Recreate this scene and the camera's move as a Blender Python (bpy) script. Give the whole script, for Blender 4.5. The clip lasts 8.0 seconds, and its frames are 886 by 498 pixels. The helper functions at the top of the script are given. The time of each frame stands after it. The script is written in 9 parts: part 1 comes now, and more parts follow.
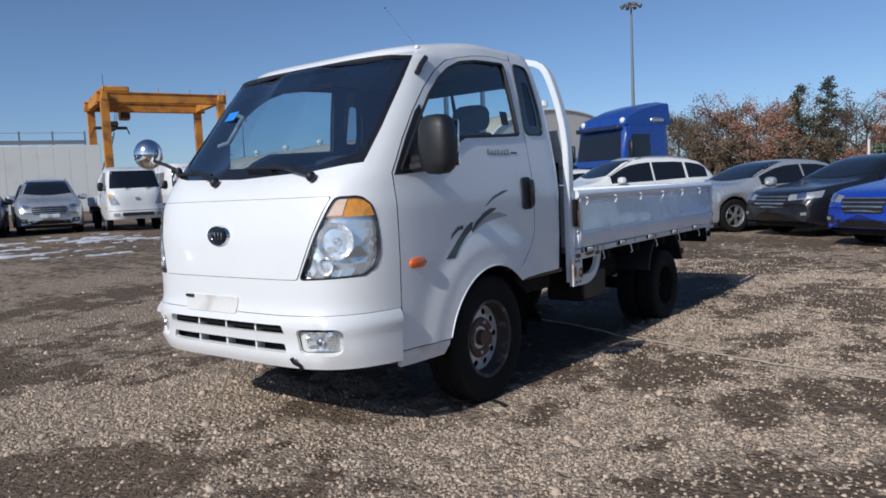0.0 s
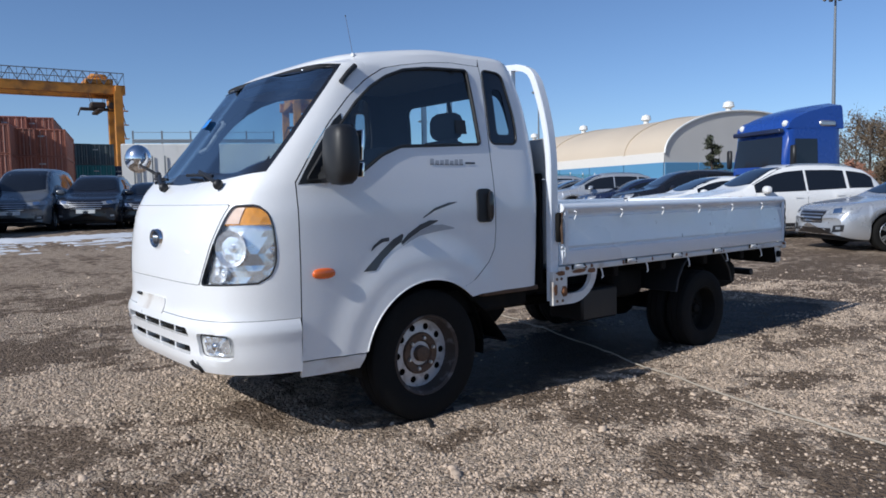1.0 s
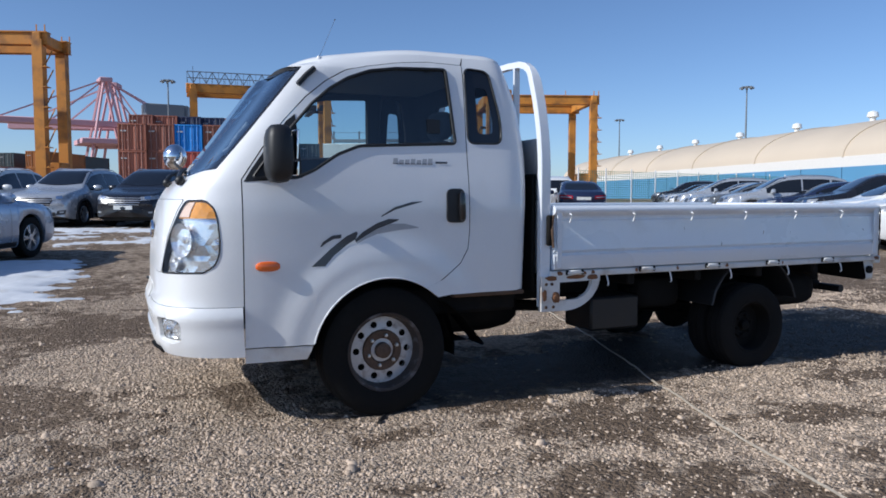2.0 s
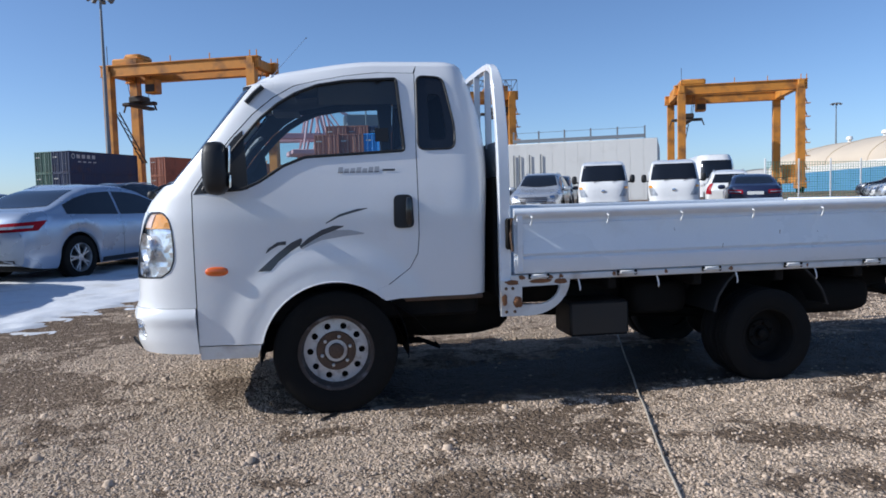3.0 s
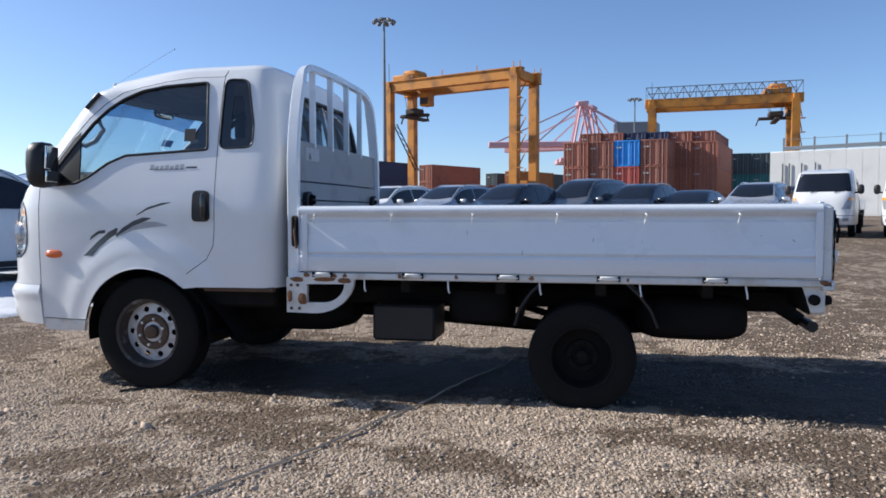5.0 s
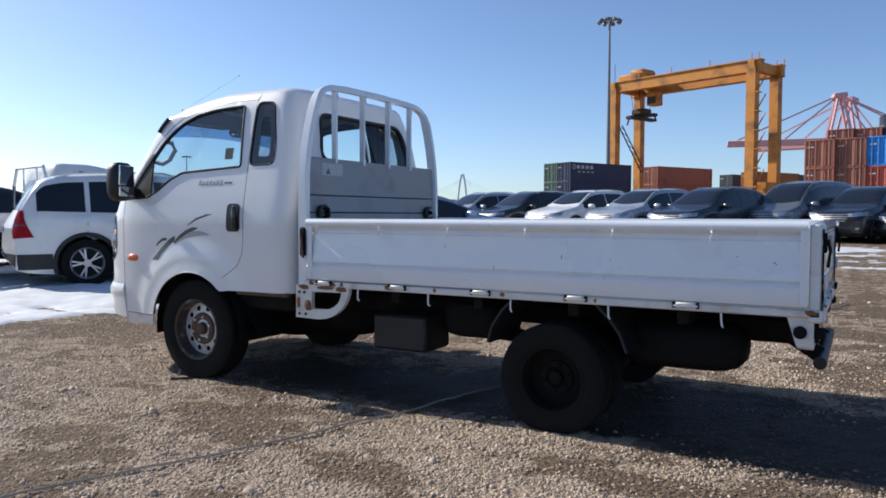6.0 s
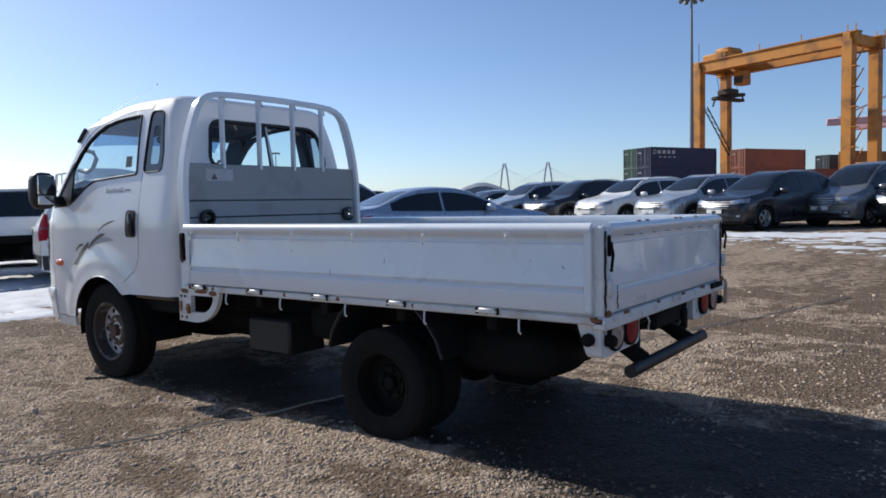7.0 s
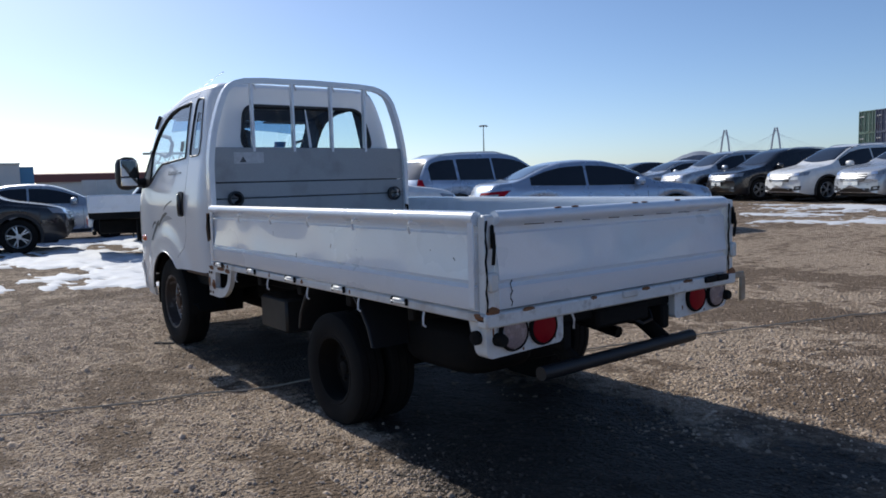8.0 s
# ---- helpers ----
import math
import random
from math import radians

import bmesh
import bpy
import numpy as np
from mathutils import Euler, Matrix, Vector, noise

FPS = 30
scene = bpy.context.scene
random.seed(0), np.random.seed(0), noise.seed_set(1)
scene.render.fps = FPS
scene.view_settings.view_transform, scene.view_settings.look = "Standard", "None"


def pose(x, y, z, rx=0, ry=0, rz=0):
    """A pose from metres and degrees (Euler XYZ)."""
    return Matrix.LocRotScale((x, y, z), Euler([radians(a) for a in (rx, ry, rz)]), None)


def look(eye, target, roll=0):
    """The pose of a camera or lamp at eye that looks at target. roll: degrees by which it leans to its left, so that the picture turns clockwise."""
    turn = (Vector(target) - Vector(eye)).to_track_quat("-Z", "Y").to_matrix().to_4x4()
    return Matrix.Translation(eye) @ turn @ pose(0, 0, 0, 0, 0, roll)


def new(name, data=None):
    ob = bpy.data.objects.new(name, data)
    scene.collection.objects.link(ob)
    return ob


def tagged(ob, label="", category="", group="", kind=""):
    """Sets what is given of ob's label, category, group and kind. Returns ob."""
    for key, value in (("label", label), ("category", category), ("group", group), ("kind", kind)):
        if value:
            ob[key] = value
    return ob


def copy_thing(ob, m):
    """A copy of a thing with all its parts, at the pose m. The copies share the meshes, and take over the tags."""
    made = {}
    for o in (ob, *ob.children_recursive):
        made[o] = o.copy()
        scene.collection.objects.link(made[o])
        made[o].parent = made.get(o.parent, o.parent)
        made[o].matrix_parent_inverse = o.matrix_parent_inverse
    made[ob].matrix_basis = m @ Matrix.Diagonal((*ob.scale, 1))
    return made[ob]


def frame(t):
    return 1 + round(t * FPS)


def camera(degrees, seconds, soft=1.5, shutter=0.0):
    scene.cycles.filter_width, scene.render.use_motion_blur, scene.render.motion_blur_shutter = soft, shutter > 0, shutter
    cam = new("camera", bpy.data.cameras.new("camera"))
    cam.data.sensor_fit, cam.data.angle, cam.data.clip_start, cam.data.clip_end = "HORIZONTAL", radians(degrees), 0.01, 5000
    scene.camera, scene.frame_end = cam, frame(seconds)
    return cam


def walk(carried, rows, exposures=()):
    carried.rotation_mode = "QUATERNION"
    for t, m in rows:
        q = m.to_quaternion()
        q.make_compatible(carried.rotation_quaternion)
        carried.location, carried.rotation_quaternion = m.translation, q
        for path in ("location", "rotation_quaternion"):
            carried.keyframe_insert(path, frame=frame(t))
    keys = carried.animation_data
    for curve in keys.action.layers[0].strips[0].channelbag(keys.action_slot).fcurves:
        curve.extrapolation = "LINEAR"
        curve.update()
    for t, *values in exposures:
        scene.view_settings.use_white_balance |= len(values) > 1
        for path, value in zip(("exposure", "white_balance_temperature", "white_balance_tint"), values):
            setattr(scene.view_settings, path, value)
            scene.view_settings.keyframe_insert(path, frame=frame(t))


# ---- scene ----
cam = camera(62.3, 8.0, soft=1.7)
PATH = [
    (0, (-3.314, -2.226, 1.166), (-1.725, -1.022, 1.002), -2.6),
    (0.5, (-2.886, -2.651, 1.174), (-1.51, -1.208, 1.023), -2.0),
    (1, (-2.359, -3.048, 1.178), (-1.097, -1.503, 1.032), -1.1),
    (1.5, (-1.875, -3.42, 1.19), (-0.85, -1.708, 1.063), -1.1),
    (1.7, (-1.661, -3.522, 1.176), (-0.699, -1.773, 1.041), -0.4),
    (2.8, (-0.299, -4.078, 1.16), (0.068, -2.117, 1.027), -1.4),
    (3, (-0.038, -4.132, 1.178), (0.279, -2.162, 1.043), -1.6),
    (3.5, (0.645, -4.267, 1.179), (0.747, -2.274, 1.047), -1.9),
    (4, (1.397, -4.278, 1.155), (1.472, -2.284, 1.025), -1.1),
    (4.2, (1.687, -4.272, 1.123), (1.716, -2.277, 0.993), -1.2),
    (5.3, (3.119, -3.923, 1.078), (2.488, -2.027, 0.993), 0.5),
    (5.5, (3.389, -3.844, 1.088), (2.615, -2.002, 1.001), 0.7),
    (6, (4.033, -3.584, 1.139), (3.043, -1.849, 1.046), 0.1),
    (6.5, (4.642, -3.265, 1.185), (3.509, -1.62, 1.07), -1.0),
    (7, (5.133, -2.818, 1.198), (3.945, -1.214, 1.08), -1.2),
    (7.5, (5.605, -2.373, 1.205), (4.178, -0.975, 1.088), -1.5),
    (8, (5.957, -1.805, 1.228), (4.371, -0.601, 1.046), -1.6),
]
walk(cam, [(t, look(eye, target, roll)) for t, eye, target, roll in PATH],
     [(0, -0.14, 6050, 10), (0.5, -0.03, 6000, 10), (1, 0.09, 5960, 10), (1.5, 0.15, 5900, 10), (2.8, 0.34, 5900, 10), (3.5, 0.40, 6000, 10), (4.2, 0.52, 6100, 10), (5.5, 0.58, 6250, 10),
      (6, 0.51, 6350, 10), (6.5, 0.36, 6350, 10), (7, 0.32, 6350, 10), (7.5, 0.23, 6300, 10), (8, 0.16, 6200, 10)])


# ---- world and sun ----
SUN_EL, SUN_AZ = 33.5, -90.2          # degrees above the ground; clockwise from +y
sky_world = bpy.data.worlds.new("sky")
scene.world = sky_world
sky_world.use_nodes = True
sn = sky_world.node_tree.nodes
sky_tex = sn.new("ShaderNodeTexSky")
sky_tex.sky_type, sky_tex.sun_disc = "NISHITA", False
sky_tex.sun_elevation, sky_tex.sun_rotation = radians(SUN_EL), radians(SUN_AZ)
sky_tex.air_density, sky_tex.dust_density, sky_tex.ozone_density = 0.74, 0.55, 2.6
sn["Background"].inputs["Strength"].default_value = 0.106
sky_tint = sn.new("ShaderNodeVectorMath")
sky_tint.operation = "MULTIPLY"
sky_tint.inputs[1].default_value = (0.89, 0.935, 0.99)
sky_world.node_tree.links.new(sky_tex.outputs[0], sky_tint.inputs[0])
sky_world.node_tree.links.new(sky_tint.outputs[0], sn["Background"].inputs[0])
sun_data = bpy.data.lights.new("sun", "SUN")
sun_data.energy, sun_data.angle, sun_data.color = 3.7, radians(0.53), (1.0, 0.94, 0.84)
sun = new("sun", sun_data)
se, sa = radians(SUN_EL), radians(SUN_AZ)
sun.matrix_world = look((60 * math.cos(se) * math.sin(sa), 60 * math.cos(se) * math.cos(sa), 60 * math.sin(se)), (0, 0, 0))


# ---- materials ----
def mat(name, base, rough=0.5, metal=0.0, vary=0.08, scale=6.0, fine=90.0, bump=0.0, bump_scale=120.0, coat=0.0, spec=0.5,
        dirt=None, dirt_amount=0.0, dirt_scale=3.0, island=0.0, emit=None, trans=0.0, rough_vary=0.08):
    m = bpy.data.materials.new(name)
    m.use_nodes = True
    nt = m.node_tree
    N, L = nt.nodes, nt.links
    b = N["Principled BSDF"]
    b.inputs["Metallic"].default_value = metal
    b.inputs["Specular IOR Level"].default_value = spec
    b.inputs["Coat Weight"].default_value = coat
    b.inputs["Coat Roughness"].default_value = 0.04
    b.inputs["Transmission Weight"].default_value = trans
    tc = N.new("ShaderNodeTexCoord")

    def nz(s, detail=4.0):
        n = N.new("ShaderNodeTexNoise")
        n.inputs["Scale"].default_value, n.inputs["Detail"].default_value = s, detail
        L.new(tc.outputs["Object"], n.inputs["Vector"])
        return n.outputs["Fac"]

    def math_node(op, a, c):
        n = N.new("ShaderNodeMath")
        n.operation = op
        for i, v in enumerate((a, c)):
            if isinstance(v, (int, float)):
                n.inputs[i].default_value = v
            else:
                L.new(v, n.inputs[i])
        return n.outputs[0]

    big, small = nz(scale), nz(fine)
    mixv = math_node("ADD", math_node("MULTIPLY", big, 0.6), math_node("MULTIPLY", small, 0.4))
    ramp = N.new("ShaderNodeMapRange")
    ramp.inputs[1].default_value, ramp.inputs[2].default_value = 0.3, 0.7
    ramp.inputs[3].default_value, ramp.inputs[4].default_value = 1 - vary, 1 + vary
    L.new(mixv, ramp.inputs[0])
    factor = ramp.outputs[0]
    if island:
        g = N.new("ShaderNodeNewGeometry")
        factor = math_node("MULTIPLY", factor, math_node("ADD", math_node("MULTIPLY", g.outputs["Random Per Island"], island * 2), 1 - island))
    mul = N.new("ShaderNodeVectorMath")
    mul.operation = "SCALE"
    mul.inputs[0].default_value = base[:3]
    L.new(factor, mul.inputs["Scale"])
    col = mul.outputs[0]
    if dirt:
        dn = nz(dirt_scale, 8.0)
        mask = N.new("ShaderNodeMapRange")
        mask.inputs[1].default_value, mask.inputs[2].default_value = 0.62 - dirt_amount * 0.3, 0.75
        L.new(dn, mask.inputs[0])
        mx = N.new("ShaderNodeMix")
        mx.data_type = "RGBA"
        L.new(math_node("MULTIPLY", mask.outputs[0], min(1, dirt_amount * 2)), mx.inputs[0])
        L.new(col, mx.inputs[6])
        mx.inputs[7].default_value = (*dirt, 1)
        col = mx.outputs[2]
    L.new(col, b.inputs["Base Color"])
    rr = N.new("ShaderNodeMapRange")
    rr.inputs[1].default_value, rr.inputs[2].default_value = 0.3, 0.7
    rr.inputs[3].default_value, rr.inputs[4].default_value = max(0.02, rough - rough_vary * rough), min(1, rough + rough_vary)
    L.new(big, rr.inputs[0])
    L.new(rr.outputs[0], b.inputs["Roughness"])
    if bump:
        bp = N.new("ShaderNodeBump")
        bp.inputs["Strength"].default_value, bp.inputs["Distance"].default_value = bump, 0.01
        L.new(nz(bump_scale), bp.inputs["Height"])
        L.new(bp.outputs[0], b.inputs["Normal"])
    if emit:
        b.inputs["Emission Color"].default_value, b.inputs["Emission Strength"].default_value = (*emit[0], 1), emit[1]
    return m


def glass_mat(name, tint, gloss=0.9, rough=0.01, base=0.06, power=5.0):
    m = bpy.data.materials.new(name)
    m.use_nodes = True
    N, L = m.node_tree.nodes, m.node_tree.links
    N.remove(N["Principled BSDF"])
    t, g, mx, fr = (N.new("ShaderNode" + k) for k in ("BsdfTransparent", "BsdfGlossy", "MixShader", "LayerWeight"))
    t.inputs[0].default_value = (*tint, 1)
    g.inputs["Roughness"].default_value = rough
    g.inputs[0].default_value = (gloss, gloss, gloss, 1)
    fr.inputs["Blend"].default_value = 0.5
    pw, ml = N.new("ShaderNodeMath"), N.new("ShaderNodeMath")
    pw.operation, ml.operation = "POWER", "MULTIPLY_ADD"
    pw.inputs[1].default_value, ml.inputs[1].default_value, ml.inputs[2].default_value = power, 1 - base, base
    L.new(fr.outputs["Facing"], pw.inputs[0])
    L.new(pw.outputs[0], ml.inputs[0])
    L.new(ml.outputs[0], mx.inputs[0])
    L.new(t.outputs[0], mx.inputs[1])
    L.new(g.outputs[0], mx.inputs[2])
    L.new(mx.outputs[0], N["Material Output"].inputs[0])
    return m


WHITE = mat("white_paint", (0.82, 0.825, 0.825), 0.30, vary=0.02, scale=1.5, coat=0.6, dirt=(0.55, 0.52, 0.47), dirt_amount=0.10, dirt_scale=2.2, rough_vary=0.15, bump=0.14, bump_scale=3.5)
WHITE_WORN = mat("worn_white_paint", (0.74, 0.73, 0.70), 0.42, vary=0.05, scale=3, coat=0.2, dirt=(0.30, 0.20, 0.12), dirt_amount=0.28, dirt_scale=6, bump=0.05)
WHITE_BED = mat("bed_white_paint", (0.80, 0.835, 0.875), 0.24, vary=0.03, scale=1.8, coat=0.8, dirt=(0.46, 0.44, 0.40), dirt_amount=0.09, dirt_scale=3.5, rough_vary=0.2, bump=0.12, bump_scale=4.5)
HOOK_WHITE = mat("matt_white_hook", (0.80, 0.81, 0.82), 0.7, vary=0.06, spec=0.2)
GRIMY = mat("grimy_white_paint", (0.76, 0.76, 0.74), 0.45, vary=0.08, scale=8, dirt=(0.16, 0.085, 0.04), dirt_amount=0.24, dirt_scale=18, bump=0.08)
TRIM = mat("cab_trim", (0.036, 0.038, 0.044), 0.8, vary=0.15, spec=0.25)
TRIM_LIGHT = mat("cab_headliner", (0.15, 0.15, 0.16), 0.85, vary=0.1)
BLACK = mat("black_plastic", (0.013, 0.0135, 0.015), 0.48, vary=0.12, bump=0.05)
BLACK_GLOSS = mat("black_gloss", (0.012, 0.012, 0.014), 0.15, vary=0.1, coat=0.5)
RUBBER = mat("rubber", (0.009, 0.0088, 0.0085), 0.88, vary=0.25, spec=0.22, scale=5, dirt=(0.03, 0.026, 0.022), dirt_amount=0.14, dirt_scale=7, bump=0.15)
CHASSIS = mat("chassis_black", (0.008, 0.0078, 0.0075), 0.8, vary=0.3, spec=0.2, scale=5, dirt=(0.022, 0.016, 0.012), dirt_amount=0.25, dirt_scale=6, bump=0.15)
STEEL = mat("wheel_steel", (0.62, 0.62, 0.63), 0.38, metal=0.35, vary=0.1, dirt=(0.14, 0.08, 0.05), dirt_amount=0.30, dirt_scale=22, bump=0.08)
RUSTY = mat("rusty_hub", (0.12, 0.075, 0.05), 0.75, metal=0.2, vary=0.35, scale=20, bump=0.2)
HOOK_TAN = mat("weathered_bracket", (0.40, 0.33, 0.24), 0.6, vary=0.2, scale=14, dirt=(0.24, 0.13, 0.06), dirt_amount=0.35, dirt_scale=9, bump=0.1)
RUST = mat("rust", (0.22, 0.10, 0.045), 0.85, vary=0.35, scale=12, bump=0.2)
CHROME = mat("chrome", (0.82, 0.83, 0.85), 0.08, metal=1.0, vary=0.02)
ALU = mat("aluminium", (0.62, 0.63, 0.65), 0.30, metal=0.9, vary=0.06, dirt=(0.2, 0.17, 0.14), dirt_amount=0.15)
GALV = mat("galvanised_panel", (0.33, 0.345, 0.36), 0.5, metal=0.25, vary=0.10, scale=2.5, dirt=(0.18, 0.18, 0.18), dirt_amount=0.3, dirt_scale=4, bump=0.03)
AMBER = mat("amber_lens", (0.95, 0.38, 0.02), 0.12, vary=0.25, scale=40, coat=1.0, metal=0.15)
PALE_AMBER = mat("pale_amber_lens", (0.86, 0.62, 0.46), 0.15, vary=0.1, scale=30, coat=0.8)
ORANGE = mat("orange_lens", (0.80, 0.15, 0.02), 0.14, vary=0.05, coat=0.8)
RED_LENS = mat("red_lens", (0.30, 0.004, 0.014), 0.3, vary=0.15, spec=0.12)
CLEAR_LENS = mat("clear_lens", (0.30, 0.23, 0.225), 0.22, vary=0.25, scale=30, coat=0.3)
REFLECTOR = mat("reflector", (0.93, 0.94, 0.95), 0.20, metal=0.75, vary=0.08, scale=18)
GLASS = glass_mat("cab_glass", (0.88, 0.95, 0.96))
GLASS_SCREEN = glass_mat("windscreen_glass", (0.74, 0.88, 0.97), base=0.24, power=3.0)
GLASS_BAND = glass_mat("windscreen_band", (0.30, 0.44, 0.62), base=0.08)
GLASS_SHADE = glass_mat("tinted_cab_glass", (0.80, 0.90, 0.92), base=0.09, power=4.0)
GLASS_DARK = glass_mat("dark_cab_glass", (0.40, 0.47, 0.53))
LENS_GLASS = glass_mat("lens_glass", (0.93, 0.95, 0.97))
MIRROR = mat("mirror", (0.9, 0.9, 0.9), 0.02, metal=1.0, vary=0.0)
DECAL = mat("decal_dark", (0.045, 0.05, 0.06), 0.35, vary=0.15, coat=0.4)
DECAL_GREY = mat("decal_grey", (0.42, 0.43, 0.45), 0.35, vary=0.1, coat=0.4)
SEAT = mat("seat_cloth", (0.042, 0.044, 0.05), 0.9, vary=0.2, bump=0.2)
ROPE = mat("rope", (0.40, 0.35, 0.285), 0.9, vary=0.2, scale=30, bump=0.5)


# ---- geometry helpers ----
from mathutils.bvhtree import BVHTree


class Geo:
    """Collects vertices and faces (with a material slot each) for one mesh."""

    def __init__(self):
        self.v, self.f, self.m = [], [], []

    def add(self, verts, faces, slot=0, m=None):
        o = len(self.v)
        self.v += [tuple(m @ Vector(p)) for p in verts] if m is not None else [tuple(p) for p in verts]
        self.f += [tuple(i + o for i in q) for q in faces]
        self.m += [slot] * len(faces)
        return self

    def box(self, x0, x1, y0, y1, z0, z1, bevel=0.006, slot=0, m=None):
        b = min(bevel, (x1 - x0) * 0.45, (y1 - y0) * 0.45, (z1 - z0) * 0.45)
        c, h = ((x0 + x1) / 2, (y0 + y1) / 2, (z0 + z1) / 2), ((x1 - x0) / 2, (y1 - y0) / 2, (z1 - z0) / 2)
        vs, idx = [], {}
        for sx in (-1, 1):
            for sy in (-1, 1):
                for sz in (-1, 1):
                    for ax in range(3):
                        s = (sx, sy, sz)
                        vs.append([c[k] + s[k] * (h[k] if k == ax else h[k] - b) for k in range(3)])
                        idx[(sx, sy, sz, ax)] = len(vs) - 1
        fs = []
        for ax in range(3):
            o1, o2 = (ax + 1) % 3, (ax + 2) % 3
            for s in (-1, 1):
                q = []
                for a, d in ((-1, -1), (1, -1), (1, 1), (-1, 1)):
                    k = [0, 0, 0]
                    k[ax], k[o1], k[o2] = s, a, d
                    q.append(idx[(*k, ax)])
                fs.append(q if s > 0 else q[::-1])
        for ax in range(3):
            o1, o2 = (ax + 1) % 3, (ax + 2) % 3
            for a in (-1, 1):
                for d in (-1, 1):
                    k0, k1 = [0, 0, 0], [0, 0, 0]
                    k0[ax], k0[o1], k0[o2] = -1, a, d
                    k1[ax], k1[o1], k1[o2] = 1, a, d
                    q = [idx[(*k0, o1)], idx[(*k1, o1)], idx[(*k1, o2)], idx[(*k0, o2)]]
                    fs.append(q if a * d > 0 else q[::-1])
        for sx in (-1, 1):
            for sy in (-1, 1):
                for sz in (-1, 1):
                    q = [idx[(sx, sy, sz, k)] for k in range(3)]
                    fs.append(q if sx * sy * sz > 0 else q[::-1])
        return self.add(vs, fs, slot, m)

    def lathe(self, profile, n=32, slot=0, m=None, closed=False):
        """profile: (radius, height) pairs, turned round local z."""
        vs, fs = [], []
        for i in range(n):
            a = 2 * math.pi * i / n
            vs += [(r * math.cos(a), r * math.sin(a), h) for r, h in profile]
        k = len(profile)
        for i in range(n):
            j = (i + 1) % n
            for p in range(k if closed else k - 1):
                q = (p + 1) % k
                fs.append((i * k + p, j * k + p, j * k + q, i * k + q))
        return self.add(vs, fs, slot, m)

    def tube(self, pts, r, n=10, slot=0, m=None, flat=None):
        """A rod along pts; flat gives the second half-width of an oval or, with n = 4, a bar."""
        P = [Vector(p) for p in pts]
        vs, fs = [], []
        up = Vector((0, 0, 1))
        for i, p in enumerate(P):
            d = (P[min(i + 1, len(P) - 1)] - P[max(i - 1, 0)]).normalized()
            s = d.cross(up)
            s = s.normalized() if s.length > 0.05 else d.cross(Vector((0, 1, 0))).normalized()
            t = s.cross(d).normalized()
            for k in range(n):
                a = 2 * math.pi * (k + 0.5) / n
                vs.append(p + s * (r * math.cos(a)) + t * ((flat or r) * math.sin(a)))
        for i in range(len(P) - 1):
            for k in range(n):
                l = (k + 1) % n
                fs.append((i * n + k, i * n + l, (i + 1) * n + l, (i + 1) * n + k))
        fs.append(tuple(range(n))[::-1])
        fs.append(tuple((len(P) - 1) * n + k for k in range(n)))
        return self.add(vs, fs, slot, m)

    def grid(self, rows, slot=0, m=None, loop=False):
        """rows: equal lists of points, skinned."""
        k = len(rows[0])
        vs = [p for r in rows for p in r]
        fs = [(i * k + j, i * k + (j + 1) % k, (i + 1) * k + (j + 1) % k, (i + 1) * k + j)
              for i in range(len(rows) - 1) for j in range(k if loop else k - 1)]
        return self.add(vs, fs, slot, m)

    def prism(self, outline, d, slot=0, m=None):
        """outline: (x, y) pairs, extruded by d along local z."""
        n = len(outline)
        vs = [(x, y, 0) for x, y in outline] + [(x, y, d) for x, y in outline]
        fs = [tuple(range(n))[::-1], tuple(range(n, 2 * n))] + [(i, (i + 1) % n, n + (i + 1) % n, n + i) for i in range(n)]
        return self.add(vs, fs, slot, m)

    def ball(self, c, r, n=12, slot=0, m=None, power=1.0):
        rows = []
        for i in range(n // 2 + 1):
            a = math.pi * i / (n // 2)
            row = []
            for j in range(n):
                b = 2 * math.pi * j / n
                q = [math.sin(a) * math.cos(b), math.sin(a) * math.sin(b), math.cos(a)]
                q = [math.copysign(abs(t) ** power, t) for t in q]
                row.append((c[0] + r[0] * q[0], c[1] + r[1] * q[1], c[2] + r[2] * q[2]))
            rows.append(row)
        return self.grid(rows, slot, m, loop=True)


def mesh_of(name, geo, mats, sharp=38):
    me = bpy.data.meshes.new(name)
    me.from_pydata(geo.v, [], geo.f)
    for q in mats if isinstance(mats, (list, tuple)) else [mats]:
        me.materials.append(q)
    me.polygons.foreach_set("material_index", geo.m)
    bm = bmesh.new()
    bm.from_mesh(me)
    bmesh.ops.recalc_face_normals(bm, faces=bm.faces)
    bm.to_mesh(me)
    bm.free()
    me.polygons.foreach_set("use_smooth", [True] * len(me.polygons))
    me.set_sharp_from_angle(angle=radians(sharp))
    return me


def part(name, geo, mats, parent=None, label="", sharp=38):
    ob = new(name, geo if isinstance(geo, bpy.types.Mesh) else mesh_of(name, geo, mats, sharp))
    ob.parent = parent
    return tagged(ob, label)


def thing(name, label, category, group="", m=None, kind=""):
    ob = new(name)
    ob.empty_display_size = 0.2
    if m is not None:
        ob.matrix_basis = m
    return tagged(ob, label, category, group, kind)


def rot_to(axis):
    """Turns local z to the named axis."""
    return {"x": pose(0, 0, 0, 0, 90, 0), "-x": pose(0, 0, 0, 0, -90, 0), "y": pose(0, 0, 0, -90, 0, 0), "-y": pose(0, 0, 0, 90, 0, 0)}[axis]


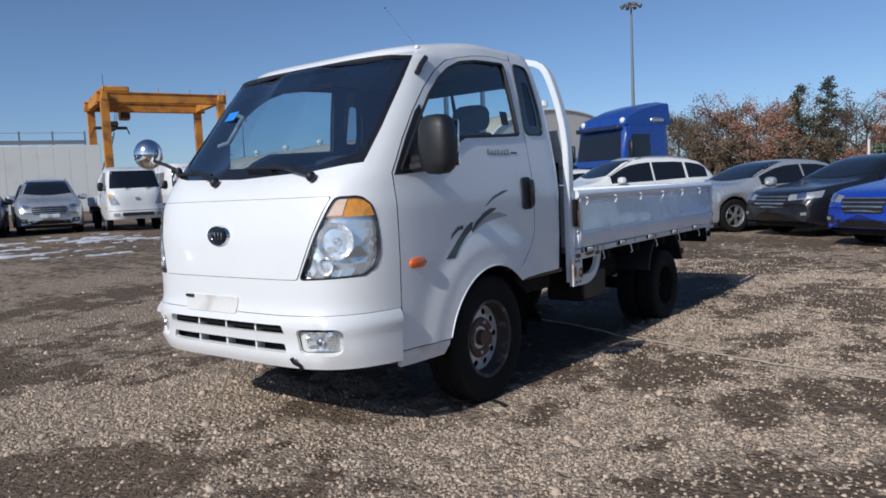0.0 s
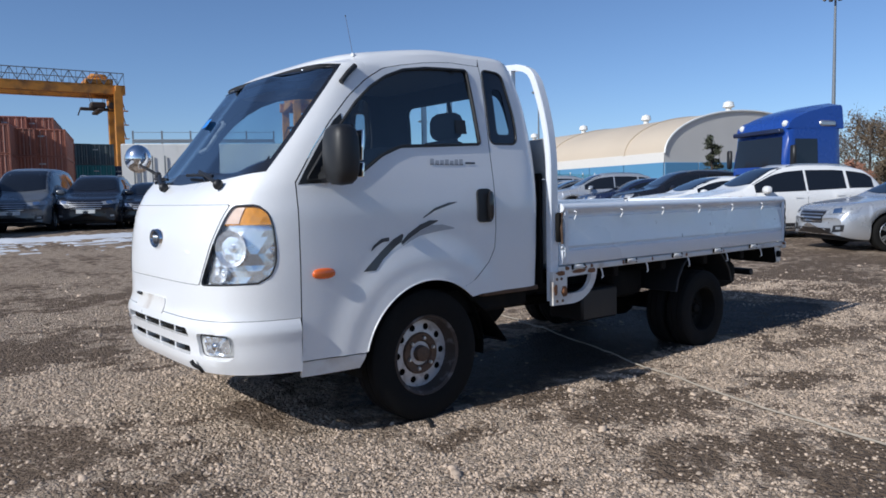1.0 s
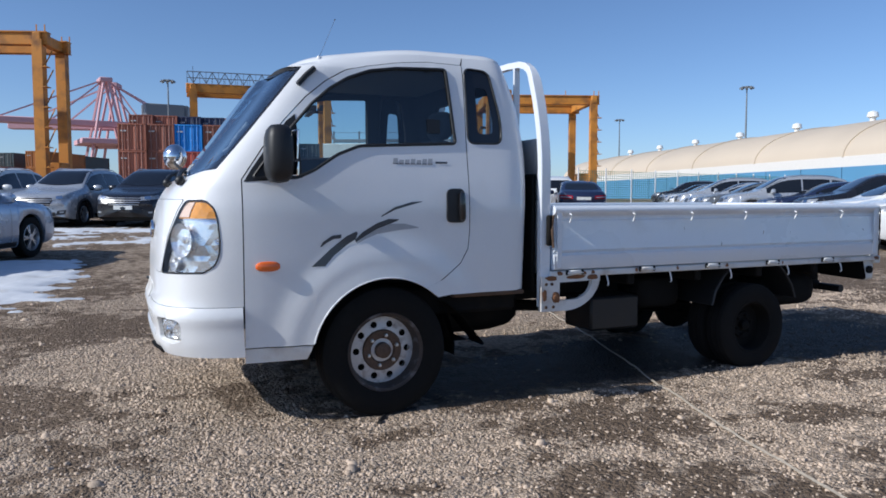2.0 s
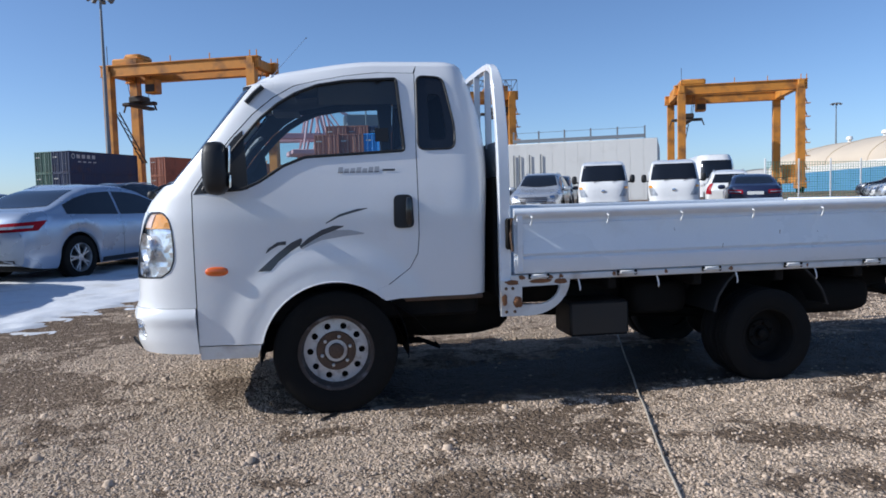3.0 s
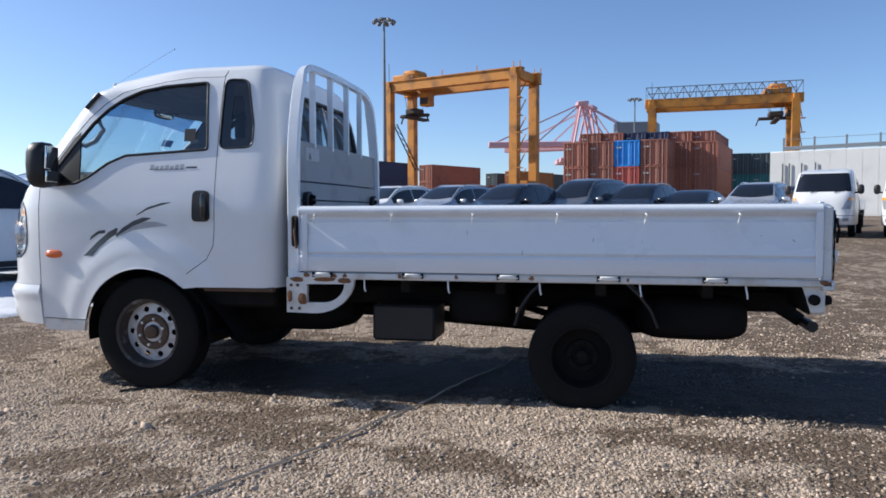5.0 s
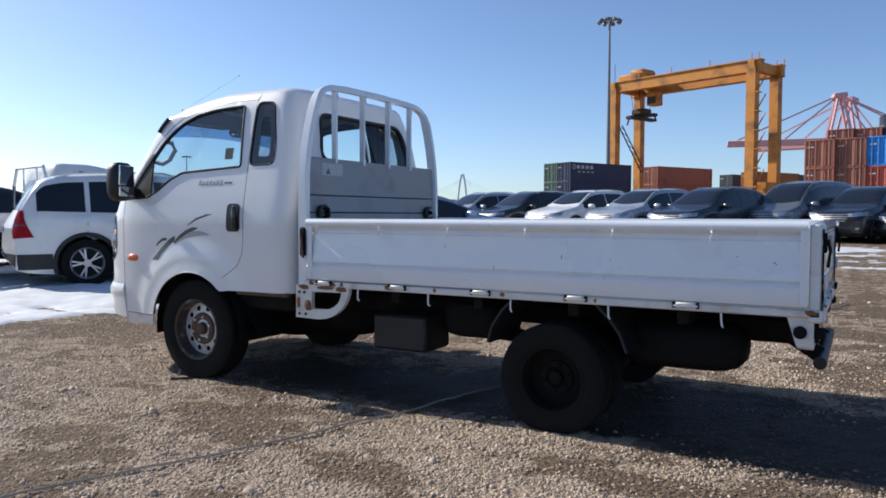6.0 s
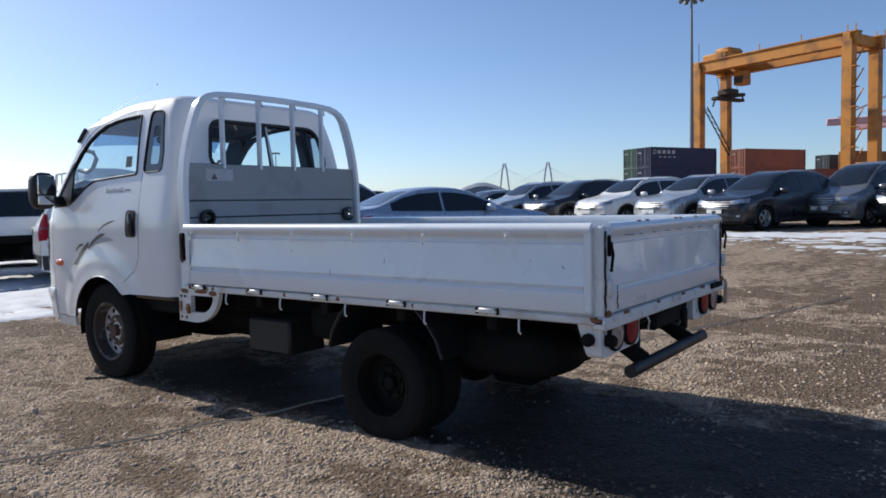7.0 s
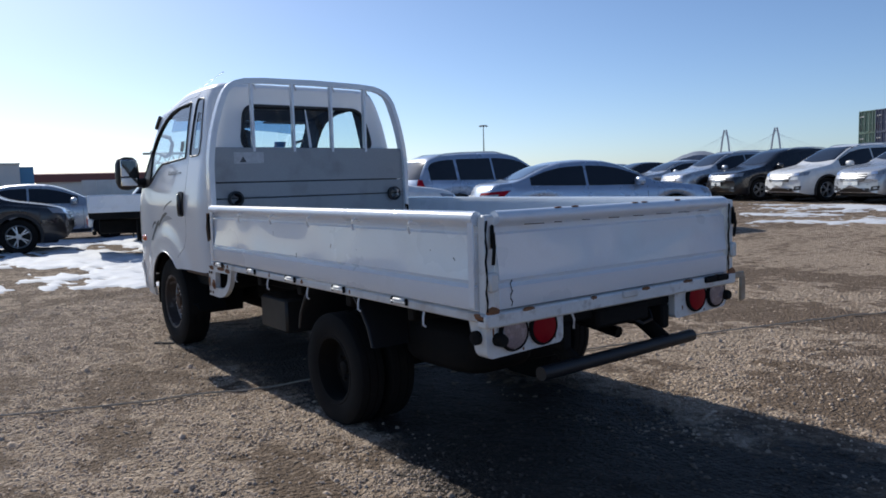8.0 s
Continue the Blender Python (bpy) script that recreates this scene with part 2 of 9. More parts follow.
def table(pairs, blur=0.02):
    """A smooth function through (place, value) pairs."""
    xs, ys = [p[0] for p in pairs], [p[1] for p in pairs]
    fine = np.linspace(xs[0], xs[-1], 400)
    vals = np.interp(fine, xs, ys)
    k = max(1, int(blur / (fine[1] - fine[0])))
    ker = np.ones(2 * k + 1) / (2 * k + 1)
    for _ in range(2):
        pad = np.concatenate([2 * vals[0] - vals[k:0:-1], vals, 2 * vals[-1] - vals[-2:-k - 2:-1]])
        vals = np.convolve(pad, ker, "valid")
    return lambda z: float(np.interp(z, fine, vals))


def inside(poly, pts):
    x, y = pts[:, 0], pts[:, 1]
    res = np.zeros(len(pts), bool)
    a = np.array(poly)
    for i in range(len(a)):
        x0, y0 = a[i]
        x1, y1 = a[i - 1]
        if y0 != y1:
            res ^= ((y0 > y) != (y1 > y)) & (x < (x1 - x0) * (y - y0) / (y1 - y0) + x0)
    return res


class Wrap:
    """A shell round a cab: level sections with rounded corners. s runs round it from the front's middle (0), by the left side, to the back's middle."""

    def __init__(self, yc, xm, xm2, w, xf, xr, n=4.5, nr=5.0, flare=None, drop=None):
        self.drop = drop
        self.yc, self.xm, self.xm2, self.w, self.xf, self.xr, self.n, self.nr, self.flare = yc, xm, xm2, w, xf, xr, n, nr, flare
        self.S1 = math.pi / 2 * 0.85
        self.S2 = self.S1 + xm2 - xm
        self.S3 = self.S2 + math.pi / 2 * 0.85

    def power(self, z):
        return self.n(z) if callable(self.n) else self.n

    def pt(self, s, z):
        sign, s = (1, s) if s >= 0 else (-1, -s)
        w = self.w(z)
        if s < self.S1:
            a = self.xm - self.xf(z)
            c = s / 0.85
            sn_, cs_ = abs(math.sin(c)), abs(math.cos(c))
            r = ((sn_ / w) ** self.power(z) + (cs_ / a) ** self.power(z)) ** (-1 / self.power(z))
            x, y = self.xm - r * cs_, -r * sn_
        elif s <= self.S2:
            x, y = self.xm + s - self.S1, -w
        else:
            a = self.xr(z) - self.xm2
            c = (s - self.S2) / 0.85
            sn_, cs_ = abs(math.sin(c)), abs(math.cos(c))
            r = ((cs_ / w) ** self.nr + (sn_ / a) ** self.nr) ** (-1 / self.nr)
            x, y = self.xm2 + r * sn_, -r * cs_
            if c > math.pi / 2:
                y = -y
        if self.flare and y < -0.4:
            y -= self.flare(x, z)
        return Vector((x, self.yc + sign * y, z - (self.drop(x, z) if self.drop else 0)))

    def normal(self, s, z):
        e = 0.004
        d1, d2 = self.pt(s + e, z) - self.pt(s - e, z), self.pt(s, z + e) - self.pt(s, z - e)
        return d1.cross(d2).normalized()

    def f(self, y, z):
        w, a = self.w(z), self.xm - self.xf(z)
        Y = min(abs(y - self.yc), w * 0.9999)
        X = a * (1 - (Y / w) ** self.power(z)) ** (1 / self.power(z))
        s = 0.85 * math.atan2(Y, X)
        return (s if y <= self.yc else -s, z)

    def r(self, y, z):
        w, a = self.w(z), self.xr(z) - self.xm2
        Y = min(abs(y - self.yc), w * 0.9999)
        X = a * (1 - (Y / w) ** self.nr) ** (1 / self.nr)
        s = self.S2 + 0.85 * math.atan2(X, Y)
        return (s if y <= self.yc else 2 * self.S3 - s, z)

    def sx(self, x, z):
        w = self.w(z)
        if x < self.xm:
            a = self.xm - self.xf(z)
            X = min(self.xm - x, a * 0.9999)
            return (0.85 * math.atan2(w * (1 - (X / a) ** self.power(z)) ** (1 / self.power(z)), X), z)
        if x <= self.xm2:
            return (self.S1 + x - self.xm, z)
        a = self.xr(z) - self.xm2
        X = min(x - self.xm2, a * 0.9999)
        return (self.S2 + 0.85 * math.atan2(X, w * (1 - (X / a) ** self.nr) ** (1 / self.nr)), z)

    def poly(self, pts, step=0.02, close=True):
        """pts: (chart, a, z) with chart f, r or s; sides are cut into steps in their own chart."""
        out = []
        n = len(pts)
        for i in range(n if close else n - 1):
            c0, a0, z0 = pts[i]
            c1, a1, z1 = pts[(i + 1) % n]
            p0 = (self.f if c0 == "f" else self.r if c0 == "r" else self.sx)(a0, z0)
            p1 = (self.f if c1 == "f" else self.r if c1 == "r" else self.sx)(a1, z1)
            k = max(1, int(math.hypot(p1[0] - p0[0], p1[1] - p0[1]) / step))
            for j in range(k):
                t = j / k
                if c0 == c1:
                    q = (self.f if c0 == "f" else self.r if c0 == "r" else self.sx)(a0 + (a1 - a0) * t, z0 + (z1 - z0) * t)
                else:
                    q = (p0[0] + (p1[0] - p0[0]) * t, p0[1] + (p1[1] - p0[1]) * t)
                out.append(q)
        return out


def rounded(pts, r=0.03, n=4):
    """Rounds the corners of a chart polygon (chart, a, z)."""
    out = []
    k = len(pts)
    for i in range(k):
        c, a, z = pts[i]
        p, q = pts[i - 1], pts[(i + 1) % k]
        if p[0] != c or q[0] != c:
            out.append(pts[i])
            continue
        d0, d1 = math.hypot(p[1] - a, p[2] - z), math.hypot(q[1] - a, q[2] - z)
        r0, r1 = min(r, d0 * 0.45) / d0, min(r, d1 * 0.45) / d1
        A, B = (a + (p[1] - a) * r0, z + (p[2] - z) * r0), (a + (q[1] - a) * r1, z + (q[2] - z) * r1)
        for j in range(n + 1):
            t = j / n
            out.append((c, (1 - t) ** 2 * A[0] + 2 * t * (1 - t) * a + t * t * B[0], (1 - t) ** 2 * A[1] + 2 * t * (1 - t) * z + t * t * B[1]))
    return out


def shell(wrap, outer, holes=(), grid=0.035, off=0.0, depth=0.022, inner=True, mirror=False, slots=(0, 0, 1), bulge=None):
    """A panel on the wrap: outer face, rim and inner face, as a Geo."""
    from mathutils.geometry import delaunay_2d_cdt
    loops = [outer, *holes]
    verts, edges = [], []
    for lp in loops:
        o = len(verts)
        verts += [Vector(p) for p in lp]
        edges += [(o + i, o + (i + 1) % len(lp)) for i in range(len(lp))]
    b = np.array([tuple(v) for v in verts])
    a = np.array(outer)
    gx = np.arange(a[:, 0].min() + grid / 2, a[:, 0].max(), grid)
    gz = np.arange(a[:, 1].min() + grid / 2, a[:, 1].max(), grid)
    g = np.array([(x + (grid / 2 if j % 2 else 0), z) for j, z in enumerate(gz) for x in gx]) if len(gx) and len(gz) else np.zeros((0, 2))
    if len(g):
        ok = inside(outer, g)
        for h in holes:
            ok &= ~inside(h, g)
        g = g[ok]
    if len(g):
        d = np.min(np.hypot(g[:, None, 0] - b[None, :, 0], g[:, None, 1] - b[None, :, 1]), axis=1)
        g = g[d > grid * 0.45]
        verts += [Vector(p) for p in g]
    vo, _, fo, *_ = delaunay_2d_cdt(verts, edges, [], 0, 1e-6)
    cen = np.array([(sum(vo[i][0] for i in q) / 3, sum(vo[i][1] for i in q) / 3) for q in fo])
    ok = inside(outer, cen)
    for h in holes:
        ok &= ~inside(h, cen)
    faces = [q for q, k in zip(fo, ok) if k]
    top, low = [], []
    for v in vo:
        p, nn = wrap.pt(v[0], v[1]), wrap.normal(v[0], v[1])
        o = off + (bulge(v[0], v[1]) if bulge else 0)
        top.append(p + nn * o)
        low.append(p + nn * (off - depth))
    if mirror:
        top, low = ([Vector((p.x, 2 * wrap.yc - p.y, p.z)) for p in q] for q in (top, low))
    G = Geo().add(top, faces, slots[0])
    if depth:
        n = len(vo)
        count = {}
        for q in faces:
            for i in range(len(q)):
                e = (q[i], q[(i + 1) % len(q)])
                count[frozenset(e)] = count.get(frozenset(e), 0) + 1
        rim = [tuple(e) for e, c in count.items() if c == 1]
        G.add(top + low, [(i, j, n + j, n + i) for i, j in rim], slots[1])
        if inner:
            G.add(low, [tuple(q[::-1]) for q in faces], slots[2])
    return G


# ---- ground ----
def rise(x, y):
    """The yard climbs gently away to +y, then lies level."""
    return 0.6 * math.tanh(0.035 * (math.sqrt((y - 3.0) ** 2 + 4) + (y - 3.0)) / 2)


def axis_cuts(lo, hi, step, far, grow):
    a = list(np.arange(lo, hi + 1e-6, step))
    d, p = step, a[-1]
    while p < far:
        d *= grow
        p += d
        a.append(p)
    d, p, pre = step, a[0], []
    while p > -far:
        d *= grow
        p -= d
        pre.append(p)
    return pre[::-1] + a


# soil patches; the two beneath the truck also paint its shadow darker
SOIL_SHADE_PATCHES = [(2.15, -1.0, 0.36, 0.17), (0.70, -0.60, 0.50, 0.13), (-0.05, -0.42, 0.40, 0.14), (-1.68, 1.02, 0.45, 0.40), (-0.55, -1.10, 0.55, 0.22), (4.15, 2.25, 0.55, 0.35), (4.78, -0.82, 0.45, 0.18), (-0.17, 1.53, 0.7, 0.3),
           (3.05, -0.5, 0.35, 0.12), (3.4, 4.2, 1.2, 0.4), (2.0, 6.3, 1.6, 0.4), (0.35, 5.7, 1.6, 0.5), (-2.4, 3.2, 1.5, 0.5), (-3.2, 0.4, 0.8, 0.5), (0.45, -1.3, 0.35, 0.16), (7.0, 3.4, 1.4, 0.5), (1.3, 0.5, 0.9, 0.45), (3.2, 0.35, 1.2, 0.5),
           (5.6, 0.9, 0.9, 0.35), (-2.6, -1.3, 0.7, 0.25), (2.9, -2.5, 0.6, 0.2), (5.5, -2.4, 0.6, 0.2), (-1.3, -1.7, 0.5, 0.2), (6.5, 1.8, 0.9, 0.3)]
# moist spots, most of them set to paint the truck's shadow darker
DAMP_SHADE = [(2.2, 0.55, 0.8, 0.45), (3.55, 0.60, 0.75, 0.45), (3.13, 0.40, 0.22, 0.14), (3.75, 0.30, 0.62, 0.40), (4.20, 0.50, 0.55, 0.42), (4.45, 0.95, 0.40, 0.25), (3.95, -0.02, 0.40, 0.12), (0.5, 0.45, 0.9, 0.45), (1.8, 0.6, 0.7, 0.5), (2.7, 0.5, 0.45, 0.35), (3.4, 1.2, 0.45, 0.25), (4.9, 0.35, 0.45, 0.35), (4.6, 1.35, 0.5, 0.12)]


def dirt_shade_at(x, y):
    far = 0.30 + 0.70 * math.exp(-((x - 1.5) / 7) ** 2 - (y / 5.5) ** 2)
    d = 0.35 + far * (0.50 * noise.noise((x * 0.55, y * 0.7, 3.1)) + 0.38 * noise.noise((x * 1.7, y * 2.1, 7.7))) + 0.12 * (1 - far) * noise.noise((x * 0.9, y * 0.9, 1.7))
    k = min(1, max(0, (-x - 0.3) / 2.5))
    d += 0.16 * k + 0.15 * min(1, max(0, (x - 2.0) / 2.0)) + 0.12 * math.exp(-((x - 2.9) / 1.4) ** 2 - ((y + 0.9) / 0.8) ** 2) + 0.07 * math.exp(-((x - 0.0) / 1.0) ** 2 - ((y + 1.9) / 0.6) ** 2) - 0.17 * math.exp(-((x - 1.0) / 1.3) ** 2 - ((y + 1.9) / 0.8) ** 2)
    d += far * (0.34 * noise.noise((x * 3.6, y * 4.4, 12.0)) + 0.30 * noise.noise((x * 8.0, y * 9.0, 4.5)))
    for px, py, rx, ry in SOIL_SHADE_PATCHES:
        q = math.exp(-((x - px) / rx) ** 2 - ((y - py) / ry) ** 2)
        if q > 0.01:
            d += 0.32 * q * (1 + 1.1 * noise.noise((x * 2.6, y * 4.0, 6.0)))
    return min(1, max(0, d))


def damp_shade_at(x, y):
    """How far the ground is darkened, for moist soil and the truck's painted shadow."""
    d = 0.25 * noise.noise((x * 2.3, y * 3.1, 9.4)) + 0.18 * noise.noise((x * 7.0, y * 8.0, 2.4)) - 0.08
    for px, py, rx, ry in DAMP_SHADE:
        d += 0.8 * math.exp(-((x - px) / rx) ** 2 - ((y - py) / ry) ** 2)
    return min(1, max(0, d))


def ground_z(x, y):
    near = 1 / (1 + (max(abs(x - 1.5) - 9, abs(y) - 8, 0) / 8) ** 2)
    return rise(x, y) + near * (0.020 * noise.noise((x * 0.9, y * 0.9, 0.4)) + 0.011 * noise.noise((x * 3.1, y * 3.1, 5.0)) + 0.007 * noise.noise((x * 8.3, y * 8.3, 1.0)) - 0.018 * math.exp(-(x / 0.4) ** 2 - ((y - 0.1) / 0.3) ** 2))


GX0, GX1, GY0, GY1, GS = -5.0, 8.5, -5.5, 5.5, 0.06
gx, gy = axis_cuts(GX0, GX1, GS, 3000, 1.16), axis_cuts(GY0, GY1, GS, 3000, 1.16)
nx = len(gx)
GZ = np.array([[ground_z(x, y) for x in gx] for y in gy])
GD = np.array([[dirt_shade_at(x, y) for x in gx] for y in gy])


def sample(grid, x, y):
    """Values of a grid over the yard at many places."""
    i = np.clip(np.searchsorted(gx, x) - 1, 0, nx - 2)
    j = np.clip(np.searchsorted(gy, y) - 1, 0, len(gy) - 2)
    GXA, GYA = np.array(gx), np.array(gy)
    u, v = (x - GXA[i]) / (GXA[i + 1] - GXA[i]), (y - GYA[j]) / (GYA[j + 1] - GYA[j])
    return (grid[j, i] * (1 - u) + grid[j, i + 1] * u) * (1 - v) + (grid[j + 1, i] * (1 - u) + grid[j + 1, i + 1] * u) * v


gv = [(x, y, GZ[j, i] + (0.005 * random.uniform(-1, 1) if abs(x - 1.5) < 8 and abs(y) < 7 else 0)) for j, y in enumerate(gy) for i, x in enumerate(gx)]
gf = [(j * nx + i, j * nx + i + 1, (j + 1) * nx + i + 1, (j + 1) * nx + i) for j in range(len(gy) - 1) for i in range(nx - 1)]
gm = bpy.data.meshes.new("ground")
gm.from_pydata(gv, [], gf)
gm.polygons.foreach_set("use_smooth", [True] * len(gf))
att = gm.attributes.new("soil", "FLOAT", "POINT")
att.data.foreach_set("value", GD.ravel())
damp_shade_att = gm.attributes.new("damp", "FLOAT", "POINT")
damp_shade_att.data.foreach_set("value", [damp_shade_at(x, y) if abs(x - 2.5) < 4 and abs(y) < 3 else 0.0 for x, y, _ in gv])


def ground_mat():
    m = bpy.data.materials.new("gravel_ground")
    m.use_nodes = True
    N, L = m.node_tree.nodes, m.node_tree.links
    b = N["Principled BSDF"]
    b.inputs["Specular IOR Level"].default_value = 0.25
    tc, at = N.new("ShaderNodeTexCoord"), N.new("ShaderNodeAttribute")
    at.attribute_name = "soil"

    def nz(s, d=6.0):
        n = N.new("ShaderNodeTexNoise")
        n.inputs["Scale"].default_value, n.inputs["Detail"].default_value = s, d
        L.new(tc.outputs["Object"], n.inputs["Vector"])
        return n.outputs["Fac"]

    def ramp(src, stops):
        r = N.new("ShaderNodeValToRGB")
        e = r.color_ramp.elements
        for i, (p, c) in enumerate(stops):
            q = e[i] if i < 2 else e.new(p)
            q.position, q.color = p, (*c, 1)
        L.new(src, r.inputs[0])
        return r.outputs[0]

    def mix(f, a, c):
        x = N.new("ShaderNodeMix")
        x.data_type = "RGBA"
        if isinstance(f, float):
            x.inputs[0].default_value = f
        else:
            L.new(f, x.inputs[0])
        L.new(a, x.inputs[6])
        L.new(c, x.inputs[7])
        return x.outputs[2]

    vor = N.new("ShaderNodeTexVoronoi")
    vor.inputs["Scale"].default_value = 40.0
    L.new(tc.outputs["Object"], vor.inputs["Vector"])
    v2 = N.new("ShaderNodeTexVoronoi")
    v2.inputs["Scale"].default_value = 105.0
    L.new(tc.outputs["Object"], v2.inputs["Vector"])
    sep = N.new("ShaderNodeSeparateColor")
    L.new(vor.outputs["Color"], sep.inputs[0])
    gravel = ramp(sep.outputs[0], [(0.0, (0.31, 0.226, 0.160)), (0.5, (0.565, 0.445, 0.334)), (1.0, (0.80, 0.655, 0.515))])
    fine = ramp(nz(160), [(0.3, (0.285, 0.202, 0.140)), (0.7, (0.625, 0.485, 0.355))])
    stone = mix(0.45, gravel, fine)
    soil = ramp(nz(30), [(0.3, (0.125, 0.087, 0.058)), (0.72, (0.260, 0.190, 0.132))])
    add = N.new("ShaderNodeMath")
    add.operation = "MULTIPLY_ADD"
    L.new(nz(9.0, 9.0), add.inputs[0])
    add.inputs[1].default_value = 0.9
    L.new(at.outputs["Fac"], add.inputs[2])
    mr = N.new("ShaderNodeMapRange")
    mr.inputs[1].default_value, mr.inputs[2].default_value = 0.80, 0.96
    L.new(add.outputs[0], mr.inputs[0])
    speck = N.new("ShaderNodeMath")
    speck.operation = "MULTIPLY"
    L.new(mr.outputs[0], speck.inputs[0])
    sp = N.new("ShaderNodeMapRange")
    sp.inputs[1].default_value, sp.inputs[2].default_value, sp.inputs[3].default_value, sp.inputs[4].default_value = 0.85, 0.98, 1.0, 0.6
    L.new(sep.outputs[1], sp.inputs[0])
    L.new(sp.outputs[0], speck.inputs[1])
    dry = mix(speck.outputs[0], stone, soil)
    # near-black colour for moist soil and the shadow painted under the truck
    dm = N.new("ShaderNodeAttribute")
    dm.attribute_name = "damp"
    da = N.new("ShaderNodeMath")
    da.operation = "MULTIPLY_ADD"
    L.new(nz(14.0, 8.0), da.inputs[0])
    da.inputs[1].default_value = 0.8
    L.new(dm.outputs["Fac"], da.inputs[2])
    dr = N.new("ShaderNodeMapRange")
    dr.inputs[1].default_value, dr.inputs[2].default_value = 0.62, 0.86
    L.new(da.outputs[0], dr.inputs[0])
    mud_shade = ramp(nz(40), [(0.3, (0.026, 0.020, 0.015)), (0.75, (0.070, 0.054, 0.041))])
    L.new(mix(dr.outputs[0], dry, mud_shade), b.inputs["Base Color"])
    rg = N.new("ShaderNodeMapRange")
    rg.inputs[3].default_value, rg.inputs[4].default_value = 0.93, 0.62
    L.new(dr.outputs[0], rg.inputs[0])
    L.new(rg.outputs[0], b.inputs["Roughness"])
    hs = N.new("ShaderNodeMath")
    hs.operation = "MULTIPLY_ADD"
    L.new(vor.outputs["Distance"], hs.inputs[0])
    hs.inputs[1].default_value = -0.9
    L.new(nz(70), hs.inputs[2])
    h2 = N.new("ShaderNodeMath")
    h2.operation = "MULTIPLY_ADD"
    L.new(v2.outputs["Distance"], h2.inputs[0])
    h2.inputs[1].default_value = -0.4
    L.new(hs.outputs[0], h2.inputs[2])
    calm = N.new("ShaderNodeMapRange")
    calm.inputs[3].default_value, calm.inputs[4].default_value = 1.0, 0.55
    L.new(mr.outputs[0], calm.inputs[0])
    relief = N.new("ShaderNodeMath")
    relief.operation = "MULTIPLY"
    L.new(h2.outputs[0], relief.inputs[0])
    L.new(calm.outputs[0], relief.inputs[1])
    crumbs = N.new("ShaderNodeMath")
    crumbs.operation = "MULTIPLY_ADD"
    L.new(nz(45, 10.0), crumbs.inputs[0])
    crumbs.inputs[1].default_value = 0.9
    L.new(relief.outputs[0], crumbs.inputs[2])
    bp = N.new("ShaderNodeBump")
    bp.inputs["Strength"].default_value, bp.inputs["Distance"].default_value = 1.0, 0.046
    L.new(crumbs.outputs[0], bp.inputs["Height"])
    L.new(bp.outputs[0], b.inputs["Normal"])
    return m


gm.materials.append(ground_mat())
ground = tagged(new("ground", gm), "pale crushed gravel yard with brown soil patches", "ground", kind="structure")

# loose stones
STONE = mat("stone", (0.525, 0.412, 0.312), 0.92, vary=0.15, scale=30, island=0.28, bump=0.3, bump_scale=200, spec=0.2)
sb_ = STONE.node_tree.nodes["Principled BSDF"]
# stones darken by the same mask that deepens the truck's shadow
shade_mix, shade_mask = STONE.node_tree.nodes.new("ShaderNodeMix"), STONE.node_tree.nodes.new("ShaderNodeAttribute")
shade_mix.data_type, shade_mask.attribute_name = "RGBA", "damp"
STONE.node_tree.links.new(shade_mask.outputs["Fac"], shade_mix.inputs[0])
STONE.node_tree.links.new(sb_.inputs["Base Color"].links[0].from_socket, shade_mix.inputs[6])
shade_mix.inputs[7].default_value = (0.085, 0.068, 0.054, 1)
STONE.node_tree.links.new(shade_mix.outputs[2], sb_.inputs["Base Color"])
SV = np.array([(math.cos(1.2566 * k), math.sin(1.2566 * k), -0.35) for k in range(5)] + [(0.62 * math.cos(1.5708 * k + 0.4), 0.62 * math.sin(1.5708 * k + 0.4), 0.8) for k in range(4)])
ST = np.array([(0, 1, 5), (1, 6, 5), (1, 2, 6), (2, 7, 6), (2, 3, 7), (3, 8, 7), (3, 4, 8), (4, 5, 8), (4, 0, 5), (5, 6, 7), (5, 7, 8)])


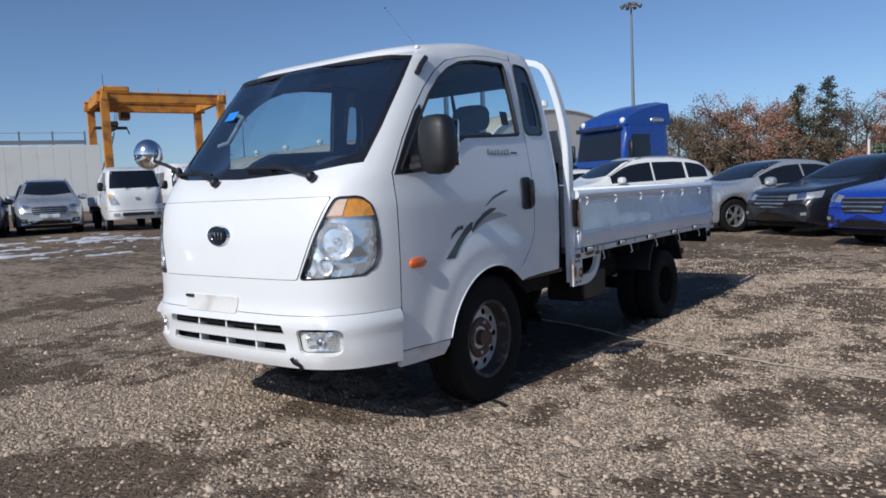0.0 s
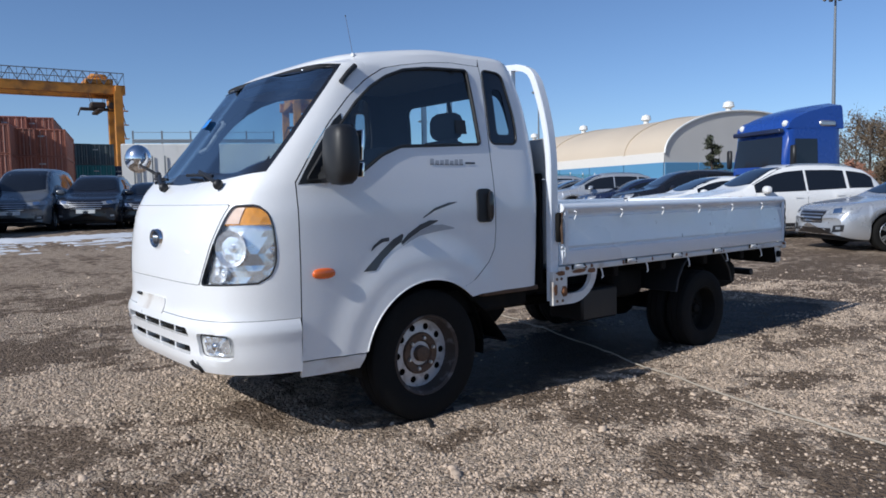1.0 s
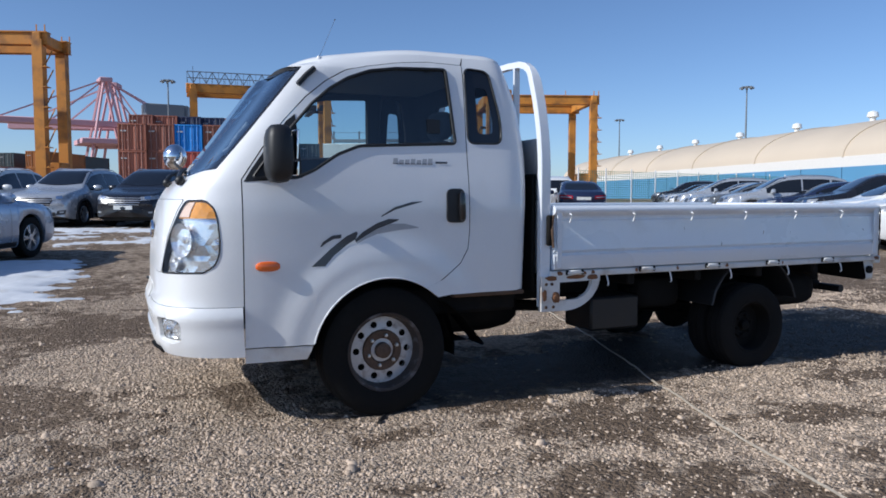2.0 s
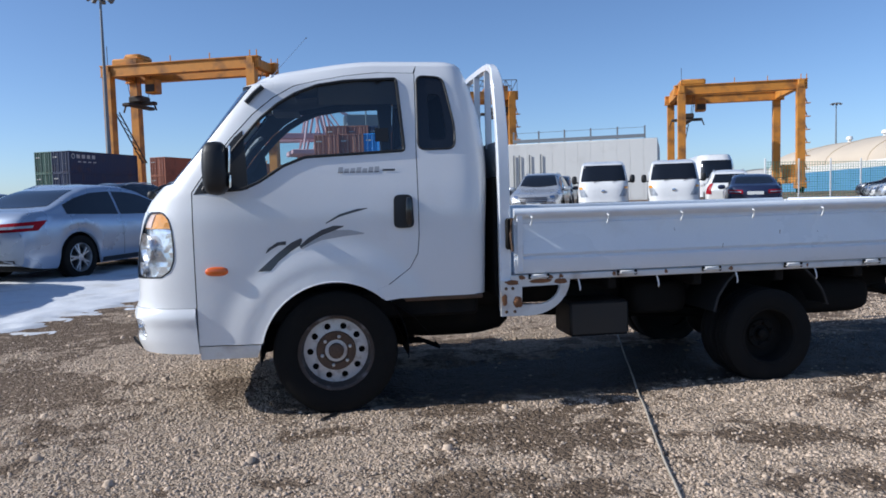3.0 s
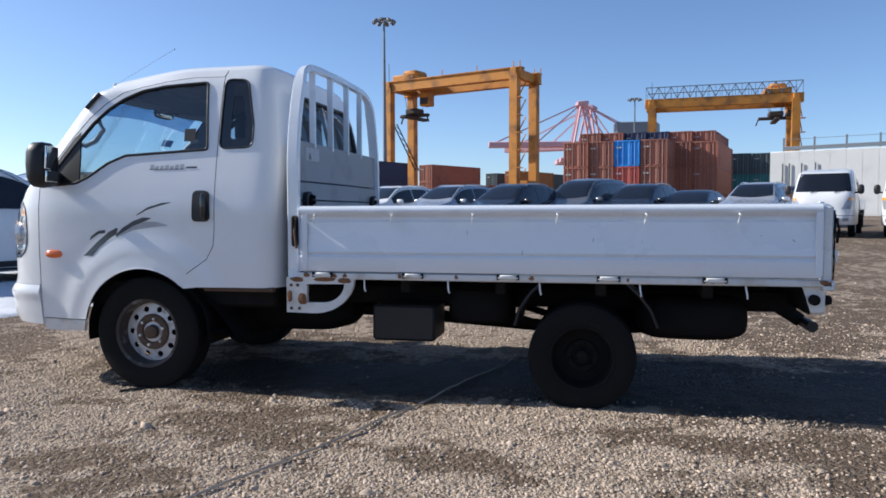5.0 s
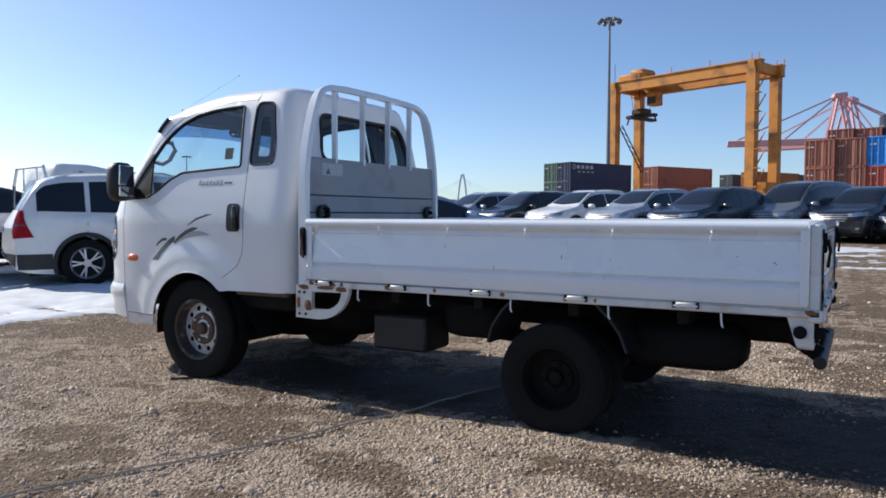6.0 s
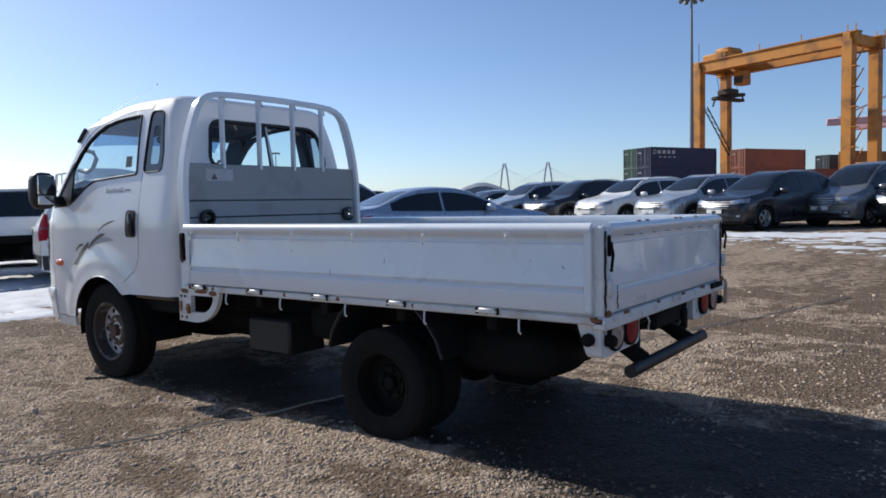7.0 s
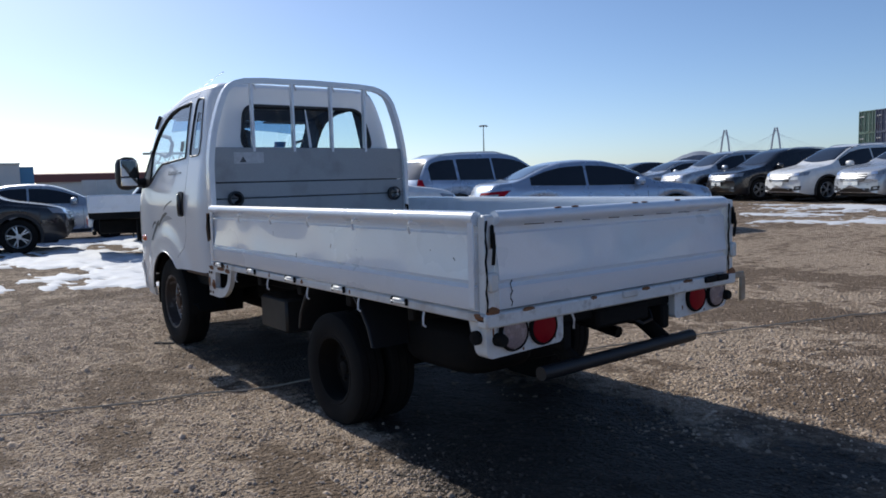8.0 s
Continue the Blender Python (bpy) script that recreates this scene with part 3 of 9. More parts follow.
def stones(name, label, count, region, smin, smax, power, seed):
    """Angular pebbles, fewer where the soil lies bare."""
    rng = np.random.default_rng(seed)
    x = rng.uniform(region[0], region[1], count)
    y = rng.uniform(region[2], region[3], count)
    bare = np.clip((sample(GD, x, y) - 0.21) * 2.9, 0, 1) * 0.87
    # pale stones are thinned out where the shadow is painted
    soak_shade = np.zeros(count)
    for px, py, rx, ry in DAMP_SHADE:
        soak_shade = np.maximum(soak_shade, np.exp(-((x - px) / rx) ** 2 - ((y - py) / ry) ** 2))
    keep = rng.random(count) > np.maximum(bare, 0.86 * soak_shade)
    x, y, soak_shade = x[keep], y[keep], np.clip(1.5 * soak_shade[keep] - 0.15, 0, 0.9)
    n = len(x)
    size = smin + (smax - smin) * rng.random(n) ** power
    z = sample(GZ, x, y) + size * 0.14
    ang = rng.uniform(0, 6.283, n)
    v = np.repeat(SV[None], n, 0) * (1 + rng.uniform(-0.30, 0.30, (n, len(SV), 1))) + rng.uniform(-0.12, 0.12, (n, len(SV), 3))
    v = v * np.stack([size * rng.uniform(0.9, 1.6, n), size, size * rng.uniform(0.42, 0.88, n)], 1)[:, None, :]
    c, s = np.cos(ang)[:, None], np.sin(ang)[:, None]
    vx, vy = v[:, :, 0] * c - v[:, :, 1] * s, v[:, :, 0] * s + v[:, :, 1] * c
    P = np.stack([vx + x[:, None], vy + y[:, None], v[:, :, 2] + z[:, None]], 2).reshape(-1, 3)
    F = (ST[None] + (np.arange(n) * len(SV))[:, None, None]).reshape(-1, 3)
    me = bpy.data.meshes.new(name)
    me.vertices.add(len(P))
    me.vertices.foreach_set("co", P.ravel())
    me.loops.add(F.size)
    me.loops.foreach_set("vertex_index", F.ravel().astype(np.int32))
    me.polygons.add(len(F))
    me.polygons.foreach_set("loop_start", np.arange(0, F.size, 3, dtype=np.int32))
    me.update(calc_edges=True)
    me.attributes.new("damp", "FLOAT", "POINT").data.foreach_set("value", np.repeat(soak_shade, len(SV)))
    me.materials.append(STONE)
    return tagged(new(name, me), label, "gravel", kind="stuff")


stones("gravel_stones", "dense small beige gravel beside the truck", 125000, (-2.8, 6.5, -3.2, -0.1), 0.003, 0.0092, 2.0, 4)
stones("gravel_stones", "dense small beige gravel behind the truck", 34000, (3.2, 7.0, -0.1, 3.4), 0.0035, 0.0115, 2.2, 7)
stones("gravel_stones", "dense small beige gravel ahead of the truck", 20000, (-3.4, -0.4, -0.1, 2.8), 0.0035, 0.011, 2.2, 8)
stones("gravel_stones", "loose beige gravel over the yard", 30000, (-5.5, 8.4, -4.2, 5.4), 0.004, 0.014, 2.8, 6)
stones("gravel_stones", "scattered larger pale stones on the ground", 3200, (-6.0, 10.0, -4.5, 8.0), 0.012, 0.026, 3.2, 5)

# rope lying across the yard
rpts = []
for k in range(121):
    y = -3.2 + 9.6 * k / 120
    x = 1.79 + 0.335 * y + 0.02 * noise.noise((y * 0.9, 2.0, 0))
    rpts.append((x, y, ground_z(x, y) + 0.013))
part("rope", Geo().tube(rpts, 0.006, 6), ROPE)
tagged(bpy.data.objects["rope"], "thin dirty beige rope lying on the gravel", "rope")

# ---- the light truck ----
YC = 0.79
truck = thing("flatbed_truck", "white light flatbed truck, slightly rusty, parked on gravel", "truck")
cab_w = table([(0.2, 0.79), (0.35, 0.805), (0.6, 0.82), (0.85, 0.828), (1.12, 0.828), (1.25, 0.812), (1.45, 0.778), (1.7, 0.735), (1.85, 0.703), (1.90, 0.686), (1.96, 0.655)])
cab_f = table([(0.2, -1.02), (0.33, -1.09), (0.38, -1.11), (0.44, -1.148), (0.55, -1.158), (0.61, -1.148), (0.65, -1.125), (0.8, -1.12), (0.98, -1.105), (1.10, -1.08), (1.155, -1.06), (1.22, -1.02),
               (1.28, -0.955), (1.5, -0.783), (1.7, -0.638), (1.84, -0.536), (1.90, -0.49), (1.96, -0.43)], 0.015)
cab_r = table([(0.2, 0.90), (0.63, 0.905), (1.0, 0.915), (1.3, 0.934), (1.45, 0.934), (1.7, 0.895), (1.96, 0.805)], 0.05)


def arch_flare(x, z):
    r = math.hypot(x, z - 0.34)
    k = min(1, max(0, (0.64 - r) / 0.15))
    return (0.020 * k * k * (3 - 2 * k) + 0.010 * math.exp(-((r - 0.41) / 0.03) ** 2)) * min(1, max(0, (z - 0.30) / 0.08))


def roof_drop(x, z=1.95):
    """The roof falls away towards the windscreen."""
    t = min(1, max(0, (x + 0.50) / 0.80))
    return 0.085 * (1 - t * t * (3 - 2 * t)) * min(1, max(0, (z - 1.84) / 0.11))


cab_n = table([(0.2, 4.6), (1.18, 4.7), (1.30, 5.6), (1.475, 5.4), (1.7, 4.6), (1.84, 3.9), (1.96, 3.3)])
cab = Wrap(YC, -0.2, 0.55, cab_w, cab_f, cab_r, cab_n, 7.0, arch_flare, roof_drop)
R_ARCH, Z_ARCH = 0.405, 0.335
arch = lambda a0, a1, n=12: [("s", R_ARCH * math.cos(radians(a0 + (a1 - a0) * i / n)), Z_ARCH + R_ARCH * math.sin(radians(a0 + (a1 - a0) * i / n))) for i in range(n + 1)]
door_top = [("s", 0.50, 1.905), ("s", 0.30, 1.908), ("s", 0.10, 1.895), ("s", -0.05, 1.872), ("s", -0.18, 1.828), ("s", -0.29, 1.765), ("s", -0.40, 1.675), ("s", -0.52, 1.545),
            ("s", -0.63, 1.405), ("s", -0.735, 1.25)]
door_line = [("s", -0.735, 0.415), ("s", -0.398, 0.415), *arch(168, 52), ("s", 0.31, 0.715), ("s", 0.43, 0.80), ("s", 0.475, 0.88), ("s", 0.485, 0.98), ("s", 0.488, 1.45)]
door_hole = rounded([("s", -0.685, 1.258), ("s", -0.47, 1.262), ("s", -0.38, 1.30), ("s", -0.25, 1.385), ("s", -0.13, 1.432), ("s", 0.424, 1.459), ("s", 0.396, 1.873), ("s", 0.10, 1.862),
                     ("s", -0.05, 1.835), ("s", -0.17, 1.79), ("s", -0.27, 1.73), ("s", -0.37, 1.645), ("s", -0.48, 1.52), ("s", -0.59, 1.385)], 0.02)
quarter = rounded([("s", 0.502, 1.463), ("s", 0.715, 1.466), ("s", 0.718, 1.60), ("s", 0.664, 1.880), ("s", 0.512, 1.890)], 0.045)
rear_win = rounded([("r", 0.245, 1.50), ("r", 1.335, 1.50), ("r", 1.275, 1.815), ("r", 0.305, 1.815)], 0.09, 6)
for side in (False, True):
    door = part("door", shell(cab, cab.poly(door_line + door_top), [cab.poly(door_hole)], mirror=side, slots=(0, 1, 1)), [WHITE, TRIM], truck)
    glass = part("door_window", shell(cab, cab.poly(door_hole), off=-0.008, depth=0.004, inner=False, mirror=side), GLASS_SHADE, door, "lightly tinted door glass")
    glass.visible_shadow = False
    part("window_seal", Geo().tube([tuple(cab.pt(*p) + cab.normal(*p) * 0.001) if not side else (lambda q: (q.x, 2 * YC - q.y, q.z))(cab.pt(*p) + cab.normal(*p) * 0.001)
                                    for p in cab.poly(door_hole, 0.03) + cab.poly(door_hole, 0.03)[:1]], 0.0085, 6), BLACK, door)
    back_seam = [("s", 0.313, 0.7115), ("s", 0.433, 0.797), ("s", 0.479, 0.878), ("s", 0.4895, 0.98), ("s", 0.4925, 1.45), ("s", 0.5045, 1.905), ("s", 0.518, 1.95)]
    outer = cab.poly(back_seam + [("s", 0.62, 1.95), ("s", 0.70, 1.95)], close=False) + [(s_, 1.95) for s_ in np.linspace(cab.sx(0.71, 1.95)[0], cab.S3, 22)] \
        + [(cab.S3, z) for z in np.linspace(1.93, 0.64, 60)] + [(s_, 0.63) for s_ in np.linspace(cab.S3, cab.sx(0.37, 0.63)[0], 40)] + cab.poly(arch(45, 62, 4), close=False)
    side_rear = part("cab_side", shell(cab, outer, [cab.poly(quarter), [p for p in cab.poly(rear_win) if p[0] < cab.S3 - 0.004]], mirror=side, slots=(0, 1, 1)), [WHITE, TRIM], truck)
    q = part("quarter_window", shell(cab, cab.poly(quarter), off=-0.006, depth=0.004, inner=False, mirror=side), GLASS_DARK, side_rear, "dark tinted quarter glass")
    q.visible_shadow = False
    qo = cab.poly(quarter)
    qc = (sum(p[0] for p in qo) / len(qo), sum(p[1] for p in qo) / len(qo))
    part("black_rim", shell(cab, qo, [[(qc[0] + 0.012 + (s_ - qc[0]) * 0.46, qc[1] - 0.02 + (z - qc[1]) * 0.62) for s_, z in qo]], off=-0.003, depth=0.0, grid=0.02, mirror=side), BLACK_GLOSS, q)
    for poly, rad in ((quarter, 0.006),):
        loop = cab.poly(poly, 0.03)
        part("window_seal", Geo().tube([(p.x, 2 * YC - p.y if side else p.y, p.z) for p in (cab.pt(*c) for c in loop + loop[:1])], rad, 6), BLACK, side_rear)
    sill = cab.poly([("s", -0.735, 0.335), ("s", -0.43, 0.335), ("s", -0.402, 0.408), ("s", -0.735, 0.408)])
    part("sill", shell(cab, sill, off=-0.006, inner=False, mirror=side), WHITE_WORN, truck)
    # edge under the rear of the cab
    y0 = -0.02 if not side else 2 * YC + 0.02 - 0.05
    part("sill", Geo().box(0.40, 0.85, y0, y0 + 0.05, 0.605, 0.632, 0.006), RUSTY, truck, "rusty lower cab edge")

rw_glass = part("rear_window", shell(cab, cab.poly(rear_win), off=-0.006, depth=0.004, inner=False), GLASS, truck, "clear rear cab glass")
rw_glass.visible_shadow = False
loop = cab.poly(rear_win, 0.03)
part("window_seal", Geo().tube([tuple(cab.pt(*c)) for c in loop + loop[:1]], 0.014, 6), BLACK, rw_glass)

# front shell with windscreen, grille panel and headlight openings
head = [("f", 0.128, 1.148), ("f", 0.06, 1.15), ("s", -0.90, 1.143), ("s", -0.868, 1.112), ("s", -0.853, 1.05), ("s", -0.846, 0.96), ("s", -0.848, 0.89), ("s", -0.872, 0.83), ("s", -0.925, 0.797), ("f", 0.15, 0.79), ("f", 0.268, 0.786),
        ("f", 0.213, 0.93), ("f", 0.163, 1.06)]
grille = rounded([("f", 0.142, 1.155), ("f", 2 * YC - 0.142, 1.155), ("f", 2 * YC - 0.281, 0.783), ("f", 0.281, 0.783)], 0.015)
ws_half = [("s", -0.845, 1.303), ("s", -0.70, 1.475), ("s", -0.55, 1.66), ("s", -0.405, 1.838)]
ws_top = [("f", 0.25, 1.880), ("f", 0.5, 1.908), ("f", YC, 1.918), ("f", 2 * YC - 0.5, 1.908), ("f", 2 * YC - 0.25, 1.880)]
ws_bot = [("f", 2 * YC - 0.13, 1.296), ("f", 2 * YC - 0.2, 1.285), ("f", 2 * YC - 0.3, 1.272), ("f", YC, 1.255), ("f", 0.3, 1.272), ("f", 0.2, 1.285), ("f", 0.13, 1.296)]
neg = lambda pts: [(-s_, z) for s_, z in pts[::-1]]
left_side = cab.poly(ws_half, close=False) + [cab.sx(-0.405, 1.838)]
screen = left_side + cab.poly(ws_top, close=False) + [cab.f(2 * YC - 0.25, 1.880)] + neg(left_side) + cab.poly(ws_bot, close=False) + [cab.f(0.13, 1.296)]
edge_l = cab.poly([("s", -0.7405, 0.625), ("s", -0.7405, 1.25), *[(c, a - 0.005, z + 0.003) for c, a, z in door_top[::-1]], ("s", 0.515, 1.95)], close=False)
front_out = edge_l + [(s_, 1.95) for s_ in np.linspace(cab.sx(0.515, 1.95)[0], -cab.sx(0.515, 1.95)[0], 90)] + neg(edge_l) + \
    [(s_, 0.625) for s_ in np.linspace(-cab.sx(-0.7405, 0.625)[0], cab.sx(-0.7405, 0.625)[0], 70)][1:-1]
head_l = cab.poly(rounded(head, 0.02))
grow = lambda pts, k: [((np.mean([p[0] for p in pts]) + (s_ - np.mean([p[0] for p in pts])) * k), (np.mean([p[1] for p in pts]) + (z - np.mean([p[1] for p in pts])) * k)) for s_, z in pts]
front = part("front_panel", shell(cab, front_out, [screen, cab.poly(grille), grow(head_l, 1.02), neg(grow(head_l, 1.02))], grid=0.03, slots=(0, 1, 1)), [WHITE, TRIM], truck)
part("grille_panel", shell(cab, cab.poly(rounded([(c, YC + (a - YC) * 0.993, 0.97 + (z - 0.97) * 0.985) for c, a, z in grille], 0.015)), off=0.002, grid=0.04), [WHITE, TRIM], front)


def dip(s_, z):
    """The glass runs flatter between its middle and the pillars than the cab's corners do."""
    edge = cab.sx(float(np.interp(z, (1.303, 1.475, 1.66, 1.838), (-0.845, -0.70, -0.55, -0.405))), z)[0]
    f = min(1, max(0, (abs(s_) / edge - 0.30) / 0.70))
    k = min(1, max(0, (z - 1.27) / 0.06)) * min(1, max(0, (1.92 - z) / 0.06))
    return -0.034 * math.sin(math.pi * f) * k


ws = part("windscreen", shell(cab, screen, off=-0.007, depth=0.005, inner=False, bulge=dip), GLASS_SCREEN, truck, "clear laminated windscreen with a black rim")
ws.visible_shadow = False
band = [[tuple(cab.pt(*cab.f(y, z - 0.035 * abs((y - YC) / 0.57) ** 2)) + Vector((0.040, 0, -0.020))) for y in np.linspace(YC - 0.57, YC + 0.57, 15)] for z in np.linspace(1.775, 1.912, 6)]
sb = part("shade_band", Geo().grid(band), GLASS_BAND, ws, "blue shade band along the top of the windscreen")
sb.visible_shadow = False
frit_in = [(s_ * 0.965, 1.585 + (z - 1.585) * 0.945 + (0.040 if z < 1.35 else 0)) for s_, z in screen]
part("black_rim", shell(cab, screen, [frit_in], off=-0.004, depth=0.0, grid=0.02, bulge=dip), BLACK_GLOSS, ws)

# headlights
amb = cab.poly([("f", 0.130, 1.146), ("f", 0.06, 1.148), ("s", -0.90, 1.141), ("s", -0.870, 1.110), ("s", -0.857, 1.062), ("f", 0.158, 1.062)])
amb_in = cab.poly([("f", 0.134, 1.140), ("f", 0.085, 1.142), ("f", 0.093, 1.068), ("f", 0.154, 1.068)])
facets = random.Random(11)
for side in (False, True):
    fl = (lambda p: (p.x, 2 * YC - p.y, p.z)) if side else (lambda p: tuple(p))
    hl = part("headlight", shell(cab, head_l, off=-0.024, depth=0.02, grid=0.026, inner=False, mirror=side, bulge=lambda s_, z: facets.uniform(-0.0022, 0.0022)), REFLECTOR, truck, "clear headlight with amber indicator on top", 5)
    lens = part("lens", shell(cab, head_l, off=0.005, depth=0.0, grid=0.03, mirror=side), LENS_GLASS, hl)
    lens.visible_shadow = False
    rim = [fl(cab.pt(*p)) for p in head_l + head_l[:1]]
    part("seal", Geo().tube(rim, 0.0045, 6), BLACK, hl)
    part("indicator", shell(cab, amb, off=-0.010, depth=0.015, grid=0.022, mirror=side, inner=False, bulge=lambda s_, z: facets.uniform(-0.0015, 0.0015)), AMBER, hl, "amber indicator", 5)
    part("indicator_bowl", shell(cab, amb_in, off=-0.006, depth=0.004, grid=0.03, mirror=side, inner=False), PALE_AMBER, hl, "pale clear half of the indicator")
    for yy, zz, rr, turn in ((0.110, 0.955, 0.084, 30), (0.150, 0.842, 0.038, 24)):
        c_ = cab.f(yy, zz)
        base = cab.pt(*c_) - cab.normal(*c_) * 0.020
        m = Matrix.Translation(base) @ pose(0, 0, 0, 0, 0, turn) @ rot_to("-x")
        if side:
            m = Matrix.Translation((base.x, 2 * YC - base.y, base.z)) @ pose(0, 0, 0, 0, 0, -turn) @ rot_to("-x")
        fan = []
        for q in (1.0, 0.94, 0.78, 0.58, 0.40, 0.24):
            fan.append([(rr * q * math.cos(2 * math.pi * k / 22), rr * q * math.sin(2 * math.pi * k / 22), 0.020 - 0.052 * (1 - q * q) + facets.uniform(-0.0025, 0.0025) * (0.3 < q < 0.9)) for k in range(22)])
        part("bowl", Geo().grid([[tuple(m @ Vector(p)) for p in r_] for r_ in fan], loop=True).lathe([(rr * 0.26, -0.030), (rr * 0.22, 0.004), (rr * 0.12, 0.012), (0.0, 0.013)], 18, m=m), REFLECTOR, hl, "", 5)

# bumper
low_z = lambda s_: 0.385 - 0.03 * min(1, abs(s_) / 1.25) ** 2
smax = cab.sx(-0.745, 0.615)[0]
bump_out = [(s_, low_z(s_)) for s_ in np.linspace(-smax, smax, 80)] + [(smax, z) for z in np.linspace(0.37, 0.60, 12)] + [(s_, 0.6225) for s_ in np.linspace(smax, -smax, 80)] + [(-smax, z) for z in np.linspace(0.60, 0.37, 12)]
slots_ = [cab.poly(rounded([("f", 0.350, z0), ("f", 1.232, z0), ("f", 1.222, z1), ("f", 0.360, z1)], 0.012)) for z0, z1 in ((0.537, 0.580), (0.450, 0.492))]
fog_h = cab.poly(rounded([("f", 0.095, 0.445), ("f", 0.275, 0.445), ("f", 0.285, 0.565), ("f", 0.085, 0.565)], 0.035))


def bumper_bulge(s_, z):
    k = 0.011 * math.exp(-((z - 0.575) / 0.034) ** 2) + 0.009 * min(1, max(0, (0.622 - z) / 0.05))
    if abs(s_) < 0.52:
        k -= 0.022 * math.exp(-((z - 0.517) / 0.085) ** 4)
    return k


bumper = part("bumper", shell(cab, bump_out, slots_ + [fog_h, neg(fog_h)], off=0.0, depth=0.03, grid=0.025, bulge=bumper_bulge), [WHITE, BLACK], truck, "white bumper with a cracked lower edge")
# unseen strip added behind the seam to keep sunlight from leaking through
part("bumper_beam", shell(cab, [(s_, 0.55) for s_ in np.linspace(-smax, smax, 60)] + [(s_, 0.70) for s_ in np.linspace(smax, -smax, 60)], off=-0.034, depth=0.006, inner=False), CHASSIS, bumper)
part("grille_void", Geo().box(-1.075, -1.055, 0.31, 1.27, 0.39, 0.60), BLACK, bumper)
for k in range(3):
    y0 = 0.565 + 0.222 * k
    for z0, z1 in ((0.532, 0.586), (0.445, 0.497)):
        part("divider", Geo().box(-1.125, -1.075, y0, y0 + 0.012, z0, z1, 0.003), WHITE, bumper)
for side in (False, True):
    yy = (lambda v: 2 * YC - v) if side else (lambda v: v)
    a, b_ = sorted((yy(0.08), yy(0.29)))
    cup = shell(cab, fog_h, off=-0.035, depth=0.0, grid=0.03, mirror=side)
    part("fog_recess", cup, WHITE_WORN, bumper)
    lampg = cab.poly(rounded([("f", 0.115, 0.462), ("f", 0.235, 0.462), ("f", 0.24, 0.55), ("f", 0.11, 0.55)], 0.03))
    fog = part("fog_lamp", shell(cab, lampg, off=-0.020, depth=0.012, grid=0.018, mirror=side, inner=False, bulge=lambda s_, z: facets.uniform(-0.004, 0.004)), REFLECTOR, bumper, "clear square fog lamp", 5)
    fg = part("lens", shell(cab, lampg, off=-0.004, depth=0.0, grid=0.02, mirror=side), LENS_GLASS, fog)
    fg.visible_shadow = False
    fc = cab.f(0.175, 0.506)
    fp = cab.pt(*fc) - cab.normal(*fc) * 0.014
    part("bulb", Geo().ball((fp.x, yy(fp.y), fp.z), (0.014, 0.022, 0.022), 10), CHROME, fog)
# number plate place, plate taken off
part("plate_mount", shell(cab, cab.poly(rounded([("f", 0.68, 0.612), ("f", 1.09, 0.612), ("f", 1.09, 0.690), ("f", 0.68, 0.690)], 0.01)), off=0.006, depth=0.008, inner=False), WHITE_WORN, bumper, "stained empty plate mount")
part("plate_slot", Geo().box(-1.142, -1.126, 1.03, 1.09, 0.676, 0.690, 0.003), BLACK, bumper)
crack = [(-1.085, 0.29, 0.375), (-1.10, 0.283, 0.395), (-1.125, 0.295, 0.415), (-1.135, 0.30, 0.435)]
part("crack", Geo().tube([(x - 0.012, y, z) for x, y, z in crack], 0.010, 5), BLACK, bumper, "dark crack in the bumper edge")
# badge
bm_ = Matrix.Translation((-1.111, YC + 0.03, 0.985)) @ rot_to("-x") @ Matrix.Diagonal((0.62, 1, 1, 1))
part("badge", Geo().lathe([(0.0, 0.006), (0.058, 0.005), (0.066, 0.004)], 28, m=bm_).lathe([(0.060, 0.002), (0.063, 0.010), (0.077, 0.010), (0.082, -0.004)], 28, 1, m=bm_), [BLACK_GLOSS, CHROME], front, "black oval badge with chrome ring")

for k in (-0.026, 0.0, 0.026):
    part("badge_bar", Geo().box(-1.1195, -1.114, YC + 0.03 + k - 0.006, YC + 0.03 + k + 0.006, 0.967, 1.003, 0.002), CHROME, front)

# roof
rings = []
for k, (z, sc) in enumerate(((1.95, 1.0), (1.968, 0.975), (1.984, 0.92), (1.994, 0.82), (2.0, 0.66), (2.004, 0.42), (2.005, 0.16))):
    full = [cab.pt(s_, 1.95) for s_ in np.linspace(0, cab.S3, 60)]
    full += [Vector((p.x, 2 * YC - p.y, p.z)) for p in full[::-1][1:-1]]
    rings.append([(0.18 + (p.x - 0.18) * sc, YC + (p.y - YC) * sc, z - roof_drop(0.18 + (p.x - 0.18) * sc)) for p in full])
RG = Geo().grid(rings, loop=True)
RG.add(rings[-1], [tuple(range(len(rings[-1])))])
RG.grid([[(0.18 + (x - 0.18) * 0.955, YC + (y - YC) * 0.955, z - 0.035) for x, y, z in r] for r in rings[:5]], 1, loop=True)
roof = part("roof", RG, [WHITE, TRIM_LIGHT], truck)
part("headliner", Geo().box(-0.05, 0.75, 0.2, 1.38, 1.895, 1.905), TRIM_LIGHT, roof)
TIP, FOOT = Vector((-0.105, 0.539, 2.194)), Vector((-0.300, 0.166, 1.895))
roof_tree = BVHTree.FromPolygons([Vector(p) for p in RG.v], RG.f)
FOOT = roof_tree.find_nearest(FOOT)[0]
part("antenna", Geo().tube([tuple(FOOT), tuple(FOOT.lerp(TIP, 0.5)), tuple(TIP)], 0.0017, 5), ALU, roof)
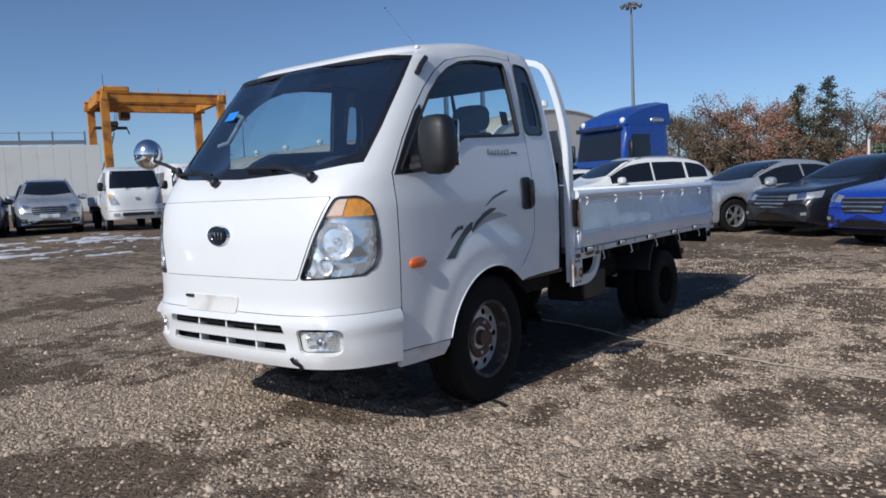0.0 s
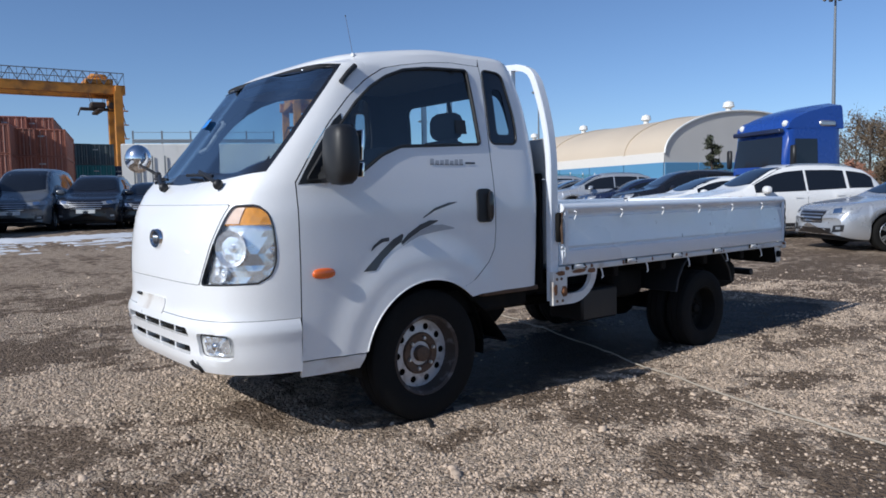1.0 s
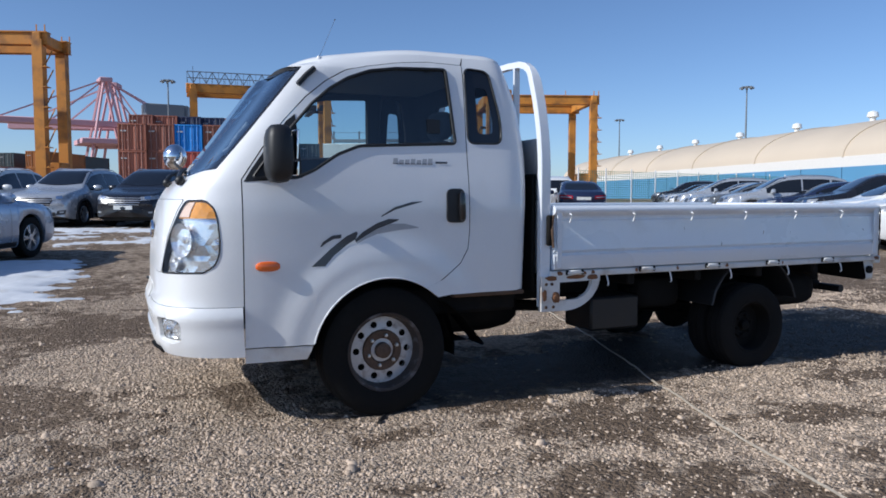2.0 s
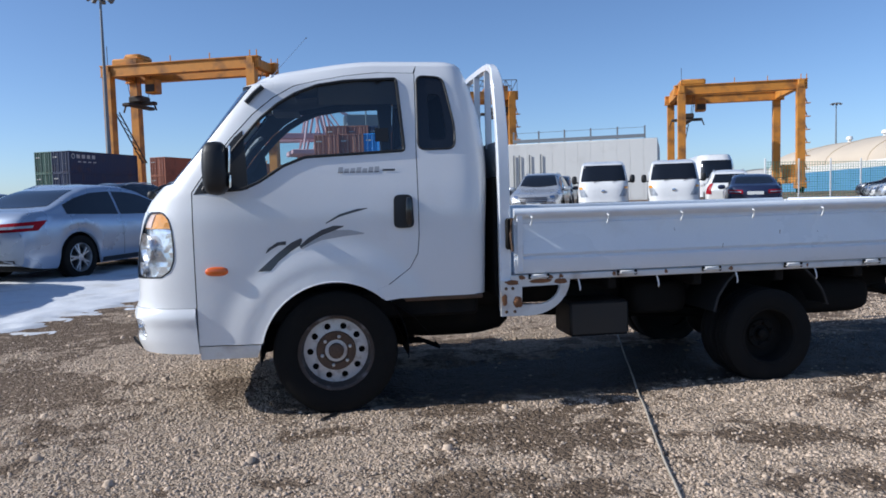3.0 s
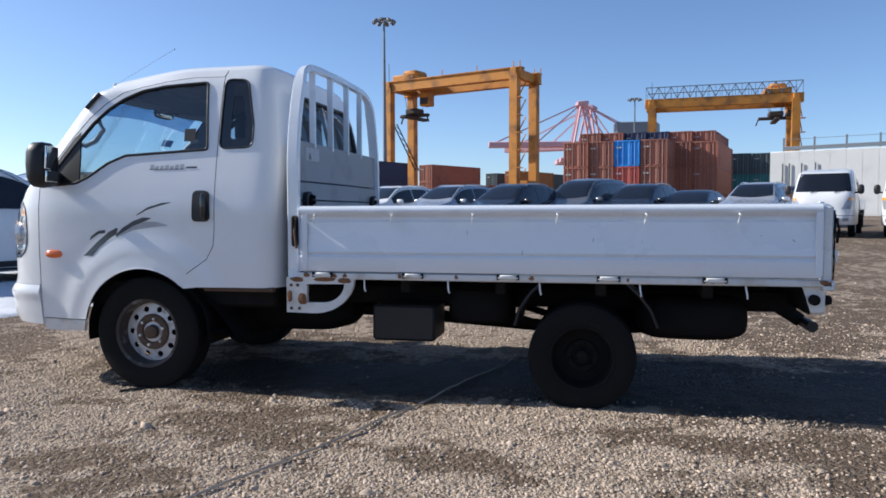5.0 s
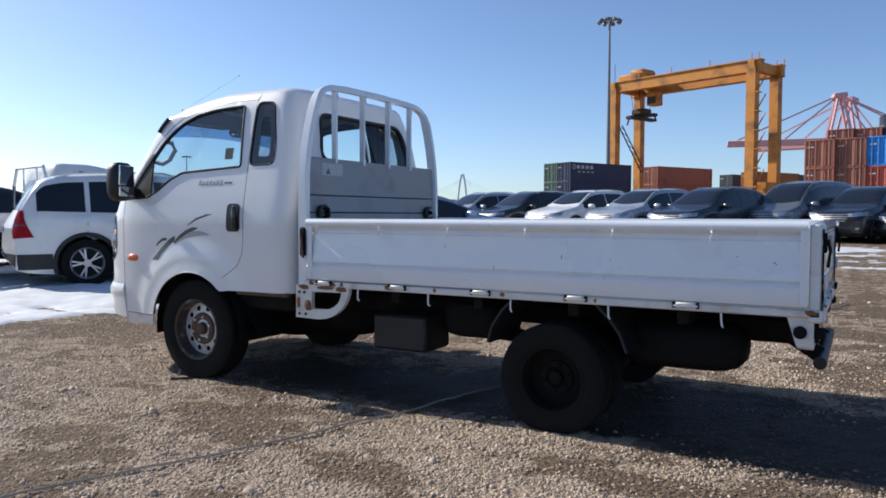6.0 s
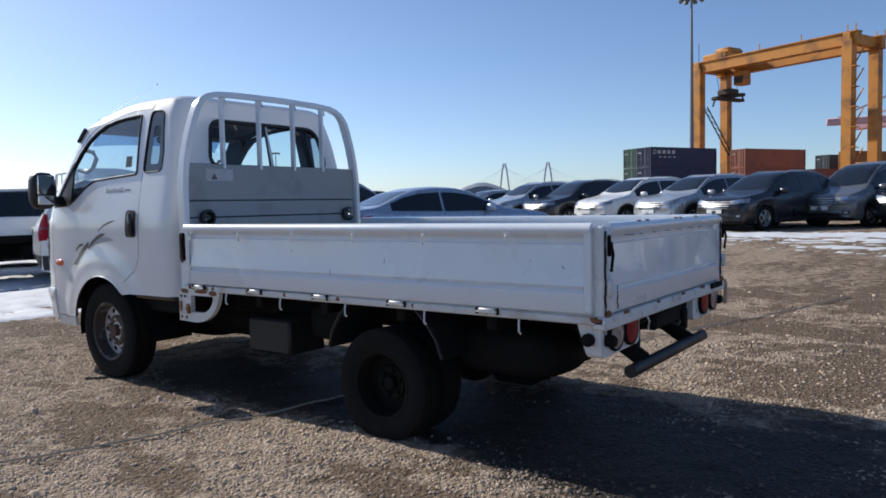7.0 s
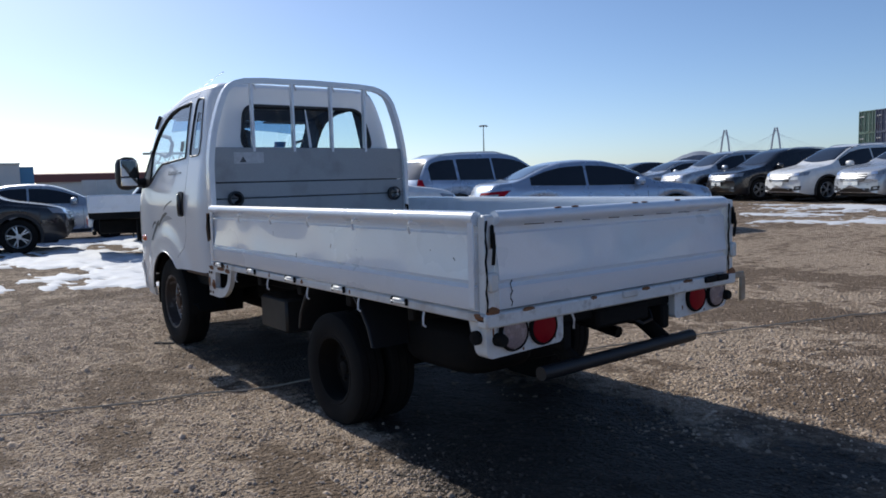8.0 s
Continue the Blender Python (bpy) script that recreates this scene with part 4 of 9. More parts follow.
part("antenna_tip", Geo().ball(tuple(TIP), (0.005, 0.005, 0.005), 6), BLACK, roof)
part("antenna_base", Geo().lathe([(0.0, 0.012), (0.010, 0.01), (0.012, -0.006)], 10, m=Matrix.Translation(FOOT)), WHITE, roof)

# wipers
for y0, y1 in ((0.26, 0.62), (0.95, 1.25)):
    q0, q1 = cab.f(y0, 1.235), cab.f(y1, 1.31)
    p0, p1 = cab.pt(*q0), cab.pt(*q1)
    n0 = Vector((-0.75, 0, 0.65))
    wp = part("wiper", Geo().tube([p0 + n0 * 0.01, p0 + n0 * 0.035, p0.lerp(p1, 0.5) + n0 * 0.035, p1 + n0 * 0.015], 0.011, 6), BLACK, truck)
    part("pivot", Geo().ball(tuple(p0 + n0 * 0.02), (0.026, 0.022, 0.026), 10), BLACK, wp)
    b0 = cab.pt(*cab.f(y1 - 0.2, 1.285)) + n0 * 0.012
    b1 = cab.pt(*cab.f(y1 + 0.17, 1.30)) + n0 * 0.012
    part("blade", Geo().tube([b0, b0.lerp(b1, 0.5) + n0 * 0.006, b1], 0.008, 5), BLACK, wp)

# mirrors
for side in (False, True):
    yy = (lambda v: 2 * YC - v) if side else (lambda v: v)
    if not side:
        mr_ = part("mirror", Geo().ball((-0.585, yy(-0.155), 1.372), (0.068, 0.092, 0.140), 16, power=0.62), BLACK, truck, "black plastic door mirror")
        for name_, zc, hz_m, lab_ in (("mirror_glass", 1.415, 0.070, ""), ("wide_glass", 1.302, 0.034, "small curved lower mirror glass")):
            mm_ = Matrix.Translation((-0.520, -0.155, zc)) @ pose(0, 0, 0, 0, 4, 11)
            part(name_, Geo().box(-0.006, 0.006, -0.068, 0.068, -hz_m, hz_m, 0.004, m=mm_), MIRROR, mr_, lab_)
        part("mirror_arm", Geo().tube([(-0.585, yy(-0.08), 1.285), (-0.60, yy(0.0), 1.272), (-0.61, yy(0.035), 1.27)], 0.03, 8).tube([(-0.58, yy(-0.08), 1.31), (-0.59, yy(0.02), 1.31)], 0.022, 8), BLACK, mr_)
    sail = cab.poly([("s", -0.728, 1.240), ("s", -0.52, 1.252), ("s", -0.44, 1.262), ("s", -0.45, 1.46), ("s", -0.462, 1.585), ("s", -0.505, 1.550), ("s", -0.60, 1.428), ("s", -0.692, 1.298)])
    part("mirror_sail", shell(cab, sail, off=0.002, depth=0.012, mirror=side, inner=False), BLACK, truck)
    # door handle, side repeater, drip cap
    hz = cab.poly(rounded([("s", 0.345, 1.025), ("s", 0.46, 1.025), ("s", 0.455, 1.21), ("s", 0.35, 1.21)], 0.035, 6))
    dh = part("door_handle", shell(cab, hz, off=0.012, depth=0.02, grid=0.02, mirror=side, inner=False), BLACK, truck, "black door handle")
    part("grip", Geo().ball((0.43, yy(-0.062), 1.117), (0.018, 0.014, 0.082), 12, power=0.6), BLACK_GLOSS, dh)
    part("side_indicator", Geo().ball((-0.622, yy(-0.032), 0.822), (0.062, 0.018, 0.026), 16, power=0.8), ORANGE, truck, "orange oval side indicator")
    if side:
        continue
    cap = [tuple(cab.pt(*cab.sx(x, z)) + cab.normal(*cab.sx(x, z)) * 0.012) for x, z in ((-0.435, 1.735), (-0.39, 1.785), (-0.345, 1.825))]
    part("pillar_cap", Geo().tube([(x, yy(y), z) for x, y, z in cap], 0.014, 6), BLACK, truck)

# round front mirror on its arm
fm = part("front_mirror", Geo().tube([(-0.87, 1.47, 1.33), (-0.91, 1.54, 1.37), (-0.925, 1.62, 1.395), (-0.92, 1.70, 1.43)], 0.010, 6), BLACK, truck, "round chrome front mirror on a black arm")
part("mirror_head", Geo().ball((-0.915, 1.70, 1.44), (0.078, 0.086, 0.088), 20), CHROME, fm)
part("arm_base", Geo().ball((-0.872, 1.475, 1.325), (0.022, 0.022, 0.030), 8), BLACK, fm)

# door stripes and script
def stripe(pts_up, pts_low, material, name="stripe"):
    poly_ = cab.poly([("s", x, z) for x, z in pts_up] + [("s", x, z) for x, z in pts_low[::-1]])
    part(name, shell(cab, poly_, off=0.0025, depth=0.0, grid=0.03), material, truck, "dark swoosh decal" if name == "stripe" else "")


stripe([(-0.359, 0.914), (-0.346, 0.936), (-0.296, 0.969), (-0.248, 0.974)], [(-0.355, 0.911), (-0.330, 0.930), (-0.290, 0.951), (-0.250, 0.954)], DECAL)
stripe([(-0.406, 0.812), (-0.300, 0.905), (-0.225, 0.962), (-0.171, 0.987), (-0.162, 0.984)], [(-0.336, 0.813), (-0.290, 0.865), (-0.219, 0.920), (-0.172, 0.948), (-0.161, 0.976)], DECAL)
stripe([(-0.176, 0.945), (-0.130, 0.986), (-0.054, 1.029), (0.011, 1.050), (0.066, 1.048)], [(-0.170, 0.930), (-0.120, 0.962), (-0.050, 1.000), (0.020, 1.025), (0.066, 1.043)], DECAL)
stripe([(-0.168, 0.929), (-0.119, 0.961), (-0.049, 0.999), (0.021, 1.024), (0.100, 1.024), (0.180, 1.004)], [(-0.164, 0.924), (-0.121, 0.946), (-0.056, 0.972), (0.073, 0.991), (0.180, 1.000)], DECAL_GREY)
stripe([(-0.030, 1.067), (0.046, 1.112), (0.144, 1.139), (0.202, 1.142)], [(-0.030, 1.061), (0.046, 1.098), (0.111, 1.116), (0.202, 1.139)], DECAL)
for k in range(7):
    x0, hgt = 0.047 + 0.0335 * k, (0.029, 0.020, 0.022, 0.026, 0.020, 0.027, 0.029)[k]
    stripe([(x0 + 0.006, 1.343 + hgt), (x0 + 0.031, 1.343 + hgt)], [(x0, 1.341), (x0 + 0.026, 1.341)], DECAL_GREY, "model_script")
    stripe([(x0 + 0.001, 1.345), (x0 + 0.029, 1.345)], [(x0, 1.340), (x0 + 0.028, 1.340)], DECAL, "model_script")
stripe([(0.296, 1.357), (0.366, 1.357)], [(0.294, 1.346), (0.364, 1.346)], DECAL, "model_script")

# cab interior
part("cab_floor", Geo().box(-0.95, 0.84, 0.06, 1.52, 0.50, 0.66, 0.02), CHASSIS, truck)
part("engine_cover", Geo().box(-0.35, 0.55, 0.35, 1.25, 0.64, 0.86, 0.04), TRIM, truck)
dash = [[(-0.95, y, 0.62), (-0.93, y, 1.20), (-0.84, y, 1.272), (-0.68, y, 1.30), (-0.56, y, 1.26), (-0.52, y, 1.12), (-0.60, y, 0.85), (-0.66, y, 0.62)] for y in (0.08, 0.5, 1.08, 1.50)]
dash = [[(x, YC + (y - YC) * (0.82 if x < -0.8 else 0.96), z) for x, y, z in r] for r in dash]
part("dashboard", Geo().grid(dash), TRIM, truck)
part("binnacle", Geo().ball((-0.60, 0.42, 1.30), (0.12, 0.20, 0.06), 12, power=0.8), TRIM, truck)
sw = Matrix.Translation((-0.43, 0.42, 1.235)) @ pose(0, 0, 0, 0, 38, 0)
ringp = [(0.185 * math.cos(a), 0.185 * math.sin(a), 0) for a in np.linspace(0, 2 * math.pi, 33)]
swo = part("steering_wheel", Geo().tube(ringp, 0.014, 8, m=sw), BLACK, truck)
part("hub", Geo().ball((0, 0, -0.02), (0.07, 0.07, 0.03), 12, m=sw), BLACK, swo)
for a in (0, 120, 240):
    part("spoke", Geo().tube([(0.03 * math.cos(radians(a)), 0.03 * math.sin(radians(a)), -0.01), (0.18 * math.cos(radians(a)), 0.18 * math.sin(radians(a)), 0)], 0.012, 6), BLACK, swo)
part("column", Geo().tube([(-0.45, 0.42, 1.21), (-0.66, 0.42, 0.95)], 0.03, 8), BLACK, swo)
for y0, y1 in ((0.14, 0.66), (0.72, 1.44)):
    st = part("seat", Geo().ball((0.12, (y0 + y1) / 2, 0.90), (0.27, (y1 - y0) / 2, 0.10), 14, power=0.55), SEAT, truck)
    part("backrest", Geo().ball((0, 0, 0), (0.075, (y1 - y0) / 2, 0.33), 14, power=0.6, m=Matrix.Translation((0.40, (y0 + y1) / 2, 1.19)) @ pose(0, 0, 0, 0, 14, 0)), SEAT, st)
for y in (0.40,):
    part("headrest", Geo().ball((0.50, y, 1.59), (0.055, 0.13, 0.085), 14, power=0.65), SEAT, truck)
part("rear_bench", Geo().box(0.62, 0.84, 0.1, 1.48, 0.66, 1.28, 0.04), TRIM, truck)
im = part("interior_mirror", Geo().ball((-0.36, 0.79, 1.79), (0.02, 0.12, 0.035), 12, power=0.7), BLACK, truck)
part("stalk", Geo().tube([(-0.37, 0.79, 1.80), (-0.395, 0.79, 1.845)], 0.008, 6), BLACK, im)
for y in (0.40, 1.18):
    part("sun_visor", Geo().box(-0.36, -0.18, y - 0.2, y + 0.2, 1.800, 1.814, 0.006), TRIM_LIGHT, truck)
GRIP = mat("grab_handle", (0.32, 0.34, 0.36), 0.6)
for y, sy in ((2 * YC - 0.145, -1),):
    part("grab_handle", Geo().tube([(-0.62, y, 1.47), (-0.60, y + 0.07 * sy, 1.49), (-0.55, y + 0.085 * sy, 1.57), (-0.49, y + 0.07 * sy, 1.64), (-0.47, y, 1.66)], 0.014, 8), GRIP, truck)
part("grab_handle", Geo().tube([(-0.595, 0.135, 1.535), (-0.525, 0.165, 1.515), (-0.465, 0.18, 1.545), (-0.405, 0.18, 1.615), (-0.42, 0.165, 1.665), (-0.50, 0.135, 1.685)], 0.0165, 8), GRIP, truck)
part("mirror_glass", Geo().ball((-0.344, 0.79, 1.79), (0.008, 0.11, 0.030), 12, power=0.7), MIRROR, im)
part("sticker", shell(cab, cab.poly([("s", 0.262, 1.513), ("s", 0.338, 1.513), ("s", 0.338, 1.590), ("s", 0.262, 1.590)]), off=-0.003, depth=0.0, grid=0.03), BLACK, truck, "small black sticker on the door glass")
part("sticker", Geo().box(-0.032, 0.032, -0.055, 0.055, 0, 0.002, 0.001, m=Matrix.Translation(cab.pt(*cab.f(1.29, 1.63)) + Vector((0.035, -0.02, 0))) @ pose(0, 0, 0, 0, -52, -10)),
     mat("blue_sticker", (0.03, 0.25, 0.75), 0.4), truck, "bright blue label inside the windscreen")

# ---- load bed ----
blots = random.Random(5)


def blot(x0, x1, y0, y1, z0, z1):
    """An uneven flake of rust."""
    g = Geo().ball(((x0 + x1) / 2, (y0 + y1) / 2, (z0 + z1) / 2), ((x1 - x0) / 2, (y1 - y0) / 2, (z1 - z0) / 2), 12, power=0.8)
    k = [1 + blots.uniform(-0.35, 0.2) for _ in g.v]
    g.v = [((x0 + x1) / 2 + (p[0] - (x0 + x1) / 2) * q, p[1], (z0 + z1) / 2 + (p[2] - (z0 + z1) / 2) * q) for p, q in zip(g.v, k)]
    return g


BX0, BX1, BY0, BY1, BZ = 1.03, 3.89, -0.05, 1.63, 0.735
part("bed_floor", Geo().box(BX0, BX1 - 0.02, 0.0, 2 * YC, 0.70, 0.745, 0.008), GALV, truck, "worn grey metal bed floor")


def gate(length):
    """A ribbed drop side along local x, outer face to -y, foot at z 0."""
    prof = [(0.0, 0.0), (-0.018, 0.003), (-0.022, 0.010), (-0.021, 0.085), (-0.011, 0.091), (-0.003, 0.099), (-0.010, 0.107), (-0.022, 0.116), (-0.017, 0.16), (-0.010, 0.22), (-0.006, 0.288), (0.006, 0.296), (0.007, 0.306),
            (0.005, 0.316), (-0.006, 0.325), (-0.022, 0.331), (-0.030, 0.343), (-0.031, 0.357), (-0.022, 0.372), (-0.004, 0.380), (0.014, 0.376), (0.020, 0.362), (0.018, 0.33), (0.014, 0.10), (0.014, 0.0)]
    rows = []
    for i in range(41):
        x = length * i / 40
        rows.append([(x, y + 0.0045 * noise.noise((x * 1.6, z * 4, length)) * (0.11 < z < 0.29) + 0.003 * noise.noise((x * 5.1, z * 8, length + 3)) * (0.11 < z < 0.29), z) for y, z in prof])
    g = Geo().grid(rows, loop=True)
    g.add(rows[0], [tuple(range(len(prof)))])
    g.add(rows[-1], [tuple(range(len(prof)))])
    return g


L_SIDE = BX1 - BX0 - 0.06
for side in (False, True):
    m = Matrix.Translation((BX0 + 0.005, BY0 + 0.02, BZ)) if not side else Matrix.Translation((BX1 - 0.055, BY1 - 0.02, BZ)) @ pose(0, 0, 0, 0, 0, 180)
    g = gate(L_SIDE)
    g.v = [tuple(m @ Vector(p)) for p in g.v]
    sg = part("side_gate", g, WHITE_BED, truck, "white steel drop side with a pressed rib")
    yo = BY0 - 0.004 if not side else BY1 + 0.004
    for i in range(7):
        x = 1.135 + 0.461 * i
        if x < BX1 - 0.05:
            part("hook", Geo().tube([(x, yo + 0.002, BZ + 0.334), (x, yo - 0.018 * (1 if not side else -1), BZ + 0.326), (x - 0.002, yo - 0.020 * (1 if not side else -1), BZ + 0.305), (x - 0.004, yo - 0.010 * (1 if not side else -1), BZ + 0.280)], 0.0055, 6), HOOK_WHITE, sg)
    # end caps of the gate
    for x in (BX0 + 0.02, BX1 - 0.085):
        part("gate_end", Geo().box(x, x + 0.035, min(yo, yo + 0.002 * (1 if side else -1)), max(yo + 0.004, yo + 0.002 * (1 if side else -1)), BZ + 0.01, BZ + 0.345, 0.004), WHITE_BED, sg)
    # lower rail, latches and rope hooks
    rail = part("bed_rail", Geo().box(BX0 - 0.02, BX1, (BY0 + 0.0 if not side else BY1 - 0.05), (BY0 + 0.05 if not side else BY1), 0.692, 0.728, 0.006), WHITE_WORN, truck, "worn white bed rail with rust spots")
    for i in range(6):
        x = 1.175 + 0.538 * i
        if x < BX1 - 0.03:
            part("latch", Geo().box(x - 0.045, x + 0.045, (yo - 0.012 if not side else yo - 0.004), (yo + 0.004 if not side else yo + 0.012), 0.706, 0.732, 0.006), WHITE_WORN, rail)
            for xs in (x - 0.062, x + 0.047):
                part("latch_stop", Geo().box(xs, xs + 0.015, (yo - 0.008 if not side else yo - 0.004), (yo + 0.004 if not side else yo + 0.008), 0.704, 0.734, 0.003), CHASSIS, rail)
            part("latch_pin", Geo().tube([(x - 0.055, yo - 0.009 if not side else yo + 0.009, 0.715), (x + 0.055, yo - 0.009 if not side else yo + 0.009, 0.715)], 0.004, 6), WHITE_WORN, rail)
    for x in (1.42, 1.91, 2.42, 2.95, 3.48):
        ys = BY0 + 0.02 if not side else BY1 - 0.02
        part("rope_hook", Geo().tube([(x, ys, 0.70), (x + 0.004, ys - 0.012, 0.665), (x + 0.008, ys - 0.016, 0.635), (x + 0.010, ys - 0.004, 0.625)], 0.005, 5), HOOK_WHITE, rail)
    for x0, x1 in ((1.05, 1.10), (1.21, 1.27), (1.29, 1.33), (1.62, 1.65), (1.95, 1.975), (2.36, 2.40), (2.88, 2.90), (3.30, 3.335), (3.82, 3.885)):
        part("rust_patch", blot(x0, x1, (BY0 - 0.0025 if not side else BY1 - 0.01), (BY0 + 0.01 if not side else BY1 + 0.0025), 0.700, 0.7265), RUST, rail, "rust patch")

# tailgate
m = Matrix.Translation((BX1 - 0.02, BY0 + 0.075, BZ)) @ pose(0, 0, 0, 0, 0, 90)
g = gate(BY1 - BY0 - 0.15)
g.v = [tuple(m @ Vector(p)) for p in g.v]
tg = part("tailgate", g, WHITE_BED, truck, "dented white steel tailgate")
for y in (BY0 + 0.0, BY1 - 0.07):
    post = part("corner_post", Geo().box(BX1 - 0.05, BX1 + 0.002, y + 0.012, y + 0.058, 0.70, BZ + 0.365, 0.008), GRIMY, truck, "worn corner post with black latch and rust")
    part("corner_latch", Geo().box(BX1 + 0.004, BX1 + 0.018, y + 0.028, y + 0.046, BZ + 0.24, BZ + 0.33, 0.006), CHASSIS, post)
    part("latch_lever", Geo().tube([(BX1 + 0.02, y + 0.035, BZ + 0.30), (BX1 + 0.03, y + 0.03, BZ + 0.25), (BX1 + 0.022, y + 0.03, BZ + 0.18)], 0.007, 6), RUBBER, post)
    part("latch_cover", Geo().box(BX1 + 0.004, BX1 + 0.024, y + 0.012, y + 0.058, BZ + 0.075, BZ + 0.15, 0.01), WHITE_WORN, post)
    part("dirt_seam", Geo().tube([(BX1 + 0.004, y + 0.012 + 0.004 * math.sin(k * 2.3), BZ + 0.345 * k / 9) for k in range(10)], 0.0045, 5), CHASSIS, post, "black grime along the gate corner")
    part("rust_patch", blot(BX1 - 0.004, BX1 + 0.009, y + 0.005, y + 0.075, 0.712, 0.752), RUST, post, "rusty hinge corner")
rr = part("rear_rail", Geo().box(BX1 - 0.05, BX1 + 0.012, BY0, BY1, 0.672, 0.728, 0.008), GRIMY, truck, "grimy white rear rail")
for y in (0.78, 1.40, 1.50):
    part("latch", Geo().box(BX1 + 0.008, BX1 + 0.024, y - 0.05, y + 0.05, 0.70, 0.732, 0.006), WHITE_WORN if y < 1 else CHASSIS, rr)
part("rope_hook", Geo().tube([(BX1, 0.42, 0.68), (BX1 + 0.012, 0.425, 0.65), (BX1 + 0.004, 0.43, 0.61)], 0.005, 5), WHITE_WORN, rr)
part("side_hook", Geo().box(BX1 - 0.02, BX1 - 0.006, BY1 + 0.004, BY1 + 0.115, 0.690, 0.724, 0.008).box(BX1 - 0.022, BX1 - 0.004, BY1 + 0.070, BY1 + 0.122, 0.570, 0.705, 0.008), HOOK_TAN, rr, "bent hanging bracket with rust")

# scratches and worn marks on the drop sides
marks = random.Random(17)
for k in range(9):
    x, z = (1.62, 2.02, 2.33, 2.71, 2.96, 3.18, 3.36, 3.55, 3.70)[k], BZ + marks.uniform(0.13, 0.27)
    yk = BY0 - 0.0005 + 0.10 * (z - BZ - 0.116)
    part("scratch", Geo().tube([(x, yk, z), (x + marks.uniform(-0.012, 0.012), yk, z - marks.uniform(0.008, 0.03))], marks.uniform(0.0012, 0.0022), 4), CHASSIS if k % 3 else RUST, truck, "small dark scratch")
for k in range(8):
    y = 0.16 + 0.165 * k
    part("scratch", Geo().tube([(BX1 + 0.005, y, BZ + 0.322), (BX1 + 0.004, y + marks.uniform(0.04, 0.12), BZ + 0.320)], 0.0022, 4), CHASSIS, tg, "dark worn line under the gate rail")
    part("scratch", Geo().tube([(BX1 - 0.036, y, BZ + 0.352), (BX1 - 0.036, y + marks.uniform(0.05, 0.13), BZ + 0.350)], 0.0028, 4), CHASSIS, tg, "dark worn line inside the gate rail")
for k in range(5):
    y = marks.uniform(0.1, 1.45)
    part("rust_patch", blot(BX1 - 0.018, BX1 - 0.002, y - 0.02, y + 0.02, BZ + 0.375, BZ + 0.382), RUST, tg)

# cracks and rust along the tailgate
part("dirt_seam", Geo().tube([(BX1 + 0.004, BY0 + 0.135 + 0.006 * math.sin(k * 1.9), BZ + 0.012 + 0.10 * k / 7) for k in range(8)], 0.0022, 5), CHASSIS, tg)
for y, w, z in ((0.17, 0.035, 0.7285), (0.55, 0.02, 0.728), (0.90, 0.03, 0.7285), (1.22, 0.04, 0.729), (1.46, 0.03, 0.7285)):
    part("rust_patch", blot(BX1 + 0.004, BX1 + 0.0145, y - w, y + w, z - 0.012, z + 0.004), RUST, rr)

